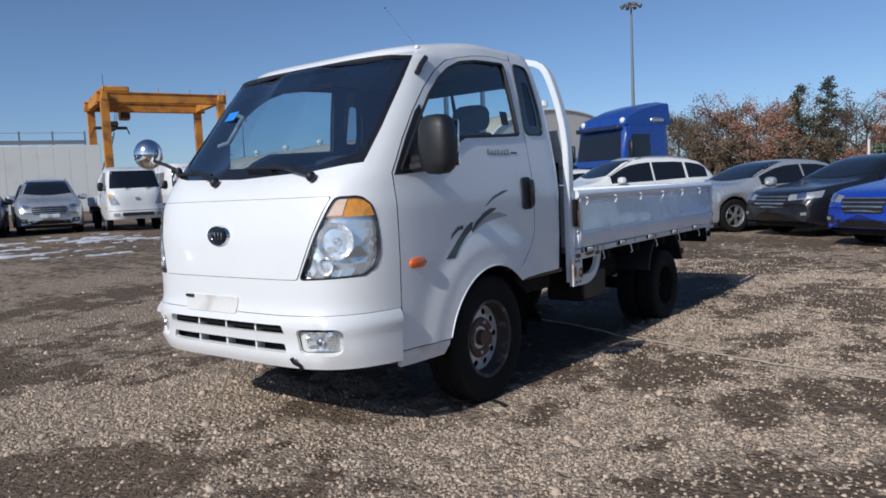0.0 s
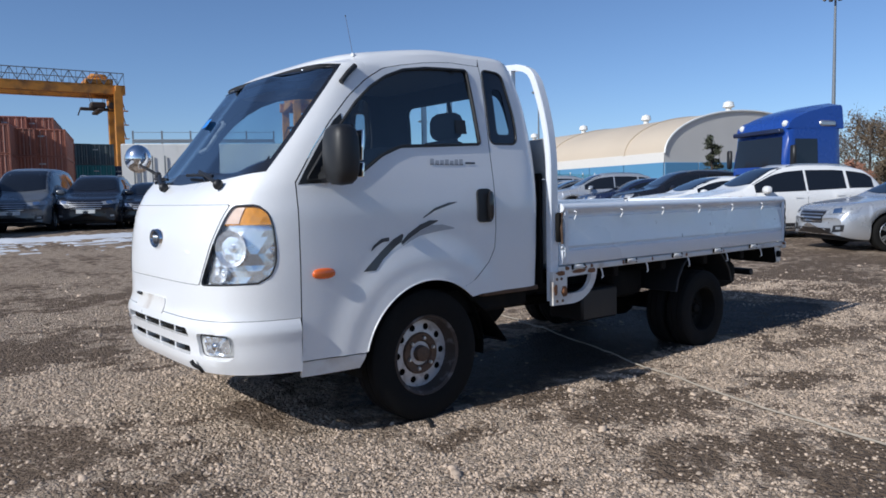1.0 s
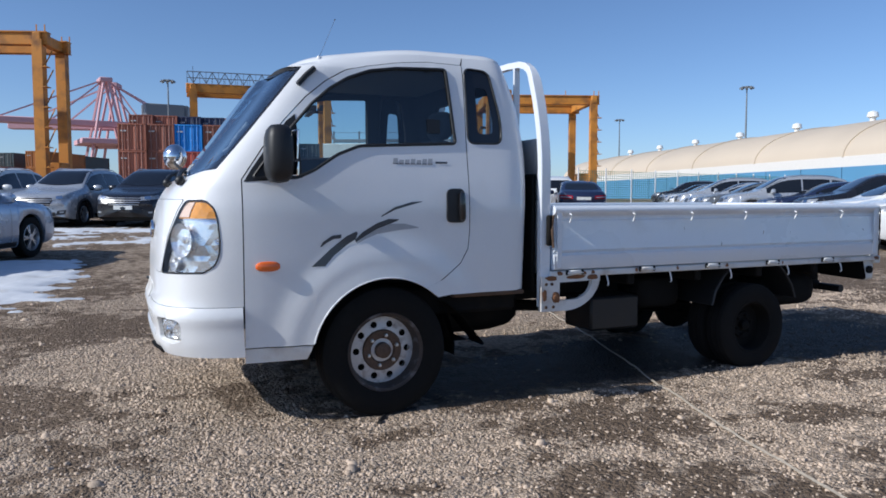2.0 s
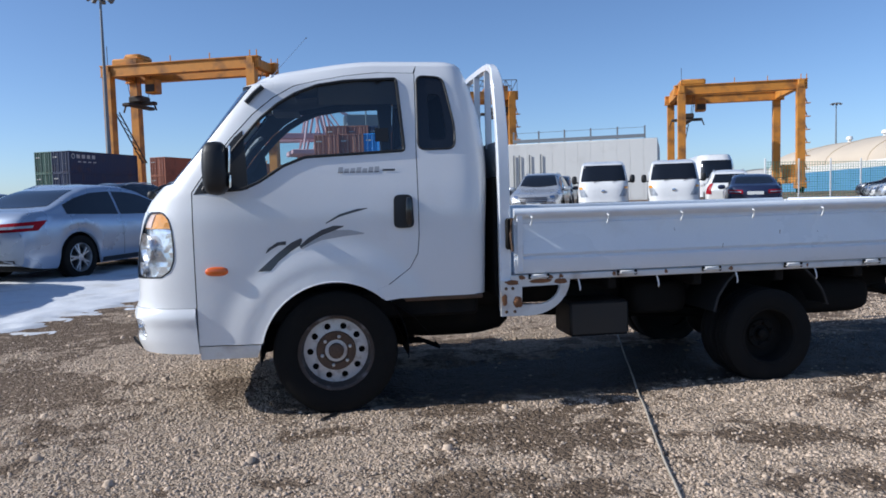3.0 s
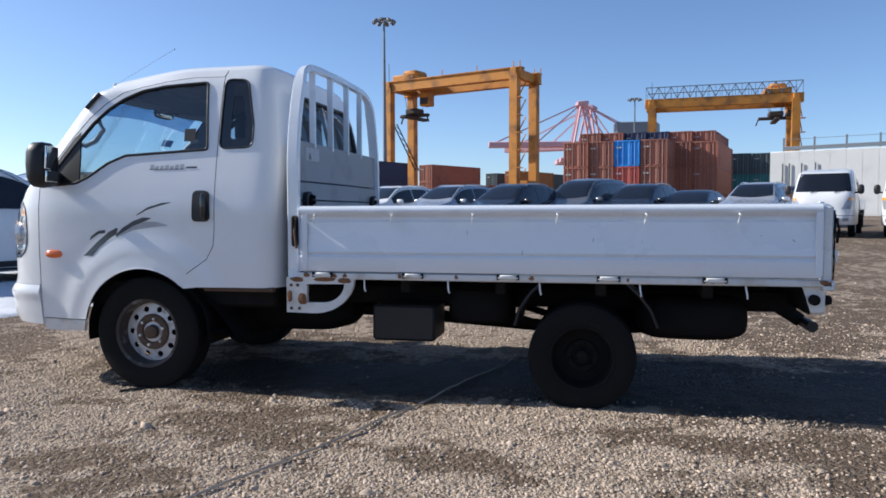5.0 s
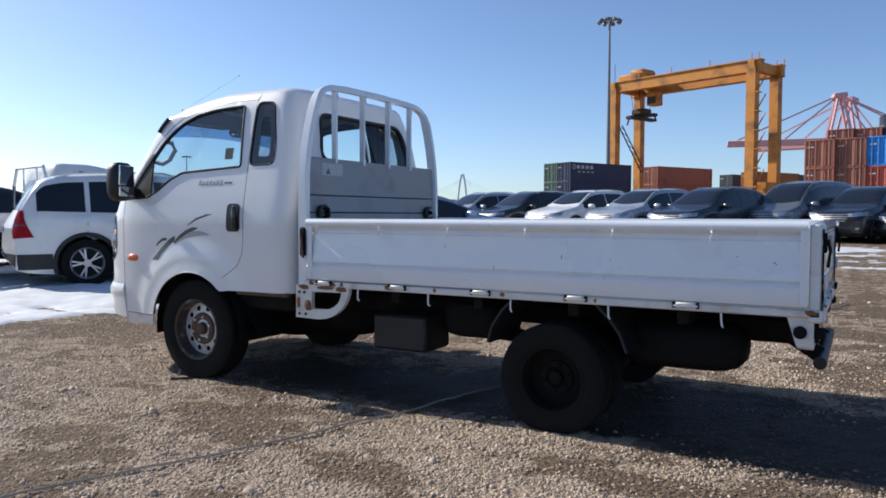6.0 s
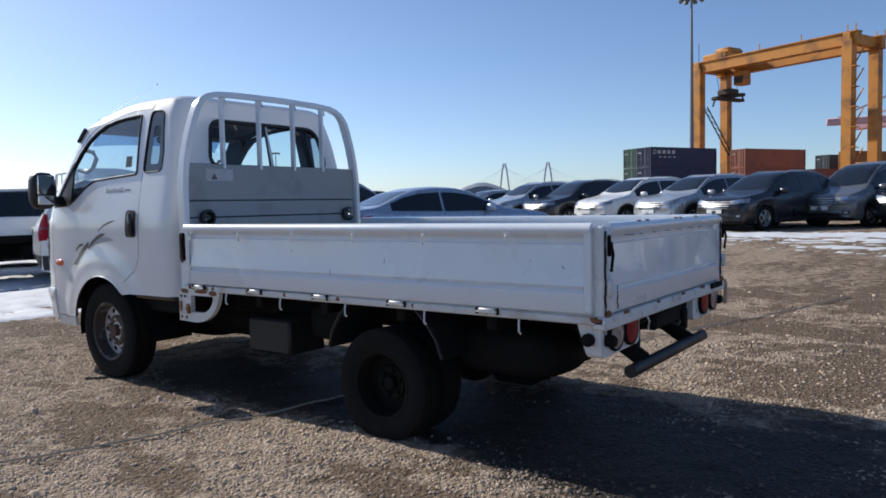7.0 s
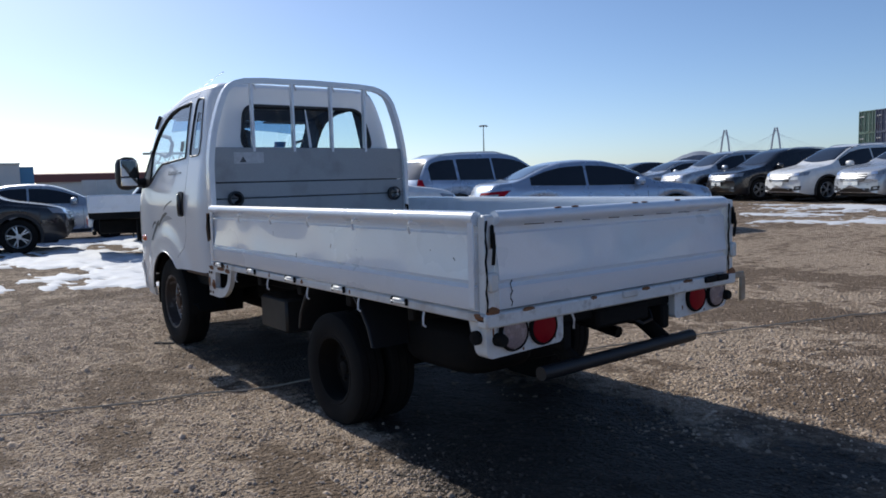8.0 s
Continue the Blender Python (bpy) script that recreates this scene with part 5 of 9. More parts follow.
# lamp boxes
for side in (False, True):
    a, b_ = (-0.018, 0.400) if not side else (1.165, 1.598)
    rim_ = [(a, 0.716), (b_, 0.716)] + [(b_ - 0.03 + 0.03 * math.cos(k), 0.585 - 0.03 * math.sin(k)) for k in np.linspace(0, math.pi / 2, 5)] + [(a + 0.03 - 0.03 * math.sin(k), 0.575 - 0.03 * math.cos(k)) for k in np.linspace(0, math.pi / 2, 5)]
    box_ = Geo().prism(rim_, 0.115, m=Matrix.Translation((3.748, 0, 0)) @ Matrix(((0, 0, 1, 0), (1, 0, 0, 0), (0, 1, 0, 0), (0, 0, 0, 1))))
    box_.v = [(x + (0.052 * (0.716 - z) / 0.17 if x < 3.80 else 0), y, z) for x, y, z in box_.v]
    dark_ = Geo().prism(rim_, 0.006, m=Matrix.Translation((3.740, 0, 0)) @ Matrix(((0, 0, 1, 0), (1, 0, 0, 0), (0, 1, 0, 0), (0, 0, 0, 1))))
    dark_.v = [(x + 0.052 * (0.716 - z) / 0.17, y, z) for x, y, z in dark_.v]
    lb = part("lamp_box", box_, GRIMY, truck, "grimy white lamp box with round lenses")
    part("box_liner", dark_, CHASSIS, lb, "black inner face")
    ys = (0.114, 0.276) if not side else (1.495, 1.326)
    for k, y in enumerate(ys):
        m = Matrix.Translation((3.860, y, 0.636)) @ rot_to("x")
        lamp = part("rear_lamp", Geo().lathe([(0.072, 0.0), (0.076, 0.012), (0.072, 0.022), (0.066, 0.022)], 28, m=m), RUBBER, lb, "round clear lamp" if k == 0 else "round red lamp")
        part("lens", Geo().lathe([(0.067, 0.016), (0.062, 0.022), (0.035, 0.026), (0.0, 0.027)], 28, m=m), CLEAR_LENS if k == 0 else RED_LENS, lamp)
    yb = 0.035 if not side else 1.565
    part("stop", Geo().lathe([(0.026, 0), (0.026, 0.03), (0.02, 0.045), (0.0, 0.046)], 14, m=Matrix.Translation((3.862, yb, 0.618)) @ rot_to("x")), RUBBER, lb, "black rubber stop")
    yb2 = a if not side else b_
    part("stop", Geo().lathe([(0.028, 0), (0.028, 0.02), (0.0, 0.026)], 14, m=Matrix.Translation((3.81, yb2, 0.625)) @ rot_to("-y" if not side else "y")), RUBBER, lb)
    part("rust_patch", blot(3.84, 3.865, a - 0.002 if not side else b_ - 0.02, a + 0.02 if not side else b_ + 0.002, 0.675, 0.714), RUST, lb)
    for dy, zr, hr in ((0.018, 0.680, 0.030), (0.034, 0.655, 0.030), (0.19, 0.560, 0.008), (0.37, 0.590, 0.016)):
        yr = a + dy if not side else b_ - dy
        part("rust_patch", blot(3.855, 3.8655, yr - 0.006, yr + 0.006, zr - hr, zr + hr), RUST, lb)

# guard frame behind the cab
edge = lambda z: -0.025 + 0.145 * max(0, (z - 1.3) / 0.63) ** 2
hoop = [(edge(z), z) for z in np.linspace(0.52, 1.86, 22)] + [(0.112, 1.90), (0.142, 1.935), (0.19, 1.963), (0.26, 1.982), (0.40, 1.992), (YC, 1.998)]
hoop += [(2 * YC - y, z) for y, z in hoop[::-1][1:]]
band = []
for i, (y, z) in enumerate(hoop):
    (ya, za), (yb, zb_) = hoop[max(0, i - 1)], hoop[min(len(hoop) - 1, i + 1)]
    ln = math.hypot(yb - ya, zb_ - za)
    ny, nz_ = (zb_ - za) / ln, -(yb - ya) / ln
    w0, w1 = (0.952, 1.02) if z < 1.86 else (0.952 + min(0.01, (z - 1.86) * 0.1), 1.02 - min(0.015, (z - 1.86) * 0.15))
    band.append([(w0, y, z), (w0 + 0.006, y - 0.006 * ny, z - 0.006 * nz_), (w1 - 0.006, y - 0.006 * ny, z - 0.006 * nz_), (w1, y, z), (w1, y + 0.032 * ny, z + 0.032 * nz_), (w0, y + 0.032 * ny, z + 0.032 * nz_)])
guard = part("cab_guard", Geo().grid(band, loop=True), WHITE_BED, truck, "white flat-band cab guard with four upright bars")
for y in (0.312, 0.624, 0.940, 1.232):
    zt = 1.955 + 0.02 * (1 - ((y - YC) / 0.6) ** 2)
    part("bar", Geo().tube([(0.98, y, 1.48), (0.98, y, zt)], 0.026, 4, flat=0.012), WHITE_BED, guard)
    part("bar_gusset", Geo().tube([(0.985, y + 0.02, zt - 0.01), (0.985, y + 0.035, zt - 0.05)], 0.006, 5), WHITE_WORN, guard)
for i, (z0, z1) in enumerate(((1.155, 1.262), (1.267, 1.508), (0.745, 1.150))):
    hw = 0.775 + 0.02 * (z0 < 1.3)
    part("headboard_panel", Geo().box(0.968, 0.992, YC - hw, YC + hw + 0.01, z0, z1, 0.005), GALV, guard, "grey metal headboard panel")
part("notice", Geo().box(0.991, 0.9945, 0.16, 0.38, 1.395, 1.475, 0.001), mat("paper_label", (0.52, 0.53, 0.54), 0.7, vary=0.2, scale=25), guard, "faded pale label")
part("notice_mark", Geo().prism([(0.0, 0.0), (0.05, 0.0), (0.025, 0.04)], 0.001, m=Matrix.Translation((0.9950, 0.20, 1.405)) @ pose(0, 0, 0, 90, 0, 90)), DECAL, guard)
for y in (0.15, 1.47):
    m = Matrix.Translation((0.995, y, 1.15)) @ rot_to("x")
    sh = part("shackle", Geo().lathe([(0.052, 0.0), (0.056, 0.03), (0.040, 0.035), (0.036, 0.0)], 20, m=m), BLACK, guard, "black tie ring")
    part("loop", Geo().tube([(1.01, y, 1.12), (1.05, y + 0.012, 1.14), (1.05, y + 0.012, 1.17), (1.01, y, 1.185)], 0.012, 8), ALU if y > 1 else RUBBER, sh)
# front bed bracket with rounded opening, hinge
for side in (False, True):
    yy = -0.048 if not side else 2 * YC + 0.008
    outl = [(0.95, 0.70), (0.95, 0.495), (1.12, 0.492)] + [(1.12 + 0.245 * math.sin(a), 0.70 - 0.208 * math.cos(a)) for a in np.linspace(0.1, math.pi / 2, 10)]
    inn = [(1.075, 0.662), (1.075, 0.555)] + [(1.17 + 0.135 * math.sin(a), 0.665 - 0.11 * math.cos(a)) for a in np.linspace(0, math.pi / 2, 8)]
    BG = Geo()
    n_o = len(outl)
    from mathutils.geometry import delaunay_2d_cdt
    vv = [Vector(p) for p in outl + inn]
    ee = [(i, (i + 1) % n_o) for i in range(n_o)] + [(n_o + i, n_o + (i + 1) % len(inn)) for i in range(len(inn))]
    vo, _, fo, *_ = delaunay_2d_cdt(vv, ee, [], 0, 1e-6)
    cen = np.array([(sum(vo[i][0] for i in f) / 3, sum(vo[i][1] for i in f) / 3) for f in fo])
    okf = inside(outl, cen) & ~inside(inn, cen)
    fs = [f for f, k in zip(fo, okf) if k]
    for d in (0.0, 0.03):
        BG.add([(v[0], yy + d, v[1]) for v in vo], fs)
    for lp in (outl, inn):
        BG.add([(x, yy, z) for x, z in lp] + [(x, yy + 0.03, z) for x, z in lp], [(i, (i + 1) % len(lp), len(lp) + (i + 1) % len(lp), len(lp) + i) for i in range(len(lp))])
    br = part("bed_bracket", BG, WHITE_WORN, truck, "worn white bracket with a rounded opening")
    yf = yy - 0.003 if not side else yy + 0.033
    for x, z in ((0.98, 0.655), (1.02, 0.655), (0.98, 0.52), (1.03, 0.52)):
        part("bolt", Geo().lathe([(0.0, 0.005), (0.009, 0.004), (0.010, 0.0)], 8, m=Matrix.Translation((x, yf, z)) @ rot_to("-y" if not side else "y")), RUSTY, br)
    part("bolt", Geo().lathe([(0.0, 0.010), (0.016, 0.008), (0.018, 0.0)], 10, m=Matrix.Translation((1.045, yf, 0.575)) @ rot_to("-y" if not side else "y")), RUST, br)
    for x0, x1, z0, z1 in ((0.97, 1.06, 0.676, 0.702), (1.12, 1.26, 0.680, 0.702), (1.27, 1.345, 0.672, 0.700), (1.02, 1.075, 0.545, 0.605), (0.955, 0.985, 0.56, 0.62)):
        part("rust_patch", blot(x0, x1, yf - 0.001, yf + 0.002, z0, z1), RUST, br, "rust stain")
    hg = part("gate_hinge", Geo().box(0.985, 1.025, yy - 0.012, yy + 0.02, 0.88, 1.06, 0.01), CHASSIS, truck, "dark rusty gate hinge")
    part("hinge_rust", Geo().tube([(1.02, yy - 0.012, 1.06), (1.01, yy - 0.016, 0.97), (1.02, yy - 0.012, 0.87)], 0.008, 6), RUSTY, hg)
part("cab_back_gap", Geo().box(0.938, 0.962, 0.04, 1.54, 0.60, 1.30, 0.008), CHASSIS, truck)

# ---- wheels and chassis ----
RIM_EDGE = mat("rusty_rim_edge", (0.055, 0.042, 0.036), 0.6, metal=0.2, vary=0.3, scale=12, dirt=(0.40, 0.40, 0.41), dirt_amount=0.25, dirt_scale=14, bump=0.1)


def tyre_geo(r, w, rim):
    h = w / 2
    g = Geo()
    prof = [(rim, -h * 0.86), (rim + 0.012, -h * 0.95), (r * 0.80, -h), (r * 0.93, -h * 0.97), (r * 0.985, -h * 0.84), (r, -h * 0.66), (r, -h * 0.36), (r - 0.008, -h * 0.34), (r - 0.008, -h * 0.28), (r, -h * 0.26),
            (r, h * 0.26), (r - 0.008, h * 0.28), (r - 0.008, h * 0.34), (r, h * 0.36), (r, h * 0.66), (r * 0.985, h * 0.84), (r * 0.93, h * 0.97), (r * 0.80, h), (rim + 0.012, h * 0.95), (rim, h * 0.86)]
    return g.lathe(prof, 48)


def wheel(name, centre, r, w, rim, face, parent, dish, steel, holes=True, label=""):
    """A wheel on local z turned to face (an axis); dish sinks the disc."""
    m = Matrix.Translation(centre) @ rot_to(face)
    t = tyre_geo(r, w, rim)
    t.v = [tuple(m @ Vector(p)) for p in t.v]
    tw = part(name, t, RUBBER, parent, label)
    h = w / 2
    disc = rim * (0.83 if holes else 0.80)
    R = Geo().lathe([(rim + 0.010, h * 0.88), (rim + 0.004, h * 0.95), (rim - 0.012, h * 0.88), (rim - 0.014, h * 0.55), (disc + 0.01, h * 0.35 - dish)], 40, m=m)
    part("rim", R, RIM_EDGE if holes else steel, tw, "rusty scuffed steel rim" if holes else "")
    # disc with round openings
    from mathutils.geometry import delaunay_2d_cdt
    n = 10
    verts, edges = [], []
    def circ(cx, cy, rad, k, rot=0):
        o = len(verts)
        verts.extend(Vector((cx + rad * math.cos(2 * math.pi * i / k + rot), cy + rad * math.sin(2 * math.pi * i / k + rot))) for i in range(k))
        edges.extend((o + i, o + (i + 1) % k) for i in range(k))
    circ(0, 0, disc + 0.012, 60)
    cuts = []
    if holes:
        for i in range(n):
            a = 2 * math.pi * i / n
            cx, cy = disc * 0.845 * math.cos(a), disc * 0.845 * math.sin(a)
            circ(cx, cy, 0.0185, 12)
            cuts.append((cx, cy, 0.0185))
    circ(0, 0, disc * 0.58, 40)
    vo, _, fo, *_ = delaunay_2d_cdt(verts, edges, [], 0, 1e-6)
    keep = [f for f in fo if all(math.hypot(sum(vo[i][0] for i in f) / 3 - cx, sum(vo[i][1] for i in f) / 3 - cy) > rad * 0.95 for cx, cy, rad in cuts)]
    zz = lambda q: h * 0.35 - dish + 0.02 * (1 - min(1, math.hypot(q[0], q[1]) / disc)) * (1 if math.hypot(q[0], q[1]) > disc * 0.5 else 1)
    D = Geo().add([(q[0], q[1], zz(q)) for q in vo], keep, 0, m)
    part("disc", D, steel, tw)
    part("disc_back", Geo().lathe([(0.0, h * 0.1 - dish - 0.03), (disc, h * 0.1 - dish - 0.03)], 24, m=m), CHASSIS, tw)
    hubz = h * 0.35 - dish + 0.012
    part("hub", Geo().lathe([(disc * 0.67, hubz - 0.010), (disc * 0.62, hubz + 0.008), (disc * 0.42, hubz + 0.006), (disc * 0.32, hubz - 0.012), (disc * 0.26, hubz - 0.012), (disc * 0.24, hubz + 0.028), (disc * 0.17, hubz + 0.034), (0.0, hubz + 0.034)], 28, m=m), RUSTY if holes else CHASSIS, tw)
    for i in range(6):
        a = 2 * math.pi * i / 6 + 0.3
        part("wheel_nut", Geo().lathe([(0.0, 0.022), (0.009, 0.02), (0.012, 0.0)], 6, m=m @ Matrix.Translation((disc * 0.48 * math.cos(a), disc * 0.48 * math.sin(a), hubz))), ALU if holes else CHASSIS, tw)
    return tw


wheel("front_wheel", (0.002, 0.078, 0.334), 0.350, 0.195, 0.208, "-y", truck, 0.02, STEEL, True, "worn black tyre on a scuffed silver steel wheel")
wheel("front_wheel", (0.002, 2 * YC - 0.078, 0.334), 0.350, 0.195, 0.208, "y", truck, 0.02, STEEL, True, "worn black tyre on a scuffed silver steel wheel")
for yy, face, dish in ((0.040, "-y", 0.06), (0.220, "y", -0.02), (2 * YC - 0.040, "y", 0.06), (2 * YC - 0.220, "-y", -0.02)):
    wheel("rear_wheel", (2.650, yy, 0.281), 0.292, 0.15, 0.175, face, truck, dish, CHASSIS, False, "black twin rear tyre on a black steel wheel")
# inner wheel arch of the cab, mud flap
for side in (False, True):
    yy = (lambda v: 2 * YC - v) if side else (lambda v: v)
    rows = [[(R * math.cos(a), yy(y), Z_ARCH + R * math.sin(a)) for a in np.linspace(radians(-8), radians(188), 24)] for y, R in ((-0.005, 0.412), (0.02, 0.42), (0.40, 0.42))]
    rows.append([(0.02 * math.cos(a), yy(0.40), Z_ARCH + 0.02 * math.sin(a)) for a in np.linspace(radians(-8), radians(188), 24)])
    part("wheel_arch_liner", Geo().grid(rows), CHASSIS, truck)
    lip = [cab.pt(*cab.sx(R_ARCH * math.cos(a), Z_ARCH + R_ARCH * math.sin(a))) for a in np.linspace(radians(48), radians(168), 26)]
    part("arch_lip", Geo().tube([(p.x, yy(p.y), p.z) for p in lip], 0.004, 6), WHITE, truck)
    part("mud_guard", Geo().grid([[(0.36, yy(0.0), 0.58), (0.36, yy(0.2), 0.58)], [(0.46, yy(0.0), 0.50), (0.46, yy(0.2), 0.50)], [(0.60, yy(0.0), 0.33), (0.60, yy(0.2), 0.33)], [(0.59, yy(0.0), 0.32), (0.59, yy(0.2), 0.32)],
                                  [(0.50, yy(0.0), 0.36), (0.50, yy(0.2), 0.36)], [(0.40, yy(0.0), 0.36), (0.40, yy(0.2), 0.36)], [(0.34, yy(0.0), 0.50), (0.34, yy(0.2), 0.50)]]), CHASSIS, truck)
    # rear mud guards, one sheet before and one behind the twin wheels
    for line in (((2.46, 0.715), (2.37, 0.63), (2.31, 0.54), (2.285, 0.45)), ((2.86, 0.715), (2.95, 0.63), (3.01, 0.55), (3.045, 0.46))):
        sheet = [[(x, yy(y), z) for y in (-0.025, 0.36)] for x, z in line]
        sheet += [[(p[0] + 0.012, p[1], p[2] - 0.004) for p in r] for r in sheet[::-1]]
        part("rear_mud_guard", Geo().grid(sheet, loop=False), BLACK, truck)
        part("guard_lip", Geo().tube([(x, yy(-0.025), z) for x, z in line], 0.009, 6), BLACK, truck)
    part("chassis_rail", Geo().box(-0.5, 3.84, min(yy(0.42), yy(0.48)), max(yy(0.42), yy(0.48)), 0.50, 0.62, 0.01), CHASSIS, truck)
for x in (1.05, 1.65, 2.2, 2.75, 3.3, 3.8):
    part("crossmember", Geo().box(x - 0.03, x + 0.03, 0.02, 1.56, 0.615, 0.70, 0.008), CHASSIS, truck)
part("battery_box", Geo().box(1.42, 1.80, 0.12, 0.42, 0.315, 0.53, 0.015), BLACK, truck, "black underfloor box")
part("fuel_tank", Geo().ball((2.05, 0.36, 0.52), (0.20, 0.16, 0.11), 14, power=0.45), CHASSIS, truck)
part("gearbox", Geo().ball((0.75, 0.72, 0.44), (0.42, 0.24, 0.16), 14, power=0.6), CHASSIS, truck)
part("engine_sump", Geo().ball((0.15, 0.79, 0.42), (0.45, 0.28, 0.20), 14, power=0.6), CHASSIS, truck)
part("drive_shaft", Geo().tube([(1.1, 0.75, 0.42), (2.6, 0.77, 0.32)], 0.04, 10), CHASSIS, truck)
part("front_axle", Geo().tube([(0, 0.15, 0.30), (0, 1.43, 0.30)], 0.045, 10), CHASSIS, truck)
ax_ = part("rear_axle", Geo().tube([(2.685, 0.2, 0.28), (2.685, 1.38, 0.28)], 0.05, 10), CHASSIS, truck)
part("differential", Geo().ball((2.685, 0.79, 0.285), (0.15, 0.14, 0.14), 14), CHASSIS, ax_)
for y in (0.52, 1.06):
    part("leaf_spring", Geo().tube([(2.1, y, 0.46), (2.4, y, 0.37), (2.685, y, 0.34), (3.0, y, 0.37), (3.3, y, 0.47)], 0.035, 4, flat=0.03), CHASSIS, truck)
sp = tyre_geo(0.29, 0.16, 0.17)
m = Matrix.Translation((3.18, 0.72, 0.44))
sp.v = [tuple(m @ Vector(p)) for p in sp.v]
part("spare_tyre", sp, RUBBER, truck, "spare tyre slung under the bed")
part("spare_disc", Geo().lathe([(0.17, 0.04), (0.12, -0.02), (0, -0.02)], 20, m=m), CHASSIS, truck)
part("rear_tank", Geo().ball((3.25, 0.38, 0.475), (0.31, 0.22, 0.125), 20, power=0.55), CHASSIS, truck)
part("exhaust", Geo().tube([(0.8, 1.2, 0.40), (2.2, 1.25, 0.42), (2.9, 1.2, 0.5), (3.5, 1.2, 0.42)], 0.03, 8), CHASSIS, truck)
ub = part("underrun_bar", Geo().tube([(3.88, 0.25, 0.446), (3.88, 1.275, 0.452)], 0.030, 12), BLACK, truck, "round black underrun bar")
for y in (0.46, 1.08):
    part("bar_bracket", Geo().tube([(3.46, y, 0.61), (3.62, y, 0.585), (3.74, y, 0.535), (3.87, y, 0.452)], 0.022, 8, flat=0.042), CHASSIS, ub)
part("tow_block", Geo().box(3.72, 3.86, 0.62, 0.98, 0.57, 0.66, 0.015), CHASSIS, truck)
part("hose", Geo().tube([(3.80, 0.86, 0.60), (3.86, 0.93, 0.555), (3.84, 1.02, 0.56), (3.80, 1.05, 0.60)], 0.008, 6), BLACK, truck)


# ---- other vehicles ----
DARK_GLASS = mat("dark_vehicle_glass", (0.010, 0.012, 0.016), 0.04, vary=0.1, coat=0.3, spec=0.55)
LAMP_GLASS = mat("headlamp_glass", (0.34, 0.36, 0.39), 0.28, metal=0.3, vary=0.3, scale=14, coat=0.4)
UNDER = mat("vehicle_underbody", (0.012, 0.012, 0.012), 0.8, vary=0.2)
PLATE = mat("plate", (0.75, 0.76, 0.74), 0.4)
CLADDING = mat("car_cladding", (0.020, 0.0205, 0.023), 0.6, vary=0.2, bump=0.1)
RED_DEEP = mat("deep_red_lens", (0.16, 0.008, 0.010), 0.2, coat=0.6)
GRILLE_MAT = mat("car_grille", (0.02, 0.02, 0.022), 0.35, vary=0.2)
ALLOY = mat("alloy", (0.55, 0.56, 0.58), 0.3, metal=0.75, vary=0.08)


def paint(name, c, metal=0.0):
    return mat(name, c, 0.26, metal=metal, vary=0.03, scale=2, coat=0.5, dirt=tuple(0.7 * v + 0.012 for v in c), dirt_amount=0.08, dirt_scale=2.5)


P_WHITE, P_SILVER, P_GREY = paint("car_white", (0.76, 0.76, 0.75)), paint("car_silver", (0.50, 0.52, 0.55), 0.5), paint("car_grey", (0.16, 0.17, 0.18), 0.4)
P_BLACK, P_BLUE, P_NAVY = paint("car_black", (0.012, 0.013, 0.018)), paint("car_blue", (0.012, 0.055, 0.42), 0.1), paint("car_navy", (0.02, 0.03, 0.075), 0.2)
P_ICE = paint("car_ice_silver", (0.42, 0.49, 0.60), 0.5)

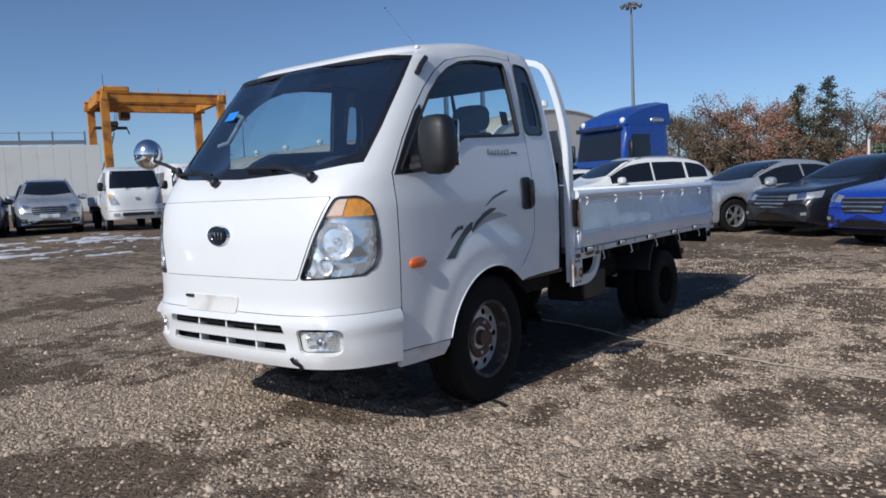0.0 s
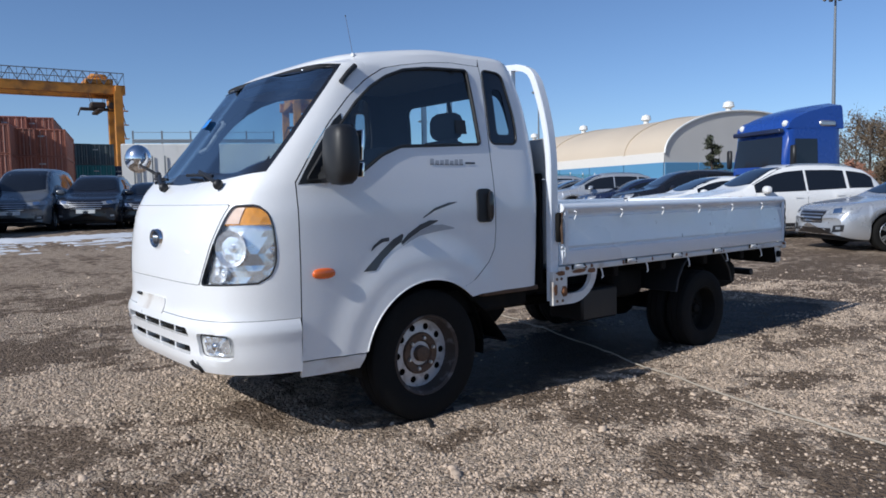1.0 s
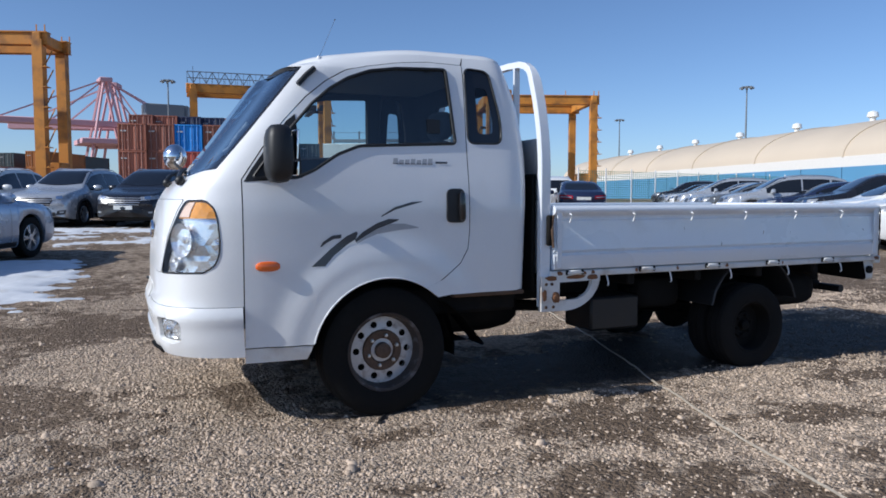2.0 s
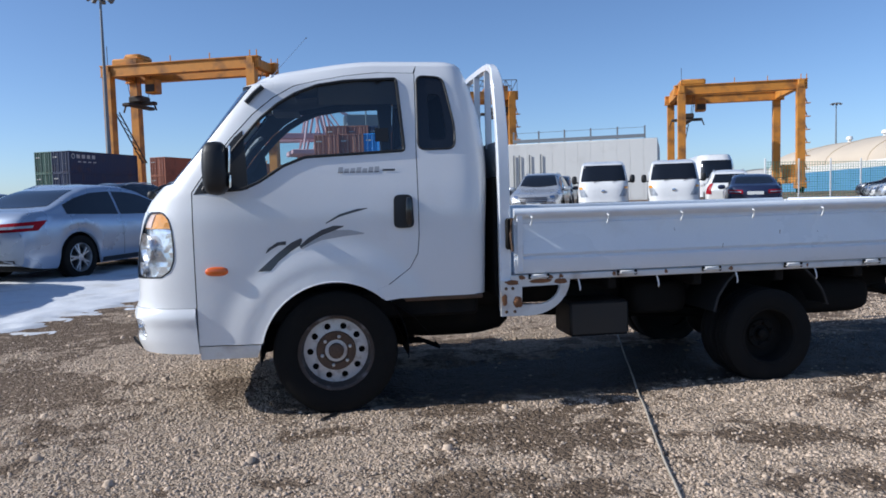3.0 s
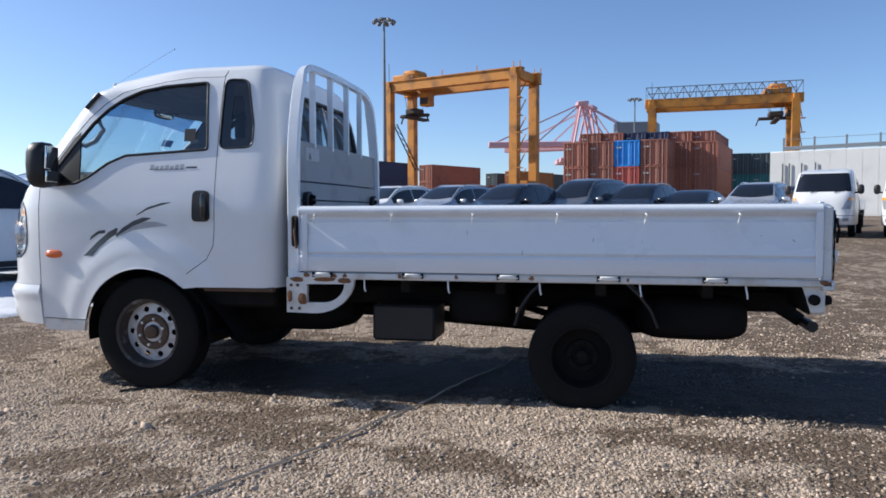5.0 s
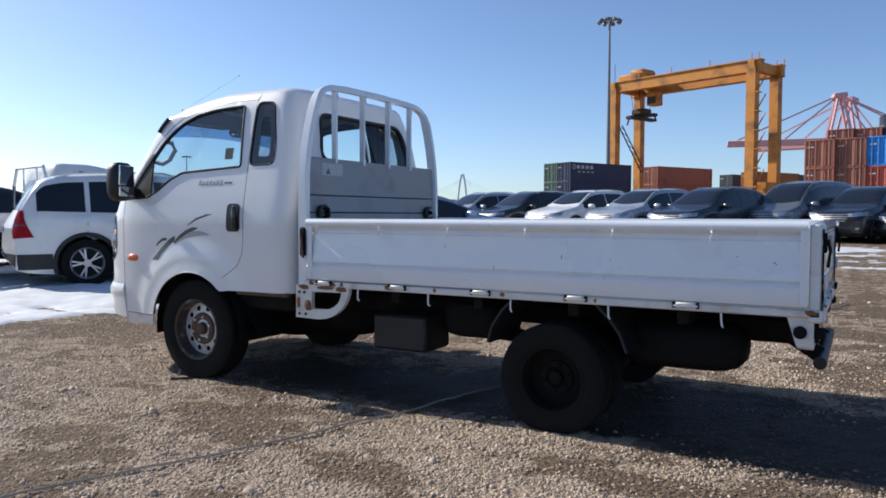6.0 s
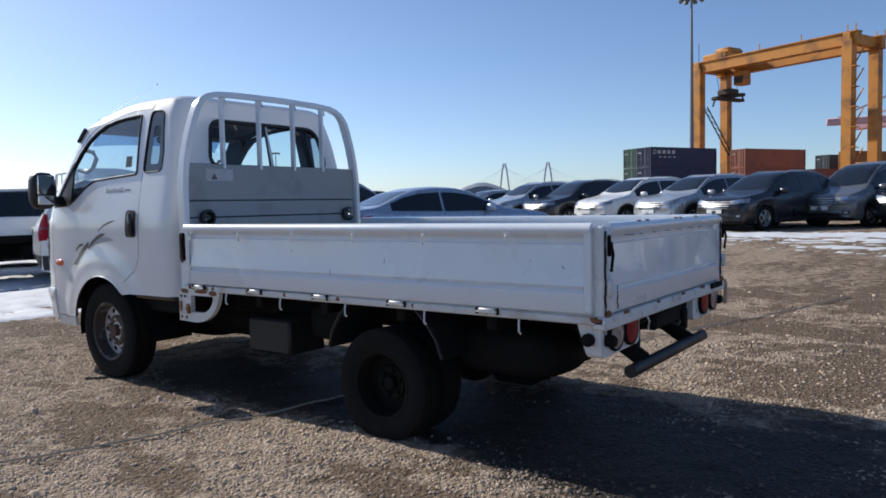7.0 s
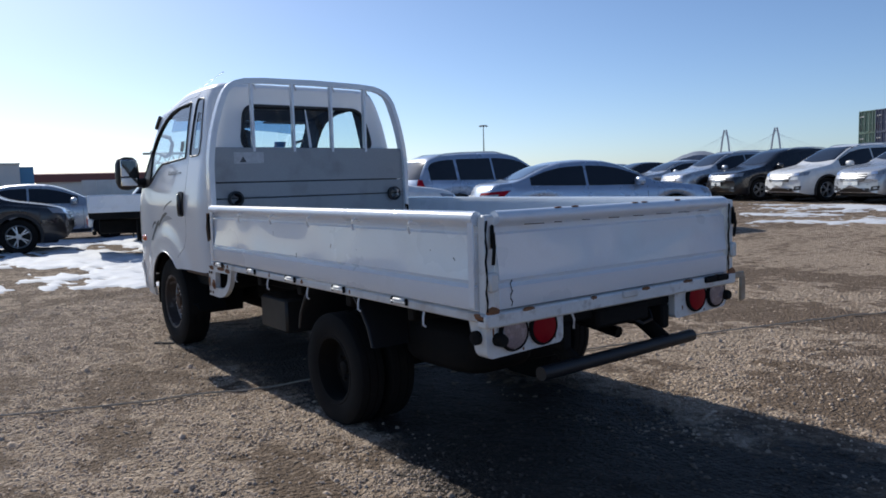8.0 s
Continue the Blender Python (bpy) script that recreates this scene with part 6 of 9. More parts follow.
# length, width, tyre radius; then distances from the nose: cowl, front of the roof, back of the roof, foot of the rear glass; nose height
# and the side view as (distance from the nose, height): the middle line over bonnet, roof and tail, and the shoulder line
KINDS = {
    "sedan": (4.50, 1.82, 0.338, 1.22, 2.10, 3.25, 4.02, 0.765,
              [(0, 0.62), (0.03, 0.75), (0.12, 0.83), (0.35, 0.89), (0.95, 0.965), (1.20, 1.0), (1.60, 1.215), (1.95, 1.37), (2.25, 1.44), (2.65, 1.465), (3.1, 1.44), (3.45, 1.35), (3.85, 1.17), (4.05, 1.09), (4.35, 1.07), (4.44, 1.03), (4.50, 0.84)],
              [(0, 0.60), (0.12, 0.78), (0.35, 0.83), (1.0, 0.89), (1.3, 0.91), (2.5, 0.935), (3.7, 0.985), (4.25, 1.0), (4.44, 0.95), (4.50, 0.78)]),
    "hatch": (4.20, 1.78, 0.320, 1.12, 1.98, 3.30, 3.98, 0.775,
              [(0, 0.62), (0.03, 0.76), (0.12, 0.84), (0.35, 0.90), (0.9, 0.98), (1.10, 1.01), (1.5, 1.22), (1.85, 1.39), (2.15, 1.455), (2.5, 1.475), (3.0, 1.45), (3.4, 1.38), (3.8, 1.19), (4.02, 1.03), (4.13, 0.96), (4.20, 0.82)],
              [(0, 0.60), (0.12, 0.79), (0.35, 0.84), (1.0, 0.90), (2.4, 0.95), (3.5, 1.0), (3.95, 1.0), (4.12, 0.93), (4.20, 0.78)]),
    "suv": (4.50, 1.86, 0.355, 1.12, 1.92, 3.85, 4.34, 0.86,
            [(0, 0.68), (0.03, 0.83), (0.12, 0.92), (0.35, 0.99), (0.9, 1.08), (1.10, 1.13), (1.45, 1.36), (1.8, 1.57), (2.1, 1.655), (2.5, 1.695), (3.2, 1.69), (3.7, 1.64), (4.0, 1.57), (4.2, 1.37), (4.36, 1.15), (4.44, 1.05), (4.50, 0.88)],
            [(0, 0.66), (0.12, 0.86), (0.35, 0.92), (1.0, 1.0), (2.4, 1.05), (3.6, 1.11), (4.2, 1.12), (4.42, 1.03), (4.50, 0.82)]),
    "wagon": (4.45, 1.84, 0.355, 1.10, 1.85, 4.0, 4.30, 0.86,
              [(0, 0.68), (0.03, 0.84), (0.12, 0.93), (0.35, 1.0), (0.9, 1.08), (1.08, 1.13), (1.4, 1.38), (1.72, 1.58), (2.0, 1.66), (2.4, 1.695), (3.3, 1.69), (3.8, 1.665), (4.08, 1.60), (4.24, 1.36), (4.34, 1.14), (4.40, 1.05), (4.45, 0.88)],
              [(0, 0.66), (0.12, 0.86), (0.35, 0.93), (1.0, 1.0), (2.4, 1.04), (3.6, 1.08), (4.2, 1.10), (4.38, 1.02), (4.45, 0.82)]),
    "minivan": (5.00, 1.92, 0.345, 0.82, 1.85, 4.5, 4.85, 0.86,
                [(0, 0.70), (0.03, 0.84), (0.12, 0.94), (0.55, 1.06), (0.82, 1.14), (1.25, 1.46), (1.6, 1.70), (1.95, 1.83), (2.4, 1.90), (3.4, 1.92), (4.2, 1.89), (4.6, 1.82), (4.78, 1.54), (4.9, 1.18), (4.95, 1.06), (5.0, 0.88)],
                [(0, 0.66), (0.12, 0.86), (0.55, 0.98), (1.2, 1.05), (2.8, 1.10), (4.4, 1.13), (4.8, 1.12), (4.92, 1.02), (5.0, 0.82)]),
}


WG = KINDS["wagon"]
KINDS["wagon"] = (*WG[:2], 0.368, *WG[3:7], WG[7] * 1.03, [(x, z * 1.045) for x, z in WG[8]], [(x, z * 1.04) for x, z in WG[9]])


def patch4(wrap, a, b, c, d, off, nu=8, nv=5, mirror=False):
    """A pane between four chart points (bottom front, bottom back, top back, top front), with thickness."""
    rows = []
    for j in range(nv + 1):
        v = j / nv
        row = []
        for i in range(nu + 1):
            u = i / nu
            s_ = (1 - v) * ((1 - u) * a[0] + u * b[0]) + v * ((1 - u) * d[0] + u * c[0])
            z = (1 - v) * ((1 - u) * a[1] + u * b[1]) + v * ((1 - u) * d[1] + u * c[1])
            p = wrap.pt(s_, z) + wrap.normal(s_, z) * off
            row.append((p.x, -p.y if mirror else p.y, p.z))
        rows.append(row)
    return Geo().grid(rows)


CAR_MESH = {}


class Body:
    """The painted shell of a car, nose to -x, on which panes and lamps can be laid."""

    def __init__(self, kind):
        self.kind = kind
        self.L, self.W, self.tr, self.cowl, self.rf, self.rr, self.rb, self.nose, top, belt = KINDS[kind]
        self.top, self.belt = table(top, 0.05), table(belt, 0.07)
        self.axles = (0.86, self.L - 0.94)
        R = self.tr + 0.05
        xs = [0, 0.012, 0.04, 0.09, 0.16, 0.25, 0.34] + list(np.arange(0.42, self.L - 0.40, 0.085)) + [self.L - d for d in (0.36, 0.26, 0.17, 0.10, 0.05, 0.018, 0)]
        for ax in self.axles:
            xs = [x for x in xs if abs(x - ax) > R + 0.02] + [ax - R * math.cos(math.pi * k / 18) for k in range(19)]
        self.rows = [self.section(x) for x in sorted(xs)]
        g = Geo().grid(self.rows)
        n = len(self.rows[0])
        for r, s in ((self.rows[0], -1), (self.rows[-1], 1)):
            c = (r[n // 2][0] + 0.03 * s, 0, 0.52)
            g.add(list(r) + [c], [(i, i + 1, n) for i in range(n - 1)] + [(n - 1, 0, n)])
        self.geo = g
        self.tree = BVHTree.FromPolygons([Vector(p) for p in g.v], g.f)

    def half(self, x):
        e = abs(2 * x / self.L - 1)
        return self.W / 2 * (1 - 0.07 * e ** 5 - 0.09 * e ** 18)

    def section(self, x):
        e, w = abs(2 * x / self.L - 1), self.half(x)
        zs, zr = self.belt(x), self.top(x)
        zl = 0.21 + 0.09 * e ** 10
        R = self.tr + 0.05
        for ax in self.axles:
            d = R * R - (x - ax) ** 2
            if d > 0:
                zl = max(zl, min(zs - 0.10, self.tr + math.sqrt(d)))
        d, c = zs - zl, max(0.01, zr - zs)
        we = w * (0.88 - 0.19 * min(1, c / 0.55))
        half = [(0.935 * w, zl), (0.972 * w, zl + 0.07 * d), (0.995 * w, zl + 0.30 * d), (w, zl + 0.58 * d), (0.993 * w, zl + 0.76 * d), (0.978 * w, zl + 0.90 * d), (0.945 * w, zs)]
        w0 = 0.925 * w
        for f in (0.12, 0.36, 0.60, 0.80):
            half.append((w0 + (we - w0) * (f / 0.84) ** 1.15, zs + c * f))
        half += [(we * 0.955, zs + c * 0.895), (we * 0.86, zs + c * 0.945), (we * 0.62, zs + c * 0.98), (we * 0.32, zs + c * 0.995), (0.0, zr)]
        out = []
        for y, z in half:
            bow = 0.17 * (1 - (y / w) ** 2) * max(0, (e - 0.72) / 0.28) ** 2
            out.append((x - self.L / 2 + math.copysign(bow, x - self.L / 2), y, z))
        return [(p[0], -p[1], p[2]) for p in out] + out[::-1][1:]

    def lay(self, rows, way, off=0.005):
        """Points moved along way onto the shell, and a little off it."""
        d = Vector(way).normalized()
        done = []
        for r in rows:
            line = []
            for p in r:
                hit, nn, *_ = self.tree.ray_cast(Vector(p) - d * 4, d)
                if hit is None:
                    hit, nn, *_ = self.tree.find_nearest(Vector(p))
                nn = nn if nn.dot(d) < 0 else -nn
                line.append(tuple(hit + nn * off))
            done.append(line)
        return Geo().grid(done)

    def quad(self, side, a, b, c, d, nu=8, nv=4, off=0.005, bend=0.0):
        """A panel between four corners seen from the front, back or a side; (y, z) or (x, z) pairs."""
        rows = []
        for j in range(nv + 1):
            v = j / nv
            row = []
            for i in range(nu + 1):
                u = i / nu
                p = [(1 - v) * ((1 - u) * a[k] + u * b[k]) + v * ((1 - u) * d[k] + u * c[k]) for k in (0, 1)]
                p[1] += bend * 4 * u * (1 - u)
                row.append((0, p[0], p[1]) if side in "fb" else (p[0], 0, p[1]))
            rows.append(row)
        return self.lay(rows, {"f": (1, 0, 0), "b": (-1, 0, 0), "l": (0, 1, 0), "r": (0, -1, 0)}[side], off)

    def arc(self, end, a, b, c, d, nu=10, nv=4, off=0.006):
        """A panel wrapped round the nose or the tail, between corners given as (degrees from the middle, height)."""
        cx = end * (self.L / 2 - 0.8)
        done = []
        for j in range(nv + 1):
            v = j / nv
            row = []
            for i in range(nu + 1):
                u = i / nu
                q, z = [(1 - v) * ((1 - u) * a[k] + u * b[k]) + v * ((1 - u) * d[k] + u * c[k]) for k in (0, 1)]
                way = Vector((-end * math.cos(radians(q)), -math.sin(radians(q)), 0))
                at = Vector((cx, 0, z))
                hit, nn, *_ = self.tree.ray_cast(at - way * 3, way)
                if hit is None:
                    hit, nn, *_ = self.tree.find_nearest(at - way)
                row.append(tuple(hit + (nn if nn.dot(way) < 0 else -nn) * off))
            done.append(row)
        return Geo().grid(done)


def car_meshes(kind, colour):
    B = Body(kind)
    L, W, tr, nose = B.L, B.W, B.tr, B.nose
    h, X0 = W / 2, -L / 2
    tall = kind in ("suv", "wagon")
    parts = []
    glass = lambda name, g: parts.append((name, mesh_of(name, g, DARK_GLASS)))
    # windscreen and rear glass, laid from above
    def over(x0, x1, turn, k0, k1):
        rows = []
        for j in range(9):
            v = j / 8
            x = x0 + (x1 - x0) * v
            w = (k0 + (k1 - k0) * v) * h
            rows.append([(X0 + x + turn * 0.14 * (2 * i / 14 - 1) ** 2, w * (2 * i / 14 - 1), 0) for i in range(15)])
        return B.lay(rows, (0, 0, -1), 0.006)
    glass("windscreen", over(B.cowl + 0.05, B.rf + 0.02, 1, 0.80, 0.63))
    if kind in ("sedan", "hatch"):
        glass("rear_window", over(B.rr + 0.12, B.rb - 0.03, -0.6, 0.58, 0.68))
    else:
        zt, zb_ = B.top(B.rr) - 0.10, B.belt(L - 0.3) + 0.05
        glass("rear_window", B.quad("b", (-0.72 * h, zb_), (0.72 * h, zb_), (0.58 * h, zt), (-0.58 * h, zt), 12, 6))
    # side glass between shoulder and roof edge
    lo = lambda x: B.belt(x) + 0.025
    hi = lambda x: B.belt(x) + 0.80 * (B.top(x) - B.belt(x)) - 0.02
    xs = [x for x in np.linspace(0.6, L - 0.1, 240) if hi(x) - lo(x) > 0.10]
    xa, xb = xs[0] + 0.16, xs[-1] - (0.10 if kind in ("sedan", "hatch") else 0.14)
    mid = B.cowl + (1.42 if kind != "minivan" else 1.75)
    cuts = [(xa, mid - 0.025), (mid + 0.025, mid + 0.92 if tall or kind == "minivan" else xb)]
    if tall or kind == "minivan":
        cuts.append((mid + 0.99, xb))
    for a, b in cuts:
        for sd, sy in (("l", -1), ("r", 1)):
            rows = [[(X0 + x, 0, lo(x) + (hi(x) - lo(x)) * v) for x in np.linspace(a, b, 12)] for v in np.linspace(0, 1, 5)]
            glass("side_window", B.lay(rows, (0, -sy, 0)))
    # lamps, grille and openings of the front
    add = lambda name, g, m_: parts.append((name, mesh_of(name, g, m_)))
    for sy in (-1, 1):
        i_ = (25 if not tall else 28) * sy
        add("headlamp", B.arc(-1, (i_, nose - 0.10), (56 * sy, nose - 0.05), (60 * sy, nose + 0.065), (i_, nose), 14, 4, 0.008), LAMP_GLASS)
        add("lamp_bowl", B.arc(-1, (34 * sy, nose - 0.07), (43 * sy, nose - 0.055), (43 * sy, nose + 0.03), (34 * sy, nose + 0.01), 5, 3, 0.014), CHROME)
        add("fog_lamp", B.arc(-1, (33 * sy, 0.35), (45 * sy, 0.38), (46 * sy, 0.50), (35 * sy, 0.48), 6, 3, 0.006), GRILLE_MAT)
        add("fog_glass", B.arc(-1, (38 * sy, 0.41), (43 * sy, 0.415), (43 * sy, 0.465), (38 * sy, 0.46), 4, 3, 0.014), LAMP_GLASS)
    gw = (0.56 if tall else 0.46) * h
    add("grille", B.quad("f", (-gw * 0.8, nose - 0.24), (gw * 0.8, nose - 0.24), (gw, nose - 0.015), (-gw, nose - 0.015), 14, 6, 0.008), GRILLE_MAT)
    for k in range(4):
        z, q = nose - 0.215 + 0.058 * k, gw * (0.80 + 0.05 * k)
        add("grille_bar", B.quad("f", (-q, z), (q, z), (q, z + 0.016), (-q, z + 0.016), 14, 1, 0.016), ALU)
    add("intake", B.quad("f", (-0.64 * h, 0.27), (0.64 * h, 0.27), (0.58 * h, 0.43), (-0.58 * h, 0.43), 14, 3, 0.006), GRILLE_MAT)
    # back: lamps, bumper foot
    dk = B.belt(L - 0.15)
    for sy in (-1, 1):
        if kind in ("sedan", "hatch"):
            add("tail_lamp", B.arc(1, (23 * sy, dk - 0.19), (54 * sy, dk - 0.17), (62 * sy, dk - 0.03), (24 * sy, dk - 0.07), 16, 4, 0.008), RED_LENS)
            add("clear_band", B.arc(1, (26 * sy, dk - 0.145), (50 * sy, dk - 0.13), (51 * sy, dk - 0.095), (26 * sy, dk - 0.115), 12, 1, 0.014), LAMP_GLASS)
        else:
            add("tail_lamp", B.arc(1, (39 * sy, dk - 0.33), (57 * sy, dk - 0.31), (47 * sy, dk + 0.08), (40.5 * sy, dk + 0.10), 10, 8, 0.010), RED_LENS)
            add("lamp_rib", B.arc(1, (40 * sy, dk - 0.15), (52 * sy, dk - 0.14), (51 * sy, dk - 0.115), (40 * sy, dk - 0.125), 8, 1, 0.016), RED_DEEP)
    add("rear_diffuser", B.quad("b", (-0.72 * h, 0.25), (0.72 * h, 0.25), (0.68 * h, 0.38), (-0.68 * h, 0.38), 12, 3, 0.006), GRILLE_MAT)
    # flanks: door seams, foot trim
    for sd in "lr":
        for sx in (mid, B.cowl + 0.22, (mid + 0.97 if tall or kind == "minivan" else mid + 0.98)):
            zt = lo(sx) - 0.03
            add("door_seam", B.quad(sd, (X0 + sx - 0.004, 0.32), (X0 + sx + 0.004, 0.32), (X0 + sx + 0.004, zt), (X0 + sx - 0.004, zt), 1, 6, 0.003), GRILLE_MAT)
        x0, x1 = B.axles[0] + tr + 0.10, B.axles[1] - tr - 0.10
        add("lower_trim", B.quad(sd, (X0 + x0, 0.225), (X0 + x1, 0.225), (X0 + x1, 0.30 if not tall else 0.36), (X0 + x0, 0.30 if not tall else 0.36), 8, 2, 0.006), CLADDING if tall else GRILLE_MAT)
        for sx in (mid - 0.22, mid + 0.74):
            add("door_handle", B.quad(sd, (X0 + sx - 0.09, B.belt(sx) - 0.13), (X0 + sx + 0.09, B.belt(sx) - 0.125), (X0 + sx + 0.09, B.belt(sx) - 0.10), (X0 + sx - 0.09, B.belt(sx) - 0.10), 5, 2, 0.022), colour)
    if tall:
        for sy in (-1, 1):
            for ax in B.axles:
                rows = []
                for R, dy in ((tr + 0.045, -0.05), (tr + 0.045, 0.010), (tr + 0.060, 0.016), (tr + 0.095, 0.014), (tr + 0.105, 0.004), (tr + 0.105, -0.03)):
                    ring = [(ax + R * math.cos(math.pi * k / 20), tr + R * math.sin(math.pi * k / 20)) for k in range(-2, 23)]
                    rows.append([(X0 + x, sy * (B.half(min(L, max(0, x))) + dy), z) for x, z in ring])
                add("wheel_arch", Geo().grid(rows), CLADDING)
        add("bumper_cladding", B.arc(1, (-70, 0.30), (70, 0.30), (70, 0.53), (-70, 0.53), 28, 3, 0.010), CLADDING)
        for sy in (-1, 1):
            line = []
            for x in np.linspace(B.rf + 0.25, B.rr - 0.1, 9):
                hit, *_ = B.tree.ray_cast(Vector((X0 + x, sy * 0.60 * h, 4)), Vector((0, 0, -1)))
                line.append((hit.x, hit.y, hit.z + (0.035 if 0 < len(line) < 8 else 0.0)))
            add("roof_rail", Geo().tube(line, 0.016, 6), ALU)
    tyre = tyre_geo(tr, 0.21, tr * 0.66)
    rim = Geo().lathe([(tr * 0.68, 0.085), (tr * 0.64, 0.095), (tr * 0.60, 0.06), (tr * 0.58, -0.03)], 28)
    for i in range(5):
        a = 2 * math.pi * i / 5
        for da in (-0.16, 0.16):
            rim.tube([(0.05 * math.cos(a), 0.05 * math.sin(a), 0.07), (tr * 0.60 * math.cos(a + da), tr * 0.60 * math.sin(a + da), 0.06)], 0.018, 4)
    rim.lathe([(0.06, 0.05), (0.055, 0.085), (0.0, 0.088)], 14)
    return {"shape": B, "body": mesh_of("body", B.geo, colour, 40), "parts": parts,
            "underbody": mesh_of("underbody", Geo().box(X0 + 0.15, -X0 - 0.15, -h + 0.20, h - 0.20, 0.19, 0.66, 0.03), UNDER),
            "tyre": mesh_of("tyre", tyre, RUBBER), "rim": mesh_of("rim", rim, ALLOY), "back": mesh_of("brake", Geo().lathe([(tr * 0.66, -0.02), (0.0, -0.02)], 20), UNDER),
            "plate": mesh_of("plate", Geo().box(0, 0.012, -0.26, 0.26, -0.055, 0.055, 0.004), PLATE),
            "mirror": mesh_of("mirror", Geo().ball((0, 0, 0), (0.085, 0.14, 0.09), 12, power=0.75), colour)}


def car(kind, colour_name, colour, x, y, heading, label, group="parked cars", plate=True):
    """x, y: the middle on the ground; heading: degrees of its nose, anticlockwise from +x."""
    key = (kind, colour_name)
    if key not in CAR_MESH:
        CAR_MESH[key] = car_meshes(kind, colour)
    M = CAR_MESH[key]
    B = M["shape"]
    L, W, tr = B.L, B.W, B.tr
    slope = math.degrees(math.atan((rise(x, y + 1) - rise(x, y - 1)) / 2))
    c = thing("parked_suv" if kind in ("suv", "wagon") else "parked_" + kind, label, "van" if kind == "minivan" else "car", group, pose(x, y, rise(x, y), slope, 0, 0) @ pose(0, 0, 0, 0, 0, heading + 180))

    def put(name, me, p, m=None):
        o = part(name, me, None, p)
        if m is not None:
            o.matrix_basis = m
        return o

    body = put("body", M["body"], c)
    put("underbody", M["underbody"], c)
    for n_, me in M["parts"]:
        put(n_, me, body)
    for ax in B.axles:
        for sy in (-1, 1):
            t = put("wheel", M["tyre"], c, Matrix.Translation((ax - L / 2, sy * (W / 2 - 0.125), tr)) @ rot_to("y" if sy > 0 else "-y"))
            put("rim", M["rim"], t)
            put("brake", M["back"], t)
    for sy in (-1, 1):
        put("mirror", M["mirror"], body, Matrix.Translation((B.cowl + 0.42 - L / 2, sy * (W / 2 + 0.06), B.belt(B.cowl + 0.4) + 0.09)))
    put("plate", M["plate"], body, Matrix.Translation((L / 2 + 0.165, 0, 0.80 if kind in ("sedan", "hatch") else 0.92)))
    if plate:
        put("plate", M["plate"], body, Matrix.Translation((-L / 2 - 0.185, 0, B.nose - 0.29)))
    return c


def front_at(fx, fy, heading, kind):
    L = KINDS[kind][0] / 2
    return fx - L * math.cos(radians(heading)), fy - L * math.sin(radians(heading))


# row beside the rear of the truck: noses to -x, +y
H1 = 144.0
row1 = [
    ("hatch", "blue", P_BLUE, 8.9, -0.75, "bright blue hatchback parked on gravel beside a black sedan"),
    ("sedan", "black", P_BLACK, 11.05, 1.0, "black sedan with chrome grille bars beside a blue hatchback"),
    ("sedan", "silver", P_SILVER, 11.9, 3.2, "silver sedan parked on gravel between other cars"),
    ("suv", "white", P_WHITE, 13.0, 6.8, "white estate car with roof rails parked on gravel"),
    ("sedan", "white", P_WHITE, 14.97, 9.64, "white sedan parked in a row on gravel"),
    ("suv", "black", P_BLACK, 18.0, 12.5, "black sport utility car parked farther along a row"),
    ("sedan", "navy", P_NAVY, 18.9, 14.8, "navy sedan parked farther along a row"),
    ("suv", "silver", P_SILVER, 19.6, 17.2, "silver sport utility car parked farther along a row"),
    ("sedan", "grey", P_GREY, 20.6, 19.5, "grey sedan parked farther along a row"),
    ("sedan", "silver", P_SILVER, 21.9, 21.5, "silver sedan parked far along a row"),
    ("suv", "silver", P_SILVER, 23.2, 23.6, "silver sport utility car parked far along a row"),
    ("sedan", "white", P_WHITE, 24.9, 26.0, "white sedan parked far along a row"),
    ("sedan", "silver", P_SILVER, 26.6, 28.4, "silver sedan parked far along a row"),
    ("hatch", "black", P_BLACK, 28.7, 31.2, "black hatchback parked far along a row"),
    ("suv", "black", P_BLACK, 30.86, 34.37, "black sport utility car parked far along a row"),
]
for kind, cn, col, fx_, fy_, lab in row1:
    car(kind, cn, col, *front_at(fx_, fy_, H1, kind), H1, lab, "cars in the near row", plate=False)
for i, (kind, cn, col, fx_, fy_) in enumerate((("sedan", "black", P_BLACK, 16.4, -2.0), ("suv", "black", P_BLACK, 18.2, 0.4), ("sedan", "silver", P_SILVER, 20.0, 2.6), ("sedan", "black", P_BLACK, 14.6, -4.6))):
    car(kind, cn, col, *front_at(fx_, fy_, H1, kind), H1, ("black " if cn == "black" else "silver ") + ("sport utility car" if kind == "suv" else "sedan") + " parked behind the near row", "cars behind the near row")

# row across the yard: noses to -y, -x
H2 = 246.0
row2 = [("sedan", "silver", P_SILVER, -20.3, 24.0), ("hatch", "white", P_WHITE, -17.9, 23.2), ("sedan", "black", P_BLACK, -15.6, 22.7), ("sedan", "silver", P_SILVER, -13.1, 22.0), ("suv", "silver", P_SILVER, -10.4, 21.2),
        ("suv", "black", P_BLACK, -8.1, 20.7), ("suv", "white", P_WHITE, -5.65, 20.1), ("suv", "silver", P_SILVER, -3.25, 19.5), ("suv", "black", P_BLACK, -1.0, 18.7), ("minivan", "grey", P_GREY, 1.35, 20.8), ("suv", "black", P_BLACK, 3.3, 20.7),
        ("sedan", "black", P_BLACK, 5.0, 20.6), ("suv", "silver", P_SILVER, 7.1, 20.3)]
words = {"sedan": "sedan", "suv": "sport utility car", "hatch": "hatchback", "minivan": "minivan"}
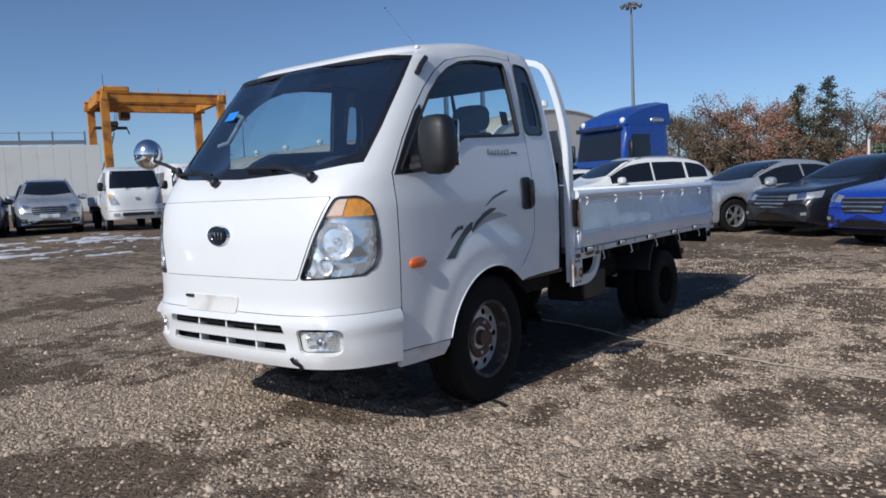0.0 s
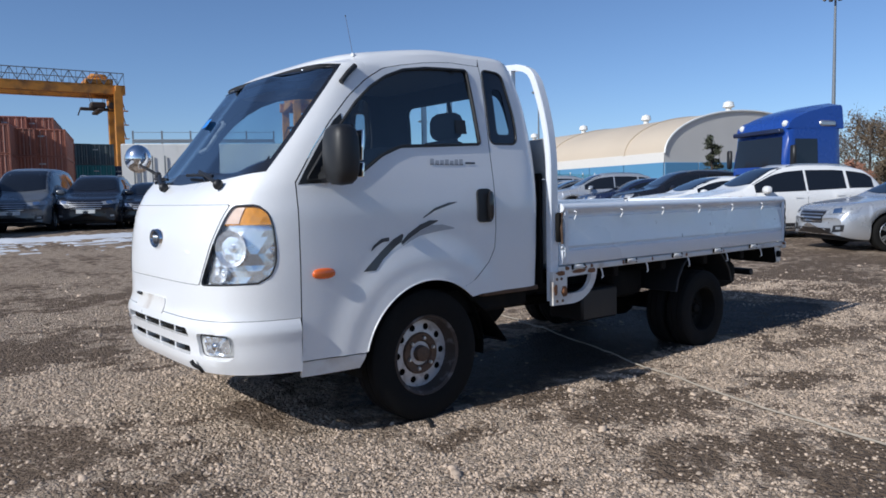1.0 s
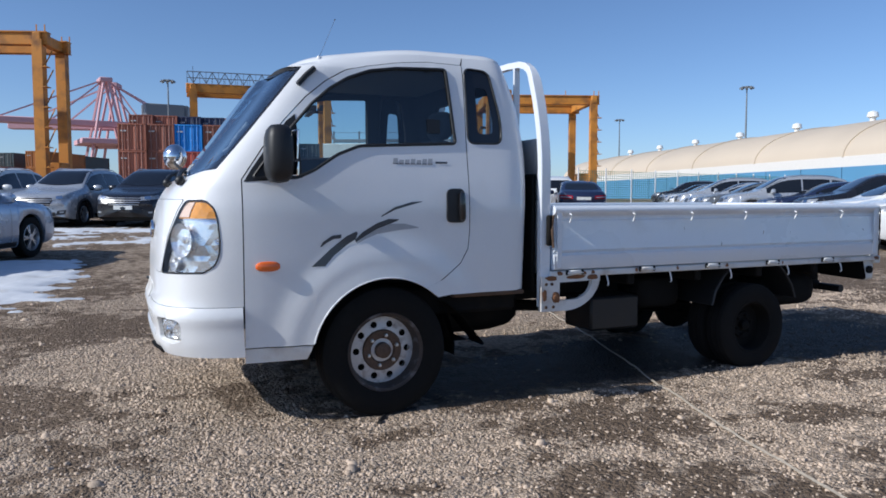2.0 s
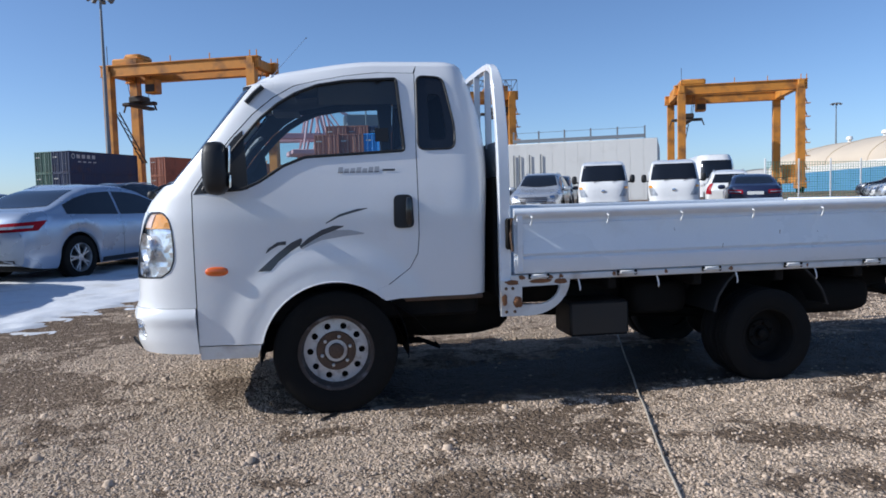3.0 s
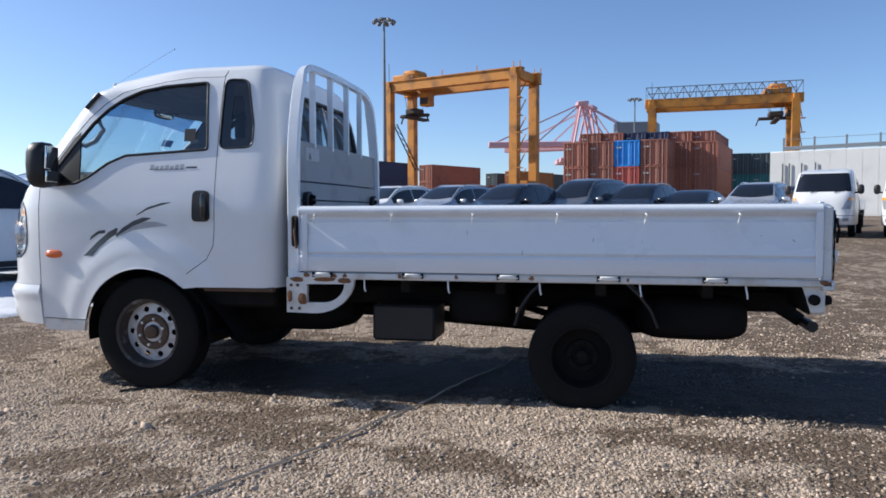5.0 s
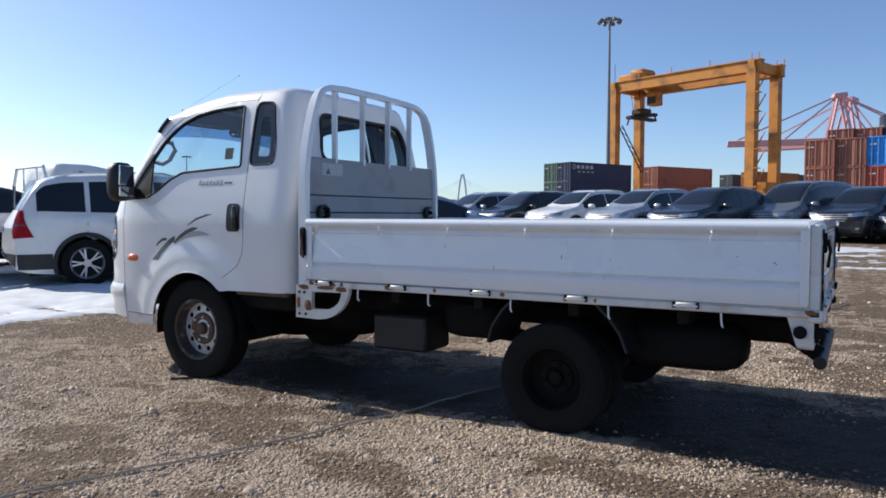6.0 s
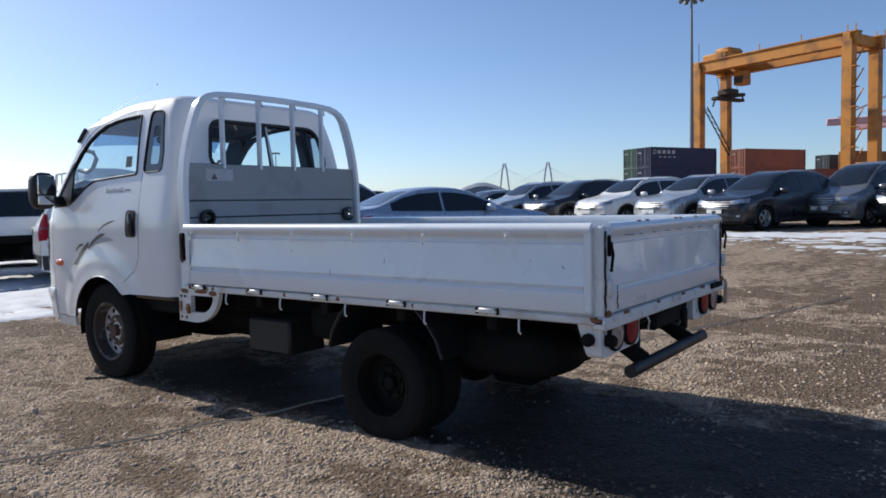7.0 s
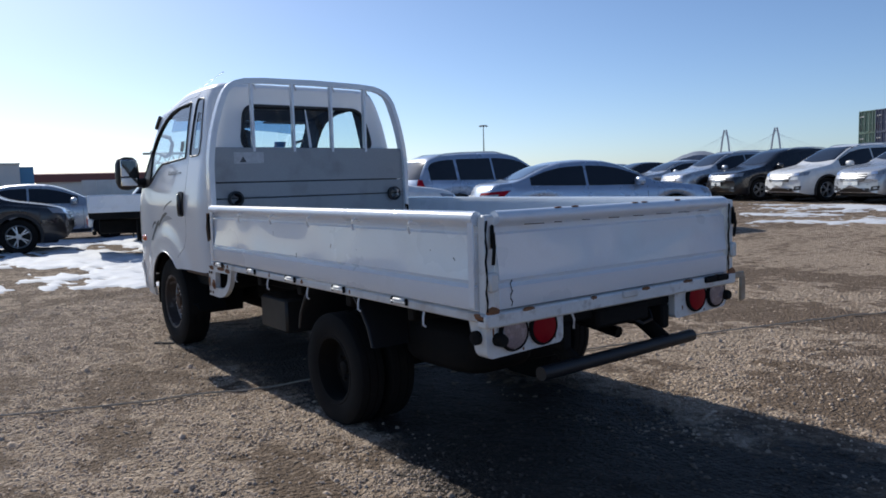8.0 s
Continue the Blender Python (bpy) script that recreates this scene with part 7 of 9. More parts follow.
for kind, cn, col, fx_, fy_ in row2:
    car(kind, cn, col, *front_at(fx_, fy_, H2, kind), H2, cn + " " + words[kind] + " parked in the row across the yard", "cars across the yard")
for kind, cn, col, fx_, fy_ in (("suv", "white", P_WHITE, -6.4, 26.5), ("sedan", "white", P_WHITE, 6.0, 27.5), ("suv", "black", P_BLACK, -3.5, 26.5), ("hatch", "black", P_BLACK, -11.5, 27.5), ("suv", "black", P_BLACK, 9.8, 27.0), ("sedan", "silver", P_SILVER, -22.5, 25.0),
                               ("suv", "black", P_BLACK, -25.0, 26.5), ("hatch", "silver", P_SILVER, 0.6, 27.5)):
    car(kind, cn, col, *front_at(fx_, fy_, H2, kind), H2, cn + " " + words[kind] + " half hidden behind the yard row", "cars behind the yard row")
car("sedan", "navy", P_NAVY, 15.5, 20.8, 62, "dark navy sedan with its tail to the yard", "cars across the yard")
car("suv", "white", P_WHITE, 16.7, 24.4, 62, "white sport utility car with its tail to the yard", "cars across the yard")

# group ahead of the truck: noses away to +y
car("sedan", "ice", P_ICE, -3.97, 9.48, 64, "ice silver sedan with red tail lamps on snowy gravel", "cars ahead of the truck")
car("wagon", "ice", P_ICE, -7.7, 10.0, 80, "ice silver sport utility car with roof rails beside a sedan", "cars ahead of the truck")
car("wagon", "white", P_WHITE, -6.35, 5.0, 60, "white sport utility car with dark windows on snow", "cars ahead of the truck")
car("suv", "black", P_BLACK, -12.1, -0.9, 80, "black sport utility car on patchy snow", "cars ahead of the truck")
car("sedan", "silver", P_SILVER, -15.25, 1.55, 80, "silver sedan standing behind a black car", "cars ahead of the truck")
car("suv", "black", P_BLACK, -11.75, 5.05, 74, "black sport utility car behind a flatbed", "cars ahead of the truck")


def light_truck(x, y, heading, label):
    tk = thing("parked_light_truck", label, "truck", "white light trucks", pose(x, y, rise(x, y), 0, 0, heading + 180))
    key = "light_truck"
    if key not in CAR_MESH:
        wv = Wrap(0, -0.2, 0.55, cab_w, cab_f, cab_r, 4.6, 5.0, None, roof_drop)
        zs = [0.36, 0.42, 0.5, 0.58, 0.62, 0.66, 0.8, 1.0, 1.15, 1.25, 1.4, 1.6, 1.75, 1.84, 1.95]
        rows = [[tuple(p) for p in (lambda h: h + [Vector((p.x, -p.y, p.z)) for p in h[::-1][1:-1]])([wv.pt(s_, z) for s_ in np.linspace(0, wv.S3, 50)])] for z in zs]
        top = rows[-1]
        for sc, dz in ((0.95, 0.02), (0.8, 0.04), (0.5, 0.052)):
            rows.append([(0.18 + (p[0] - 0.18) * sc, p[1] * sc, p[2] + dz) for p in top])
        G = Geo().grid(rows, loop=True)
        G.add(rows[-1], [tuple(range(len(top)))])
        wins = [patch4(wv, wv.f(0.72, 1.30), wv.f(-0.72, 1.30), wv.f(-0.62, 1.84), wv.f(0.62, 1.84), 0.005, 16)]
        sides = [patch4(wv, wv.sx(-0.56, 1.29), wv.sx(0.45, 1.46), wv.sx(0.43, 1.85), wv.sx(-0.12, 1.80), 0.005, 12, mirror=mi) for mi in (False, True)]
        lamps = [patch4(wv, wv.f(-0.49, 0.80), wv.f(-0.72, 0.80), wv.f(-0.78, 1.13), wv.f(-0.66, 1.13), 0.006, 8, mirror=mi) for mi in (False, True)]
        slot_ = Geo().box(-1.20, -1.14, -0.45, 0.45, 0.46, 0.56, 0.01)
        seam = patch4(wv, wv.f(0.80, 0.612), wv.f(-0.80, 0.612), wv.f(-0.80, 0.626), wv.f(0.80, 0.626), 0.004, 20, 1)
        fogs = [patch4(wv, wv.f(-0.52, 0.46), wv.f(-0.68, 0.46), wv.f(-0.68, 0.55), wv.f(-0.52, 0.55), 0.006, 5, 2, mirror=mi) for mi in (False, True)]
        ambers = [patch4(wv, wv.f(-0.665, 1.05), wv.f(-0.76, 1.05), wv.f(-0.775, 1.125), wv.f(-0.665, 1.125), 0.010, 5, 2, mirror=mi) for mi in (False, True)]
        rims = [patch4(wv, wv.sx(x_, 0.66), wv.sx(x_ + 0.008, 0.66), wv.sx(x_ + 0.008, z_), wv.sx(x_, z_), 0.004, 1, 8, mirror=mi) for x_, z_ in ((-0.735, 1.24), (0.49, 1.86)) for mi in (False, True)]
        grips = [patch4(wv, wv.sx(0.35, 1.04), wv.sx(0.45, 1.04), wv.sx(0.45, 1.20), wv.sx(0.35, 1.20), 0.014, 3, 3, mirror=mi) for mi in (False, True)]
        wip = Geo()
        for y_ in (-0.30, 0.30):
            p0, p1 = wv.pt(*wv.f(y_, 1.25)), wv.pt(*wv.f(y_ - 0.28, 1.36))
            wip.tube([tuple(p0 + Vector((-0.02, 0, 0.02))), tuple(p1 + Vector((-0.02, 0, 0.02)))], 0.011, 5)
        arms = Geo()
        for sy in (-1, 1):
            arms.tube([(-0.60, sy * 0.76, 1.27), (-0.59, sy * 0.90, 1.29)], 0.025, 6)
        more = [("bumper_seam", seam, GRILLE_MAT), ("wiper", wip, BLACK), ("mirror_arm", arms, BLACK), ("badge", Geo().ball((-1.125, 0, 0.98), (0.012, 0.075, 0.045), 12), CHROME)]
        more += [("fog_lamp", g_, LAMP_GLASS) for g_ in fogs] + [("indicator", g_, AMBER) for g_ in ambers] + [("door_seam", g_, GRILLE_MAT) for g_ in rims] + [("door_handle", g_, BLACK) for g_ in grips]
        rear = []
        for sy in (-1, 1):
            a_, b_ = sorted((sy * 0.40, sy * 0.80))
            rear += [("lamp_box", Geo().box(3.82, 3.90, a_, b_, 0.53, 0.70, 0.02), WHITE_WORN), ("tail_lamp", Geo().lathe([(0.065, 0.0), (0.06, 0.012), (0.0, 0.016)], 16, m=Matrix.Translation((3.90, sy * 0.50, 0.62)) @ rot_to("x")), RED_LENS),
                     ("mud_guard", Geo().box(3.05, 3.07, sy * 0.70 - 0.12, sy * 0.70 + 0.12, 0.22, 0.62, 0.008), RUBBER)]
        rear += [("fuel_tank", Geo().ball((1.55, 0.55, 0.50), (0.42, 0.18, 0.17), 14, power=0.55), CHASSIS), ("tool_box", Geo().box(1.2, 1.75, -0.72, -0.40, 0.36, 0.64, 0.02), CHASSIS), ("underrun_bar", Geo().tube([(3.80, -0.55, 0.40), (3.80, 0.55, 0.40)], 0.04, 8), CHASSIS)]
        CAR_MESH["light_truck_rim"] = mesh_of("rim", Geo().lathe([(0.2, 0.09), (0.19, -0.02), (0.08, -0.02), (0.06, 0.03), (0.0, 0.03)], 24), CHASSIS)
        CAR_MESH["light_truck_rear"] = [(n_, mesh_of(n_, g_, m_)) for n_, g_, m_ in rear]
        CAR_MESH["light_truck_more"] = [(n_, mesh_of(n_, g_, m_)) for n_, g_, m_ in more]
        CAR_MESH[key] = (mesh_of("cab", G, P_WHITE, 40), [mesh_of("windscreen", wins[0], DARK_GLASS)] + [mesh_of("side_window", s_, DARK_GLASS) for s_ in sides], [mesh_of("headlamp", l, LAMP_GLASS) for l in lamps],
                         mesh_of("grille_slot", slot_, GRILLE_MAT), mesh_of("tyre", tyre_geo(0.32, 0.19, 0.2), RUBBER), mesh_of("rim", Geo().lathe([(0.2, 0.09), (0.17, 0.03), (0.08, 0.04), (0.0, 0.05)], 24), STEEL),
                         mesh_of("gate", Geo().box(0, 2.85, -0.02, 0.02, 0.05, 0.37, 0.012).box(0.05, 2.80, -0.026, 0.026, 0.14, 0.15, 0.002), WHITE_BED), mesh_of("tailgate", Geo().box(-0.02, 0.02, -0.80, 0.80, 0.05, 0.37, 0.012), WHITE_BED),
                         mesh_of("bed_floor", Geo().box(1.0, 3.88, -0.8, 0.8, 0.66, 0.785, 0.01), CHASSIS), mesh_of("chassis", Geo().box(-0.9, 3.7, -0.35, 0.35, 0.36, 0.64, 0.03), CHASSIS),
                         mesh_of("mirror", Geo().ball((0, 0, 0), (0.06, 0.09, 0.14), 12, power=0.7), BLACK),
                         mesh_of("cab_guard", Geo().tube([(0.98, -0.78, 0.73), (0.98, -0.76, 1.6), (0.98, -0.6, 1.92), (0.98, 0.6, 1.92), (0.98, 0.76, 1.6), (0.98, 0.78, 0.73)], 0.03, 8).tube([(0.98, -0.3, 1.5), (0.98, -0.3, 1.92)], 0.02, 4).tube([(0.98, 0.3, 1.5), (0.98, 0.3, 1.92)], 0.02, 4), WHITE_BED))
    cabm, wm, lm, sm, tm, rm, gm_, tg_, fm_, cm, mm, gd = CAR_MESH[key]
    cb = part("cab", cabm, None, tk)
    for w_ in wm:
        part(w_.name.split(".")[0], w_, None, cb)
    for l in lm:
        part("headlamp", l, None, cb)
    part("grille_slot", sm, None, cb)
    for n_, me in CAR_MESH["light_truck_more"]:
        part(n_, me, None, cb)
    part("chassis", cm, None, tk)
    for sy in (-1, 1):
        o = part("mirror", mm, None, cb)
        o.matrix_basis = Matrix.Translation((-0.58, sy * 0.94, 1.37))
        for wx in (0.0, 2.68):
            t = part("wheel", tm, None, tk)
            t.matrix_basis = Matrix.Translation((wx, sy * 0.70, 0.32)) @ rot_to("y" if sy > 0 else "-y")
            part("rim", rm if wx == 0 else CAR_MESH["light_truck_rim"], None, t)
        o = part("side_gate", gm_, None, tk)
        o.matrix_basis = Matrix.Translation((1.02, sy * 0.82, 0.735))
    part("bed_floor", fm_, None, tk)
    part("cab_guard", gd, None, tk)
    o = part("tailgate", tg_, None, tk)
    o.matrix_basis = Matrix.Translation((3.87, 0, 0.735))
    for n_, me in CAR_MESH["light_truck_rear"]:
        part(n_, me, None, tk)
    return tk


h2 = lambda a, d: (math.cos(radians(a)) * d, math.sin(radians(a)) * d)
light_truck(8.95 - h2(249, 1.2)[0], 18.6 - h2(249, 1.2)[1], 249, "white light flatbed truck facing the yard")
light_truck(11.1 - h2(245, 1.2)[0], 18.0 - h2(245, 1.2)[1], 245, "white light flatbed truck facing the yard")
light_truck(-8.7, 5.13, 79, "white light flatbed truck with an empty bed on snow")

# coach behind the light trucks
coach = thing("coach", "white coach standing behind the light trucks", "bus", m=pose(24.9, 39.5, rise(24, 39), 0, 0, 250))
cs = Wrap(0, 2.6, 8.0, table([(0.4, 1.2), (1.4, 1.24), (2.6, 1.16), (3.05, 1.0)]), table([(0.4, 0.0), (1.2, -0.05), (2.6, 0.35), (3.05, 0.8)]), table([(0.4, 10.5), (3.05, 10.4)]), 5, 6)
zs = [0.35, 0.8, 1.3, 1.9, 2.4, 2.7, 2.9, 3.05]
rows = [[tuple(p) for p in (lambda h: h + [Vector((p.x, -p.y, p.z)) for p in h[::-1][1:-1]])([cs.pt(s_, z) for s_ in np.linspace(0, cs.S3, 50)])] for z in zs]
rows += [[(5 + (p[0] - 5) * k, p[1] * k, p[2] + d) for p in rows[7]] for k, d in ((0.93, 0.05), (0.7, 0.09))]
CG = Geo().grid(rows, loop=True)
CG.add(rows[-1], [tuple(range(len(rows[-1])))])
cb_ = part("body", CG, P_WHITE, coach)
cb_.rotation_euler = (0, 0, math.pi)
part("windscreen", patch4(cs, cs.f(1.0, 1.55), cs.f(-1.0, 1.55), cs.f(-0.9, 2.7), cs.f(0.9, 2.7), 0.008, 14), DARK_GLASS, cb_)
for k in range(5):
    for mi in (False, True):
        part("side_window", patch4(cs, cs.sx(1.6 + 1.6 * k, 1.6), cs.sx(3.05 + 1.6 * k, 1.6), cs.sx(3.05 + 1.6 * k, 2.55), cs.sx(1.6 + 1.6 * k, 2.55), 0.008, 8, mirror=mi), DARK_GLASS, cb_)
for wx in (2.0, 7.8):
    for sy in (-1, 1):
        part("wheel", Geo().lathe([(0.0, 0.12), (0.3, 0.1), (0.46, 0.13), (0.48, 0.0), (0.46, -0.13)], 24, m=Matrix.Translation((-wx, sy * 1.06, 0.48)) @ rot_to("y" if sy > 0 else "-y")), RUBBER, coach)

# blue tractor unit
tr_ = thing("truck_tractor", "tall blue truck tractor with a roof fairing", "truck", m=pose(19.66, 8.51, rise(19, 8), 0, 0, 157 + 180))
P_TRUCK = paint("tractor_blue", (0.015, 0.06, 0.30))
ts = Wrap(0, 0.5, 1.6, table([(0.5, 1.18), (1.5, 1.22), (2.75, 1.15), (3.0, 1.12)]), table([(0.5, 0.0), (1.2, -0.02), (1.7, 0.02), (2.75, 0.16), (3.0, 0.3)]), table([(0.5, 2.2), (3.0, 2.2)]), 7, 8)
zs = [0.45, 0.8, 1.3, 1.7, 2.2, 2.75, 2.9]
rows = [[tuple(p) for p in (lambda h: h + [Vector((p.x, -p.y, p.z)) for p in h[::-1][1:-1]])([ts.pt(s_, z) for s_ in np.linspace(0, ts.S3, 44)])] for z in zs]
CG = Geo().grid(rows, loop=True)
CG.add(rows[-1], [tuple(range(len(rows[-1])))])
tcab = part("cab", CG, P_TRUCK, tr_)
prof = [(0.22, 2.86), (0.26, 3.10), (0.45, 3.26), (1.0, 3.46), (1.7, 3.62), (2.2, 3.68), (2.25, 3.62), (2.25, 2.86)]
F = Geo().grid([[(x, y * (1.06 - 0.10 * max(0, (z - 3.2)) / 0.6), z - 0.10 * (abs(y) > 1.0) * (z > 3)) for x, z in prof] for y in (-1.08, -1.02, -0.6, 0, 0.6, 1.02, 1.08)])
for y in (-1.08, 1.08):
    F.add([(x, y * (1.06 - 0.10 * max(0, (z - 3.2)) / 0.6), z - 0.10 * (z > 3)) for x, z in prof], [tuple(range(len(prof)))])
part("roof_fairing", F, P_TRUCK, tr_)
part("windscreen", patch4(ts, ts.f(1.05, 1.75), ts.f(-1.05, 1.75), ts.f(-0.98, 2.62), ts.f(0.98, 2.62), 0.008, 14), DARK_GLASS, tcab)
for mi in (False, True):
    part("side_window", patch4(ts, ts.sx(0.38, 1.75), ts.sx(1.25, 1.75), ts.sx(1.25, 2.55), ts.sx(0.45, 2.55), 0.008, 8, mirror=mi), DARK_GLASS, tcab)
    part("side_vent", Geo().box(1.35, 1.95, 1.08 if mi else -1.18, 1.18 if mi else -1.08, 2.92, 3.10, 0.08), ALU, tr_, "pale oval side marker panel")
part("sun_visor", Geo().box(-0.02, 0.16, -1.05, 1.05, 2.72, 2.86, 0.03), P_NAVY, tcab, "dark sun visor")
part("grille", Geo().box(-0.04, 0.03, -0.9, 0.9, 0.95, 1.55, 0.03), GRILLE_MAT, tcab)
for k in range(6):
    part("grille_slat", Geo().box(-0.055, -0.03, -0.86, 0.86, 0.99 + 0.09 * k, 1.02 + 0.09 * k, 0.008), ALU, tcab)
part("bumper", Geo().box(-0.10, 0.25, -1.2, 1.2, 0.40, 0.85, 0.06), GRILLE_MAT, tr_)
for sy in (-1, 1):
    part("mirror", Geo().box(0.10, 0.22, sy * 1.42 - 0.10, sy * 1.42 + 0.10, 1.75, 2.35, 0.04), BLACK, tcab)
    part("roof_lamp", Geo().ball((0.28, sy * 0.95, 3.0), (0.09, 0.11, 0.11), 12), PLATE, tr_)
    for wx in (1.0, 4.2):
        part("wheel", Geo().lathe([(0.0, 0.10), (0.3, 0.06), (0.44, 0.14), (0.51, 0.13), (0.52, 0.0), (0.51, -0.13)], 28, m=Matrix.Translation((wx, sy * 1.02, 0.52)) @ rot_to("y" if sy > 0 else "-y")), RUBBER, tr_)
part("chassis", Geo().box(0.6, 5.6, -0.42, 0.42, 0.62, 0.92, 0.03), CHASSIS, tr_)


# ---- the port behind ----
CRANE = mat("crane_yellow", (0.60, 0.245, 0.035), 0.6, vary=0.12, scale=0.6, dirt=(0.17, 0.075, 0.03), dirt_amount=0.5, dirt_scale=0.5)
CRANE_DARK = mat("crane_machinery", (0.045, 0.035, 0.03), 0.7, vary=0.3)
# pink lightened in its base colour to stand for distance haze
PINK = mat("faded_pink_steel", (0.60, 0.35, 0.38), 0.7, vary=0.08)
MAST = mat("mast_steel", (0.20, 0.22, 0.24), 0.5, metal=0.3, vary=0.1)
BASE = 0.45


def gantry(x, y, heading, label, truss=False, span=23.5, depth=6.6, height=21.0, trolley=0.12, lift=0.0):
    g = thing("gantry_crane", label, "crane", "yellow gantry cranes", pose(x, y, BASE, 0, 0, heading))
    for sx in (-1, 1):
        X = sx * span / 2
        for sy in (-1, 1):
            Y = sy * depth / 2
            leg = part("leg", Geo().tube([(X, Y, 1.2), (X, Y * 0.98, height - 1.0)], 0.92, 4, flat=0.92), CRANE, g)
            part("bogie", Geo().box(X - 0.7, X + 0.7, Y - 1.6, Y + 1.6, 0.9, 1.9, 0.1), CRANE, leg)
            for dy in (-1.0, 1.0):
                part("wheel", Geo().lathe([(0.0, 0.3), (0.5, 0.3), (0.75, 0.2), (0.75, -0.2), (0.5, -0.3)], 16, m=Matrix.Translation((X, Y + dy, 0.75)) @ rot_to("x")), RUBBER, leg)
        part("sill_beam", Geo().box(X - 0.45, X + 0.45, -depth / 2, depth / 2, 1.9, 3.0, 0.08), CRANE, g)
        part("head_beam", Geo().box(X - 0.5, X + 0.5, -depth / 2 - 0.6, depth / 2 + 0.6, height - 1.5, height - 0.1, 0.08), CRANE, g)
    for sy in (-1, 1):
        Y = sy * depth / 2 * 0.9
        gd = part("girder", Geo().box(-span / 2 - 1.2, span / 2 + 1.2, Y - 0.55, Y + 0.55, height - 1.6, height, 0.08), CRANE, g)
        rail = Geo()
        for k in range(25):
            X = -span / 2 - 1 + (span + 2) * k / 24
            if truss or k % 6 == 5 or k > 22:
                rail.tube([(X, Y + sy * 0.6, height), (X, Y + sy * 0.6, height + (2.0 if truss else 0.9))], 0.05 if truss else 0.09, 4)
            if truss and k < 24 and sy < 0:
                X2 = -span / 2 - 1 + (span + 2) * (k + 1) / 24
                rail.tube([(X, Y + sy * 0.6, height + (0 if k % 2 else 2.0)), (X2, Y + sy * 0.6, height + (2.0 if k % 2 else 0))], 0.09, 4)
        if truss:
            rail.tube([(-span / 2 - 1, Y + sy * 0.6, height + 2.0), (span / 2 + 1, Y + sy * 0.6, height + 2.0)], 0.10, 4)
        else:
            rail.box(-span / 2 - 1.2, span / 2 + 1.2, Y - 0.75, Y + 0.75, height - 0.12, height + 0.06, 0.03)
            rail.box(-span / 2 - 1.2, span / 2 + 1.2, Y - 0.70, Y + 0.70, height - 1.68, height - 1.55, 0.03)
        part("handrail", rail, MAST if truss else CRANE, gd)
    X = -span / 2 + span * trolley
    tro = part("trolley", Geo().box(X - 2.2, X + 2.2, -depth / 2, depth / 2, height, height + 1.0, 0.2).box(X - 1.4, X + 1.6, -1.8, 1.8, height + 0.9, height + 2.0, 0.4), CRANE, g)
    part("driver_cab", Geo().box(X + 1.6, X + 3.4, -1.0, 1.0, height - 4.0, height - 1.8, 0.15), CRANE, tro)
    part("cab_glass", Geo().box(X + 1.7, X + 3.3, -1.06, 1.06, height - 3.8, height - 2.6, 0.1), CRANE_DARK, tro)
    lattice = Geo()
    for sx_ in (-0.35, 0.35):
        lattice.tube([(-span / 2 + 0.9 + sx_, -depth / 2 + 0.4, height - 7.0), (-span / 2 + 1.2 + sx_, depth / 2 - 0.4, height - 14.5)], 0.10, 4)
    for k in range(8):
        f, f2 = k / 8, (k + 1) / 8
        lattice.tube([(-span / 2 + 0.55, -depth / 2 + 0.4 + (depth - 0.8) * f, height - 7.0 - 7.5 * f), (-span / 2 + 1.35, -depth / 2 + 0.4 + (depth - 0.8) * f2, height - 7.0 - 7.5 * f2)], 0.06, 4)
    part("cable_guide", lattice, CRANE_DARK, g, "slanting lattice cable guide")
    hz = height + lift
    sp_ = part("spreader", Geo().box(X - 0.5, X + 0.5, -3.4, 3.4, hz - 6.1, hz - 5.6, 0.1).box(X - 2.8, X + 2.8, -0.5, 0.5, hz - 5.7, hz - 5.2, 0.1).box(X - 1.2, X + 1.2, -1.2, 1.2, hz - 5.3, hz - 4.3, 0.2)
               .tube([(X + 2.7, -0.4, hz - 5.5), (X + 3.1, -0.4, hz - 6.6)], 0.14, 4).tube([(X - 2.7, 0.4, hz - 5.5), (X - 3.1, 0.4, hz - 6.6)], 0.14, 4), CRANE_DARK, g, "dark hanging spreader")
    rp_ = Geo()
    for dx in (-0.9, 0.9):
        for dy in (-1.0, 1.0):
            rp_.tube([(X + dx * 1.6, dy * 1.4, height), (X + dx, dy, hz - 4.4)], 0.05, 4)
    part("hoist_ropes", rp_, CRANE_DARK, sp_)
    for k in range(7):
        st = Geo()
        z0 = 2.0 + k * (height - 4) / 7
        st.tube([(span / 2 + 0.9, -depth / 2 - 0.6, z0), (span / 2 + 0.9, -depth / 2 + 2.0, z0 + (height - 4) / 7)], 0.09, 4)
        st.box(span / 2 + 0.6, span / 2 + 1.4, -depth / 2 - 0.9, -depth / 2 + 0.1, z0 - 0.06, z0 + 0.06, 0.02)
        part("stair_flight", st, CRANE, g)
    part("power_house", Geo().box(span / 2 - 1.1, span / 2 + 1.4, -1.6, 1.6, 3.0, 5.4, 0.15), CRANE, g)
    part("aerial", Geo().tube([(-span / 2, -depth / 2, height), (-span / 2, -depth / 2, height + 3)], 0.05, 4), CRANE_DARK, g)
    return g


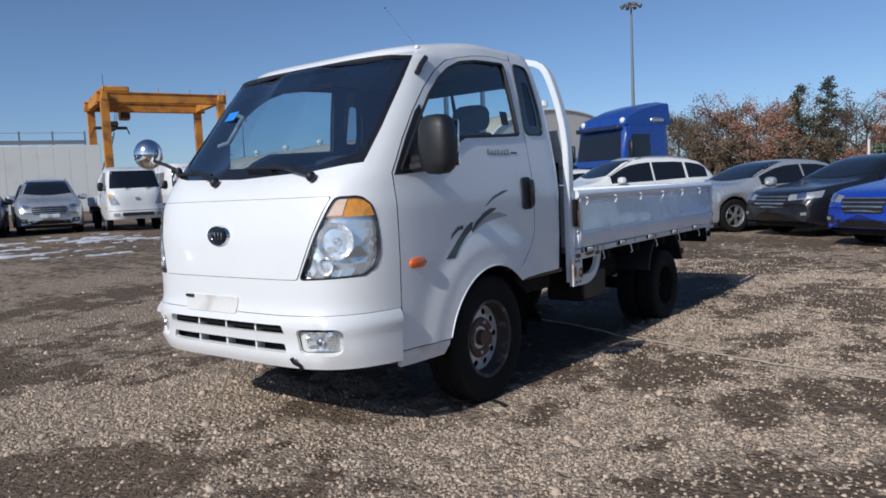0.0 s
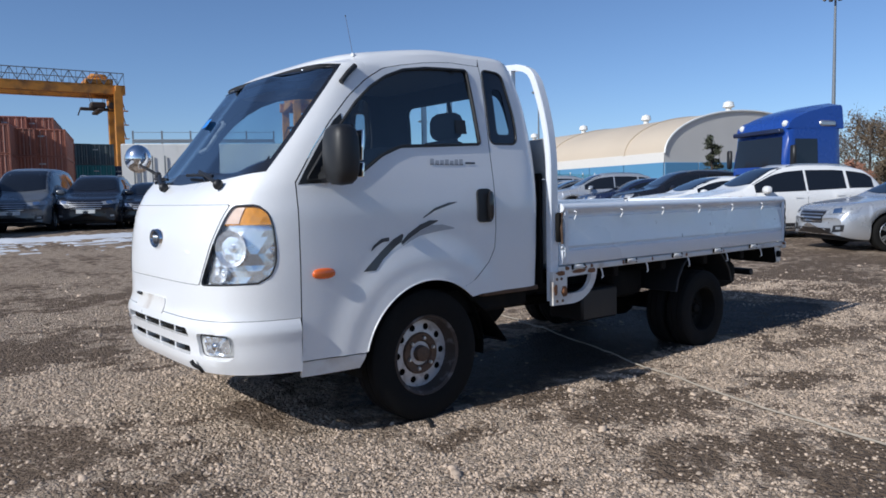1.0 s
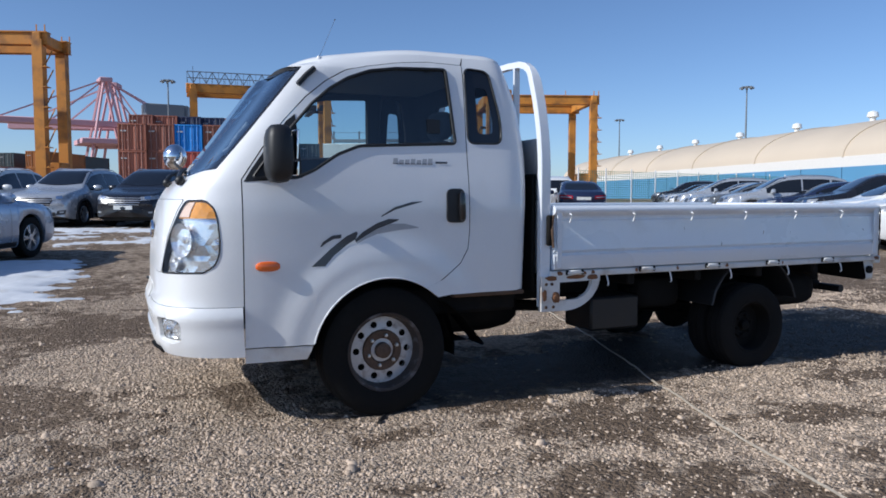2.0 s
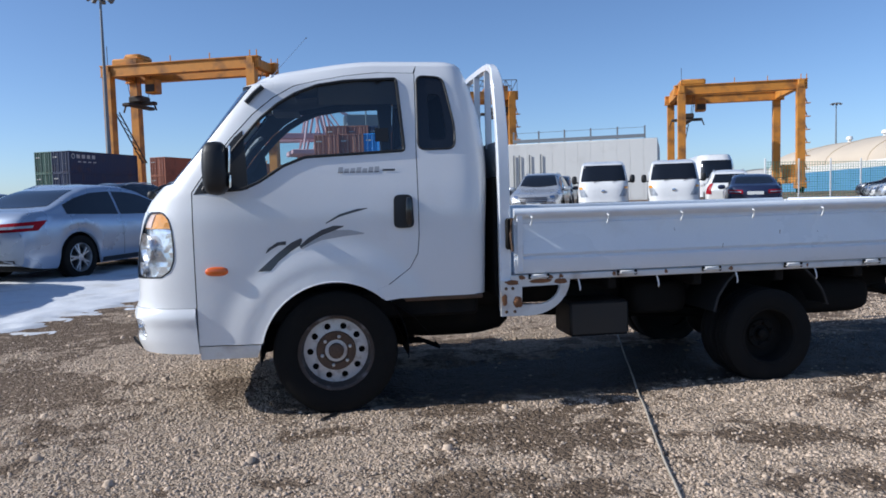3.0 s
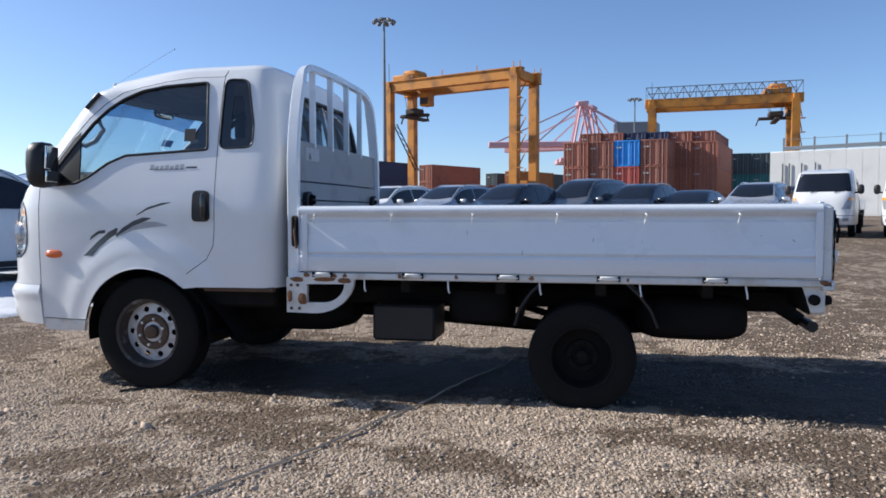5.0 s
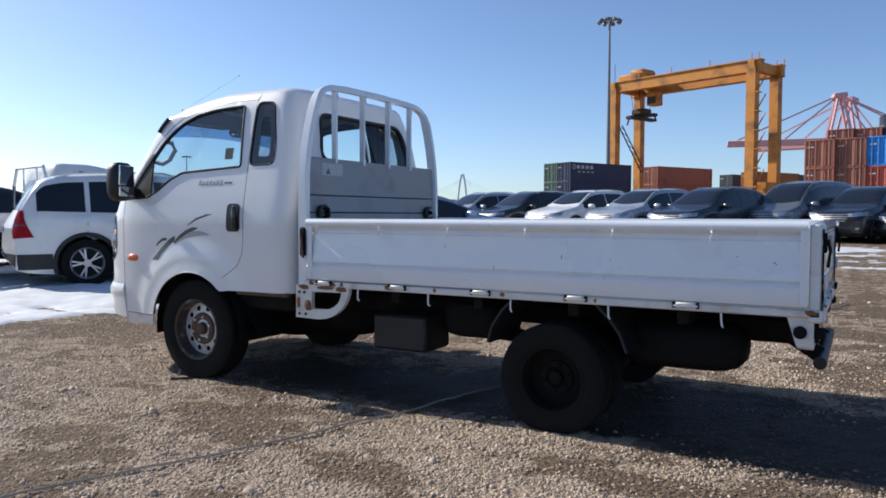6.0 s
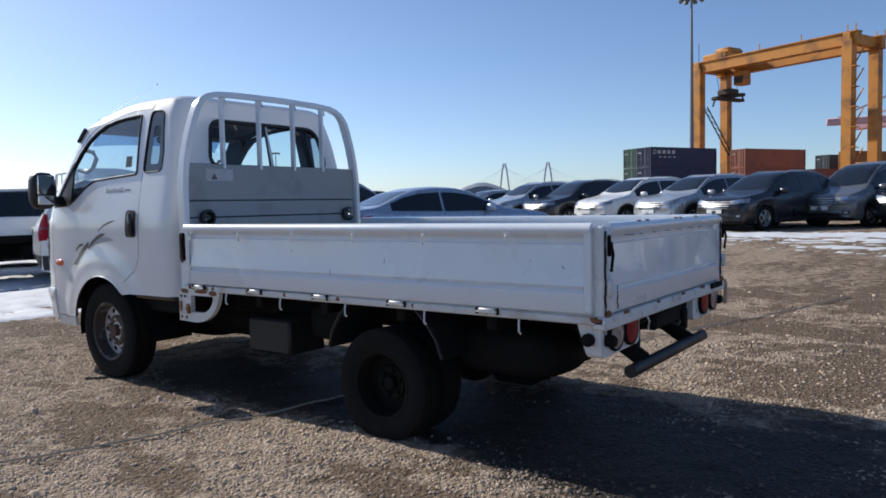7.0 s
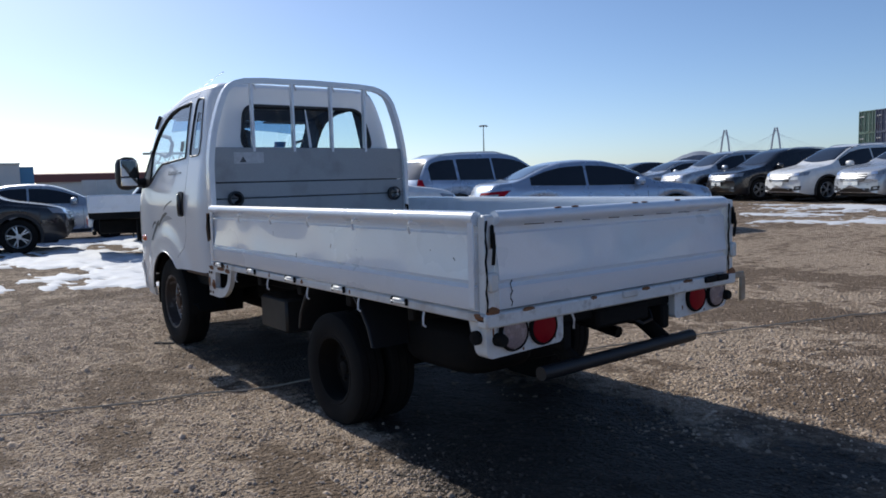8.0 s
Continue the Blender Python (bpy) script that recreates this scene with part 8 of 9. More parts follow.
polar = lambda ex, ey, az_, d: (ex + d * math.sin(radians(az_)), ey + d * math.cos(radians(az_)))
gantry(-19.5, 115.1, -20.3, "yellow rubber-tyred gantry crane above stacked containers", depth=6.9, height=22.4, trolley=0.12)
gx2, gy2_ = polar(-1.875, -3.42, 10.63, 141)
gantry(gx2, gy2_, -6, "yellow gantry crane with a trussed walkway", truss=True, height=20.6, trolley=0.88, lift=1.6)
gantry(76.5, 125.0, -20, "rusty yellow gantry crane beyond the white warehouse", span=20.0, height=20.0, trolley=0.10, depth=16.6)

CONT = {"brown": (0.29, 0.108, 0.070), "rust": (0.36, 0.128, 0.078), "red": (0.44, 0.085, 0.06), "blue": (0.02, 0.26, 0.72), "navy": (0.03, 0.045, 0.10), "green": (0.08, 0.15, 0.12), "teal": (0.03, 0.20, 0.21), "slate": (0.055, 0.085, 0.095), "orange": (0.42, 0.15, 0.03)}
CONT_MAT, CONT_MESH = {}, {}
CAST = mat("container_mark", (0.55, 0.55, 0.53), 0.6)


def container(x, y, z, heading, colour, L=12.19, name_bars=False):
    """Near end's middle at x, y; its length runs along the heading."""
    key = (colour, L)
    if key not in CONT_MESH:
        cm = CONT_MAT.setdefault(colour, mat("container_" + colour, CONT[colour], 0.6, vary=0.12, scale=0.5, dirt=(0.10, 0.05, 0.035), dirt_amount=0.3, dirt_scale=0.8))
        W, H = 2.44, 2.59
        n = int(L / 0.28)
        def corr(u):
            k = u % 1.0
            return 0.0 if k < 0.25 else (k - 0.25) / 0.25 * 0.036 if k < 0.5 else 0.036 if k < 0.75 else (1 - k) / 0.25 * 0.036
        us = [i / 4 for i in range(4 * n + 1)]
        B = Geo()
        for sy in (-1, 1):
            B.grid([[(u / n * L, sy * (W / 2 - corr(u)), zz) for zz in (0.14, H - 0.10)] for u in us])
        B.grid([[(u / n * L, yy, H - 0.02 - corr(u) * 0.5) for yy in (-W / 2, W / 2)] for u in us])
        B.add([(0.02, -W / 2, 0), (L - 0.02, -W / 2, 0), (L - 0.02, W / 2, 0), (0.02, W / 2, 0)], [(0, 1, 2, 3)])
        m8 = 8
        B.grid([[(L - 0.03 - corr(u), -W / 2 + W * u / m8, zz) for zz in (0, H)] for u in [i / 4 for i in range(4 * m8 + 1)]])
        Fm = Geo()
        for xx in (0, L - 0.16):
            for sy in (-1, 1):
                Fm.box(xx, xx + 0.16, sy * W / 2 - 0.08, sy * W / 2 + 0.08, 0, H, 0.02)
            for zz in (0, H - 0.14):
                Fm.box(xx, xx + 0.12, -W / 2, W / 2, zz, zz + 0.14, 0.02)
        for sy in (-1, 1):
            for zz in (0, H - 0.12):
                Fm.box(0, L, sy * W / 2 - 0.05, sy * W / 2 + 0.05, zz, zz + 0.13, 0.02)
        D = Geo()
        D.grid([[(0.05 + (0.035 if (k // 2) % 2 else 0), -1.16 + 0.0725 * k, zz) for zz in (0.13, H - 0.13)] for k in range(33)])
        R = Geo()
        for yy in (-0.85, -0.35, 0.35, 0.85):
            R.tube([(-0.01, yy, 0.1), (-0.01, yy, H - 0.1)], 0.035, 6)
            R.box(-0.05, 0.0, yy - 0.05, yy + 0.14, 1.0, 1.08, 0.01)
        mk = Geo().box(-0.005, 0.05, 0.5, 1.05, H - 0.75, H - 0.62, 0.004)
        CONT_MESH[key] = (mesh_of("wall_shell", B, cm, 25), mesh_of("frame", Fm, cm), mesh_of("door", D, cm, 25), mesh_of("lock_gear", R, CONT_MAT.setdefault(colour + "_rod", mat("container_rod_" + colour, tuple(0.75 * v + 0.13 for v in CONT[colour]), 0.5, vary=0.2, scale=3))), mesh_of("marking", mk, CAST))
    a, b_, c_, d_, e_ = CONT_MESH[key]
    t = thing("shipping_container", "%s steel shipping container, %s" % (colour if colour != "rust" else "rust brown", "forty feet long" if L > 7 else "twenty feet long"), "container", "shipping containers", pose(x, y, z, 0, 0, heading))
    for n_, me in (("wall_shell", a), ("frame", b_)):
        part(n_, me, None, t)
    dr = part("door", c_, None, t)
    part("lock_gear", d_, None, dr)
    part("marking", e_, None, dr)
    if name_bars:
        for k in range(4):
            part("lettering_bar", Geo().box(1.3 + 0.85 * k, 1.85 + 0.85 * k, -1.235, -1.222, 1.75, 2.2, 0.002), CAST, t)
            part("lettering_bar", Geo().box(1.5 + 0.85 * k, 2.0 + 0.85 * k, -1.235, -1.222, 1.25, 1.4, 0.002), CAST, t)
        part("emblem", Geo().lathe([(0.30, 0.0), (0.32, 0.012), (0.22, 0.012), (0.20, 0.0)], 20, m=Matrix.Translation((0.75, -1.225, 1.98)) @ rot_to("-y")), CAST, t)
    return t


HC = 2.60
columns = [(0.5, 72.6, ["brown", "rust", "rust"]), (3.0, 72.2, ["rust", "brown", "brown"]), (5.5, 71.6, ["brown", "red", "blue"]), (8.1, 71.0, ["rust", "brown", "brown"]),
           (13.3, 74.5, ["rust", "rust", "rust"]), (10.7, 74.5, ["brown", "rust", "brown"])]
for x, y, cols in columns:
    for k, c in enumerate(cols):
        container(x, y, BASE - 0.1 + HC * k, 74, c)
for x, c4 in ((1.8, "brown"), (4.4, "rust"), (7.0, "navy"), (9.6, "navy"), (12.2, "rust"), (14.8, "brown")):
    for k, c in enumerate(["brown", "rust", "brown", c4]):
        container(x, 86.5, BASE - 0.1 + (HC - 0.1) * k, 74, c)
for x, y, cols in ((20.1, 93.4, ["teal", "teal", "slate"]), (22.8, 93.4, ["navy", "teal", "slate"]), (25.6, 94.4, ["blue", "navy"]), (28.4, 94.4, ["slate", "slate"])):
    for k, c in enumerate(cols):
        container(x, y, BASE + HC * k, 80, c)
# low stacks beneath the first crane
cx0, cy0 = -29.9, 90.0
ca, sa_ = math.cos(radians(65)), math.sin(radians(65))
for k in range(3):
    container(cx0 - sa_ * 1.22, cy0 + ca * 1.22, 0.45 + HC * k, 65, "navy" if k else "slate", name_bars=(k == 2))
    container(cx0 - sa_ * 3.75, cy0 + ca * 3.75, 0.45 + HC * k, 65, "green")
for az_, d, c, lv in ((-13.6, 112, "rust", 3), (-12.6, 128, "rust", 2), (-9.0, 128, "rust", 2), (-8.4, 138, "slate", 3), (-6.9, 130, "orange", 3), (-4.9, 140, "slate", 3)):
    X, Y = polar(3.39, -3.84, az_, d)
    for k in range(lv):
        container(X, Y, 0.45 + HC * k, 62, c)

# light masts
def mast(az_, d, h, ex=0.0, ey=-4.0):
    x, y = polar(ex, ey, az_, d)
    m_ = thing("light_mast", "tall steel floodlight mast", "street lamp", "floodlight masts", pose(x, y, rise(x, y)))
    part("pole", Geo().lathe([(0.42, 0.0), (0.38, 0.3), (0.26, h * 0.5), (0.15, h)], 12), MAST, m_)
    hd = part("head_ring", Geo().lathe([(1.15, h - 0.3), (1.3, h - 0.15), (1.15, h - 0.0)], 16, closed=True), MAST, m_)
    for k in range(8):
        a = 2 * math.pi * k / 8
        part("floodlight", Geo().box(-0.34, 0.34, -0.28, 0.28, -0.2, 0.2, 0.05, m=Matrix.Translation((1.5 * math.cos(a), 1.5 * math.sin(a), h - 0.35)) @ pose(0, 0, 0, 0, 35, math.degrees(a))), MAST, hd)
        part("arm", Geo().tube([(0, 0, h - 0.15), (1.3 * math.cos(a), 1.3 * math.sin(a), h - 0.15)], 0.05, 4), MAST, hd)


mast(-15.33, 112.2, 29.5, 0.645, -4.267)
mast(67.70, 128, 29.6, -3.314, -2.226)
mast(46.62, 208, 29.0, -1.875, -3.42)
mast(4.04, 195, 29.3, -1.875, -3.42)
mast(37.35, 280, 29.0, -0.038, -4.132)
mast(-49.42, 300, 23.0, 5.957, -1.805)

# white warehouse
WALLW = mat("warehouse_white", (0.68, 0.68, 0.66), 0.7, vary=0.05, scale=0.3, dirt=(0.4, 0.4, 0.38), dirt_amount=0.2, dirt_scale=0.4)
wx0, wy0 = polar(0.645, -4.267, 13.5, 80)
wx1, wy1 = polar(0.645, -4.267, 25.05, 78)
wl = math.hypot(wx1 - wx0, wy1 - wy0)
wh = thing("warehouse", "plain white flat-roofed warehouse with a roof railing", "warehouse", m=pose(wx0, wy0, BASE, 0, 0, math.degrees(math.atan2(wy1 - wy0, wx1 - wx0))))
wall = part("wall", Geo().box(0, wl, 0, 20, 0, 6.4, 0.05), WALLW, wh)
for k in range(12):
    part("wall_panel", Geo().box(wl * k / 12 + 0.012, wl * (k + 1) / 12 - 0.012, -0.03, 0.0, 0.3, 6.3, 0.02), WALLW, wall)
for x in (1.2, 1.8, 2.9, 4.1):
    part("downpipe", Geo().tube([(x, -0.2, 0.2), (x, -0.2, 5.2)], 0.08, 6), MAST, wall)
rl = Geo().box(1.0, wl - 1.2, 0.6, 0.9, 6.55, 6.9, 0.03)
for k in range(6):
    x = 1.05 + (wl - 2.3) * k / 5
    rl.tube([(x, 0.75, 6.38), (x, 0.75, 7.75)], 0.11, 4)
rl.tube([(1.05, 0.75, 7.6), (wl - 1.25, 0.75, 7.6)], 0.03, 4)
part("roof_railing", rl, MAST, wh, "dark roof railing")

# long arched shed
TAN = mat("shed_roof", (0.58, 0.49, 0.38), 0.6, vary=0.05, scale=0.1)
BLUEW = mat("shed_blue_wall", (0.10, 0.27, 0.45), 0.6, vary=0.06, scale=0.2)
u_, v_ = Vector((0.2756, 0.9613, 0)), Vector((0.9613, -0.2756, 0))
shed = thing("storage_shed", "long storage shed with an arched tan roof", "warehouse", m=Matrix.Translation((97.4, 64.1, BASE)) @ Matrix(((u_.x, v_.x, 0, 0), (u_.y, v_.y, 0, 0), (0, 0, 1, 0), (0, 0, 0, 1))))
SL, SW = 150.0, 34.0
arcp = [(SW / 2 - SW / 2 * math.cos(a), 6.6 + 7.0 * math.sin(a)) for a in np.linspace(0, math.pi, 24)]
part("roof", Geo().grid([[(x, y, z) for y, z in arcp] for x in np.linspace(-0.15, SL, 20)]), TAN, shed)
part("roof_edge", Geo().tube([(-0.15, y, z + 0.05) for y, z in arcp], 0.16, 6), PLATE, shed)
part("gable", Geo().add([(0, 0, 0)] + [(0, y, z) for y, z in arcp] + [(0, SW, 0)], [tuple(range(26))]), mat("shed_gable", (0.60, 0.58, 0.54), 0.7, vary=0.05, scale=0.2), shed)
for k in range(15):
    part("side_wall_bay", Geo().box(k * 10 + 0.1, k * 10 + 9.9, -0.15, 0.1, 0, 5.2, 0.03), BLUEW, shed)
part("upper_wall", Geo().box(0, SL, -0.05, 0.1, 5.2, 6.8, 0.03), mat("shed_band", (0.70, 0.68, 0.64), 0.6), shed)
for k in range(5):
    part("gable_wall_bay", Geo().box(-0.15, 0.05, k * 6.8 + 0.1, k * 6.8 + 6.7, 0, 5.2, 0.03), BLUEW, shed)
for k in range(6):
    part("roof_rib", Geo().tube([(10 + 24.0 * k, y, z + 0.05) for y, z in arcp[:14]], 0.22, 4), TAN, shed)
for k in range(7):
    part("roof_vent", Geo().lathe([(0.5, 0), (0.5, 1.0), (1.0, 1.2), (0.8, 2.0), (0.0, 2.3)], 12, m=Matrix.Translation((4 + 21.5 * k, SW / 2, 13.5))), PLATE, shed, "round white roof ventilator")

# low arched shed far beyond the fence
fx_, fy_ = polar(-0.04, -4.1, 32.8, 320)
far_shed = thing("storage_shed", "distant shed with a low arched tan roof", "warehouse", m=pose(fx_, fy_, BASE, 0, 0, -33))
arc2 = [(-13 * math.cos(a_), 5.2 + 4.2 * math.sin(a_)) for a_ in np.linspace(0, math.pi, 18)]
part("roof", Geo().grid([[(x, y, z) for x, z in arc2] for y in (-0.3, 60)]), TAN, far_shed)
part("gable", Geo().add([(-13, 0, 0)] + [(x, 0, z) for x, z in arc2] + [(13, 0, 0)], [tuple(range(20))]), WALLW, far_shed)
part("side_wall", Geo().box(12.8, 13.1, 0, 60, 0, 5.3, 0.03), BLUEW, far_shed)

# far ship crane
X, Y = polar(3.39, -3.8, -1.6, 250)
sts = thing("ship_crane", "faded pink ship-to-shore crane far away", "crane", m=pose(X, Y, 0, 0, 0, 10))
for x0, x1 in ((-3, 0.5), (4, 1.5)):
    for y in (-7, 7):
        part("leg", Geo().tube([(x0 * 2.2, y, 0), (x1, y * 0.35, 37)], 0.42, 4), PINK, sts)
part("boom", Geo().box(-30, 26, -2.2, 2.2, 22.5, 24.3, 0.2), PINK, sts)
part("machine_house", Geo().box(12, 24, -3, 3, 24.3, 30.5, 0.3), MAST, sts)
part("portal_beam", Geo().box(-7, 10, -8, 8, 17, 18.6, 0.2), PINK, sts)
tie = Geo()
for x1, z1 in ((-28, 24), (-14, 24), (20, 26), (10, 24)):
    tie.tube([(1, 0, 37), (x1, 0, z1)], 0.3, 4)
tie.box(-0.8, 2.8, -3, 3, 36.0, 37.4, 0.2)
part("stay_frame", tie, PINK, sts)
X, Y = polar(-1.87, -3.35, 0.2, 260)
st2 = copy_thing(sts, pose(X, Y, 0, 0, 0, -14))
tagged(st2, "faded pink ship crane with raised machinery")

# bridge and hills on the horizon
# both colours have the distance haze mixed into them
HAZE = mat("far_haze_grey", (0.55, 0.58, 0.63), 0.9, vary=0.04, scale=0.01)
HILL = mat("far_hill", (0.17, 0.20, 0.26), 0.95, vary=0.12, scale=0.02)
bridge = thing("cable_stayed_bridge", "distant cable-stayed bridge with two pylons", "bridge")
for az_ in (-31.7, -28.36):
    X, Y = polar(5.957, -1.805, az_, 900)
    tw = Geo()
    for s_ in (-1, 1):
        tw.tube([(X + s_ * 9, Y, 0), (X + s_ * 3.5, Y, 40), (X + s_ * 1.2, Y, 51)], 1.05, 6)
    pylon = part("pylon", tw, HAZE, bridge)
    cab_g = Geo()
    for k in range(1, 6):
        for s_ in (-1, 1):
            cab_g.tube([(X, Y, 50 - k), (X + s_ * 14 * k, Y, 17)], 0.07, 4)
    part("stay_cables", cab_g, HAZE, pylon)
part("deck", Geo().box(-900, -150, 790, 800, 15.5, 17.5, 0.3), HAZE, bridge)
hz_ = []
for k in range(281):
    az_ = -70 + 70 * k / 280
    h = 8 + 9 * noise.noise((az_ * 0.25, 3.3, 0)) + 40 * math.exp(-((az_ + 33.4) / 2.7) ** 2) + 14 * math.exp(-((az_ + 20) / 9) ** 2) + 1.5 * noise.noise((az_ * 2.5, 1, 0))
    X, Y = polar(4.0, -3.0, az_, 1500)
    hz_.append([(X, Y, -5), (X * 1.01, Y * 1.01, max(2, h * 0.8)), (X * 1.06, Y * 1.06, max(2, h)), (X * 1.12, Y * 1.12, -5)])
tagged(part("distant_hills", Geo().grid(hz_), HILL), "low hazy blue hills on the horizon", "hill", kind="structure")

# fences
FGREEN = mat("fence_green", (0.06, 0.22, 0.13), 0.6, vary=0.1)


def fence(x0, y0, x1, y1, h, label):
    f = thing("mesh_fence", label, "fence")
    L_ = math.hypot(x1 - x0, y1 - y0)
    n = int(L_ / 2.6)
    for k in range(n + 1):
        x, y = x0 + (x1 - x0) * k / n, y0 + (y1 - y0) * k / n
        part("post", Geo().tube([(x, y, rise(x, y)), (x, y, rise(x, y) + h + 0.15)], 0.045, 6), PLATE, f)
    w_ = Geo()
    for z in np.arange(0.15, h, 0.14):
        w_.tube([(x0, y0, z + rise(x0, y0)), (x1, y1, z + rise(x1, y1))], 0.013, 4)
    for k in range(int(L_ / 0.22)):
        t = k * 0.22 / L_
        x, y = x0 + (x1 - x0) * t, y0 + (y1 - y0) * t
        w_.tube([(x, y, rise(x, y) + 0.1), (x, y, rise(x, y) + h)], 0.014, 3)
    part("wire_mesh", w_, FGREEN, f)


fence(27.5, 1.5, 27.0, -18.0, 2.1, "green wire mesh fence with white posts before trees")
fence(24.0, 33.0, 52.0, 41.0, 2.3, "green wire mesh fence beyond the parked cars")

# far yard edge: low concrete wall, truss gate, white and blue store, long red-roofed shed
CONCRETE = mat("concrete_wall", (0.74, 0.74, 0.72), 0.85, vary=0.1, scale=0.8, bump=0.1)
wa, wb = polar(5.6, -2.37, -78.5, 120), polar(5.6, -2.37, -66.0, 120)
wl2 = math.hypot(wb[0] - wa[0], wb[1] - wa[1])
cwall = thing("concrete_wall", "low grey concrete yard wall", "wall", m=pose(wa[0], wa[1], 0, 0, 0, math.degrees(math.atan2(wb[1] - wa[1], wb[0] - wa[0]))))
for k in range(int(wl2 / 2.0)):
    part("wall_slab", Geo().box(2.0 * k + 0.02, 2.0 * k + 1.98, -0.15, 0.15, 0, 2.95, 0.03), CONCRETE, cwall)
ga, gb_ = polar(5.6, -2.37, -73.73, 112), polar(5.6, -2.37, -71.18, 112)
gl = math.hypot(gb_[0] - ga[0], gb_[1] - ga[1])
# steel grey made paler to carry the haze of distance
GATE_STEEL = mat("weathered_gate_steel", (0.40, 0.42, 0.40), 0.6, vary=0.1)
gate_t = thing("truss_gate", "grey steel truss gateway over the yard entrance", "gate", m=pose(ga[0], ga[1], 0, 0, 0, math.degrees(math.atan2(gb_[1] - ga[1], gb_[0] - ga[0]))))
for x in (0.0, gl):
    part("column", Geo().box(x - 0.28, x + 0.28, -0.28, 0.28, 0, 6.75, 0.04), GATE_STEEL, gate_t)
part("top_chord", Geo().box(-1.3, gl + 1.3, -0.18, 0.18, 6.2, 6.5, 0.03), GATE_STEEL, gate_t)
part("bottom_chord", Geo().box(0, gl, -0.18, 0.18, 4.9, 5.1, 0.03), GATE_STEEL, gate_t)
for k in range(8):
    x = gl * k / 8
    part("web_bar", Geo().tube([(x, 0, 5.0 if k % 2 else 6.3), (x + gl / 8, 0, 6.3 if k % 2 else 5.0)], 0.11, 4), GATE_STEEL, gate_t)
RED_ROOF = mat("red_shed_roof", (0.20, 0.075, 0.06), 0.7, vary=0.1, scale=0.4)
sa2, sb2 = polar(5.96, -1.8, -81.6, 140), polar(5.96, -1.8, -74.6, 140)
sl2 = math.hypot(sb2[0] - sa2[0], sb2[1] - sa2[1])
rshed = thing("low_shed", "long low shed with a dull red roof", "shed", m=pose(sa2[0], sa2[1], 0, 0, 0, math.degrees(math.atan2(sb2[1] - sa2[1], sb2[0] - sa2[0]))))
part("wall", Geo().box(0, sl2, 0, 8, 0, 3.5, 0.05), WALLW, rshed)
part("roof", Geo().grid([[(x, -0.6, 3.0), (x, 0.1, 4.35), (x, 4, 4.6), (x, 7.9, 4.35), (x, 8.6, 3.0)] for x in (-0.4, sl2 + 0.4)], loop=True), RED_ROOF, rshed)
sa3, sb3 = polar(5.96, -1.8, -86.0, 110), polar(5.96, -1.8, -82.5, 110)
sl3 = math.hypot(sb3[0] - sa3[0], sb3[1] - sa3[1])
store = thing("store_building", "white store building with a blue end bay", "building", m=pose(sa3[0], sa3[1], 0, 0, 0, math.degrees(math.atan2(sb3[1] - sa3[1], sb3[0] - sa3[0]))))
part("wall", Geo().box(0, sl3, 0, 9, 0, 5.0, 0.05), WALLW, store)
part("end_bay", Geo().box(sl3, sl3 + 1.6, 0.4, 9, 0, 4.7, 0.05), BLUEW, store, "blue end bay")
part("roof_edge", Geo().box(-0.2, sl3 + 0.1, -0.2, 9.2, 5.0, 5.2, 0.03), PLATE, store)

# trees
BARK = mat("bark", (0.09, 0.065, 0.05), 0.9, vary=0.25, scale=8, bump=0.3)
LEAF = {"pine": mat("pine_needles", (0.055, 0.062, 0.036), 0.8, vary=0.2, scale=1.2, island=0.45), "olive": mat("dull_olive_leaves", (0.155, 0.115, 0.075), 0.85, vary=0.2, scale=1.2, island=0.45),
        "tan": mat("dry_orange_leaves", (0.37, 0.190, 0.125), 0.85, vary=0.2, scale=1.2, island=0.4), "twig": mat("bare_twigs", (0.13, 0.10, 0.085), 0.9, vary=0.2, island=0.3)}


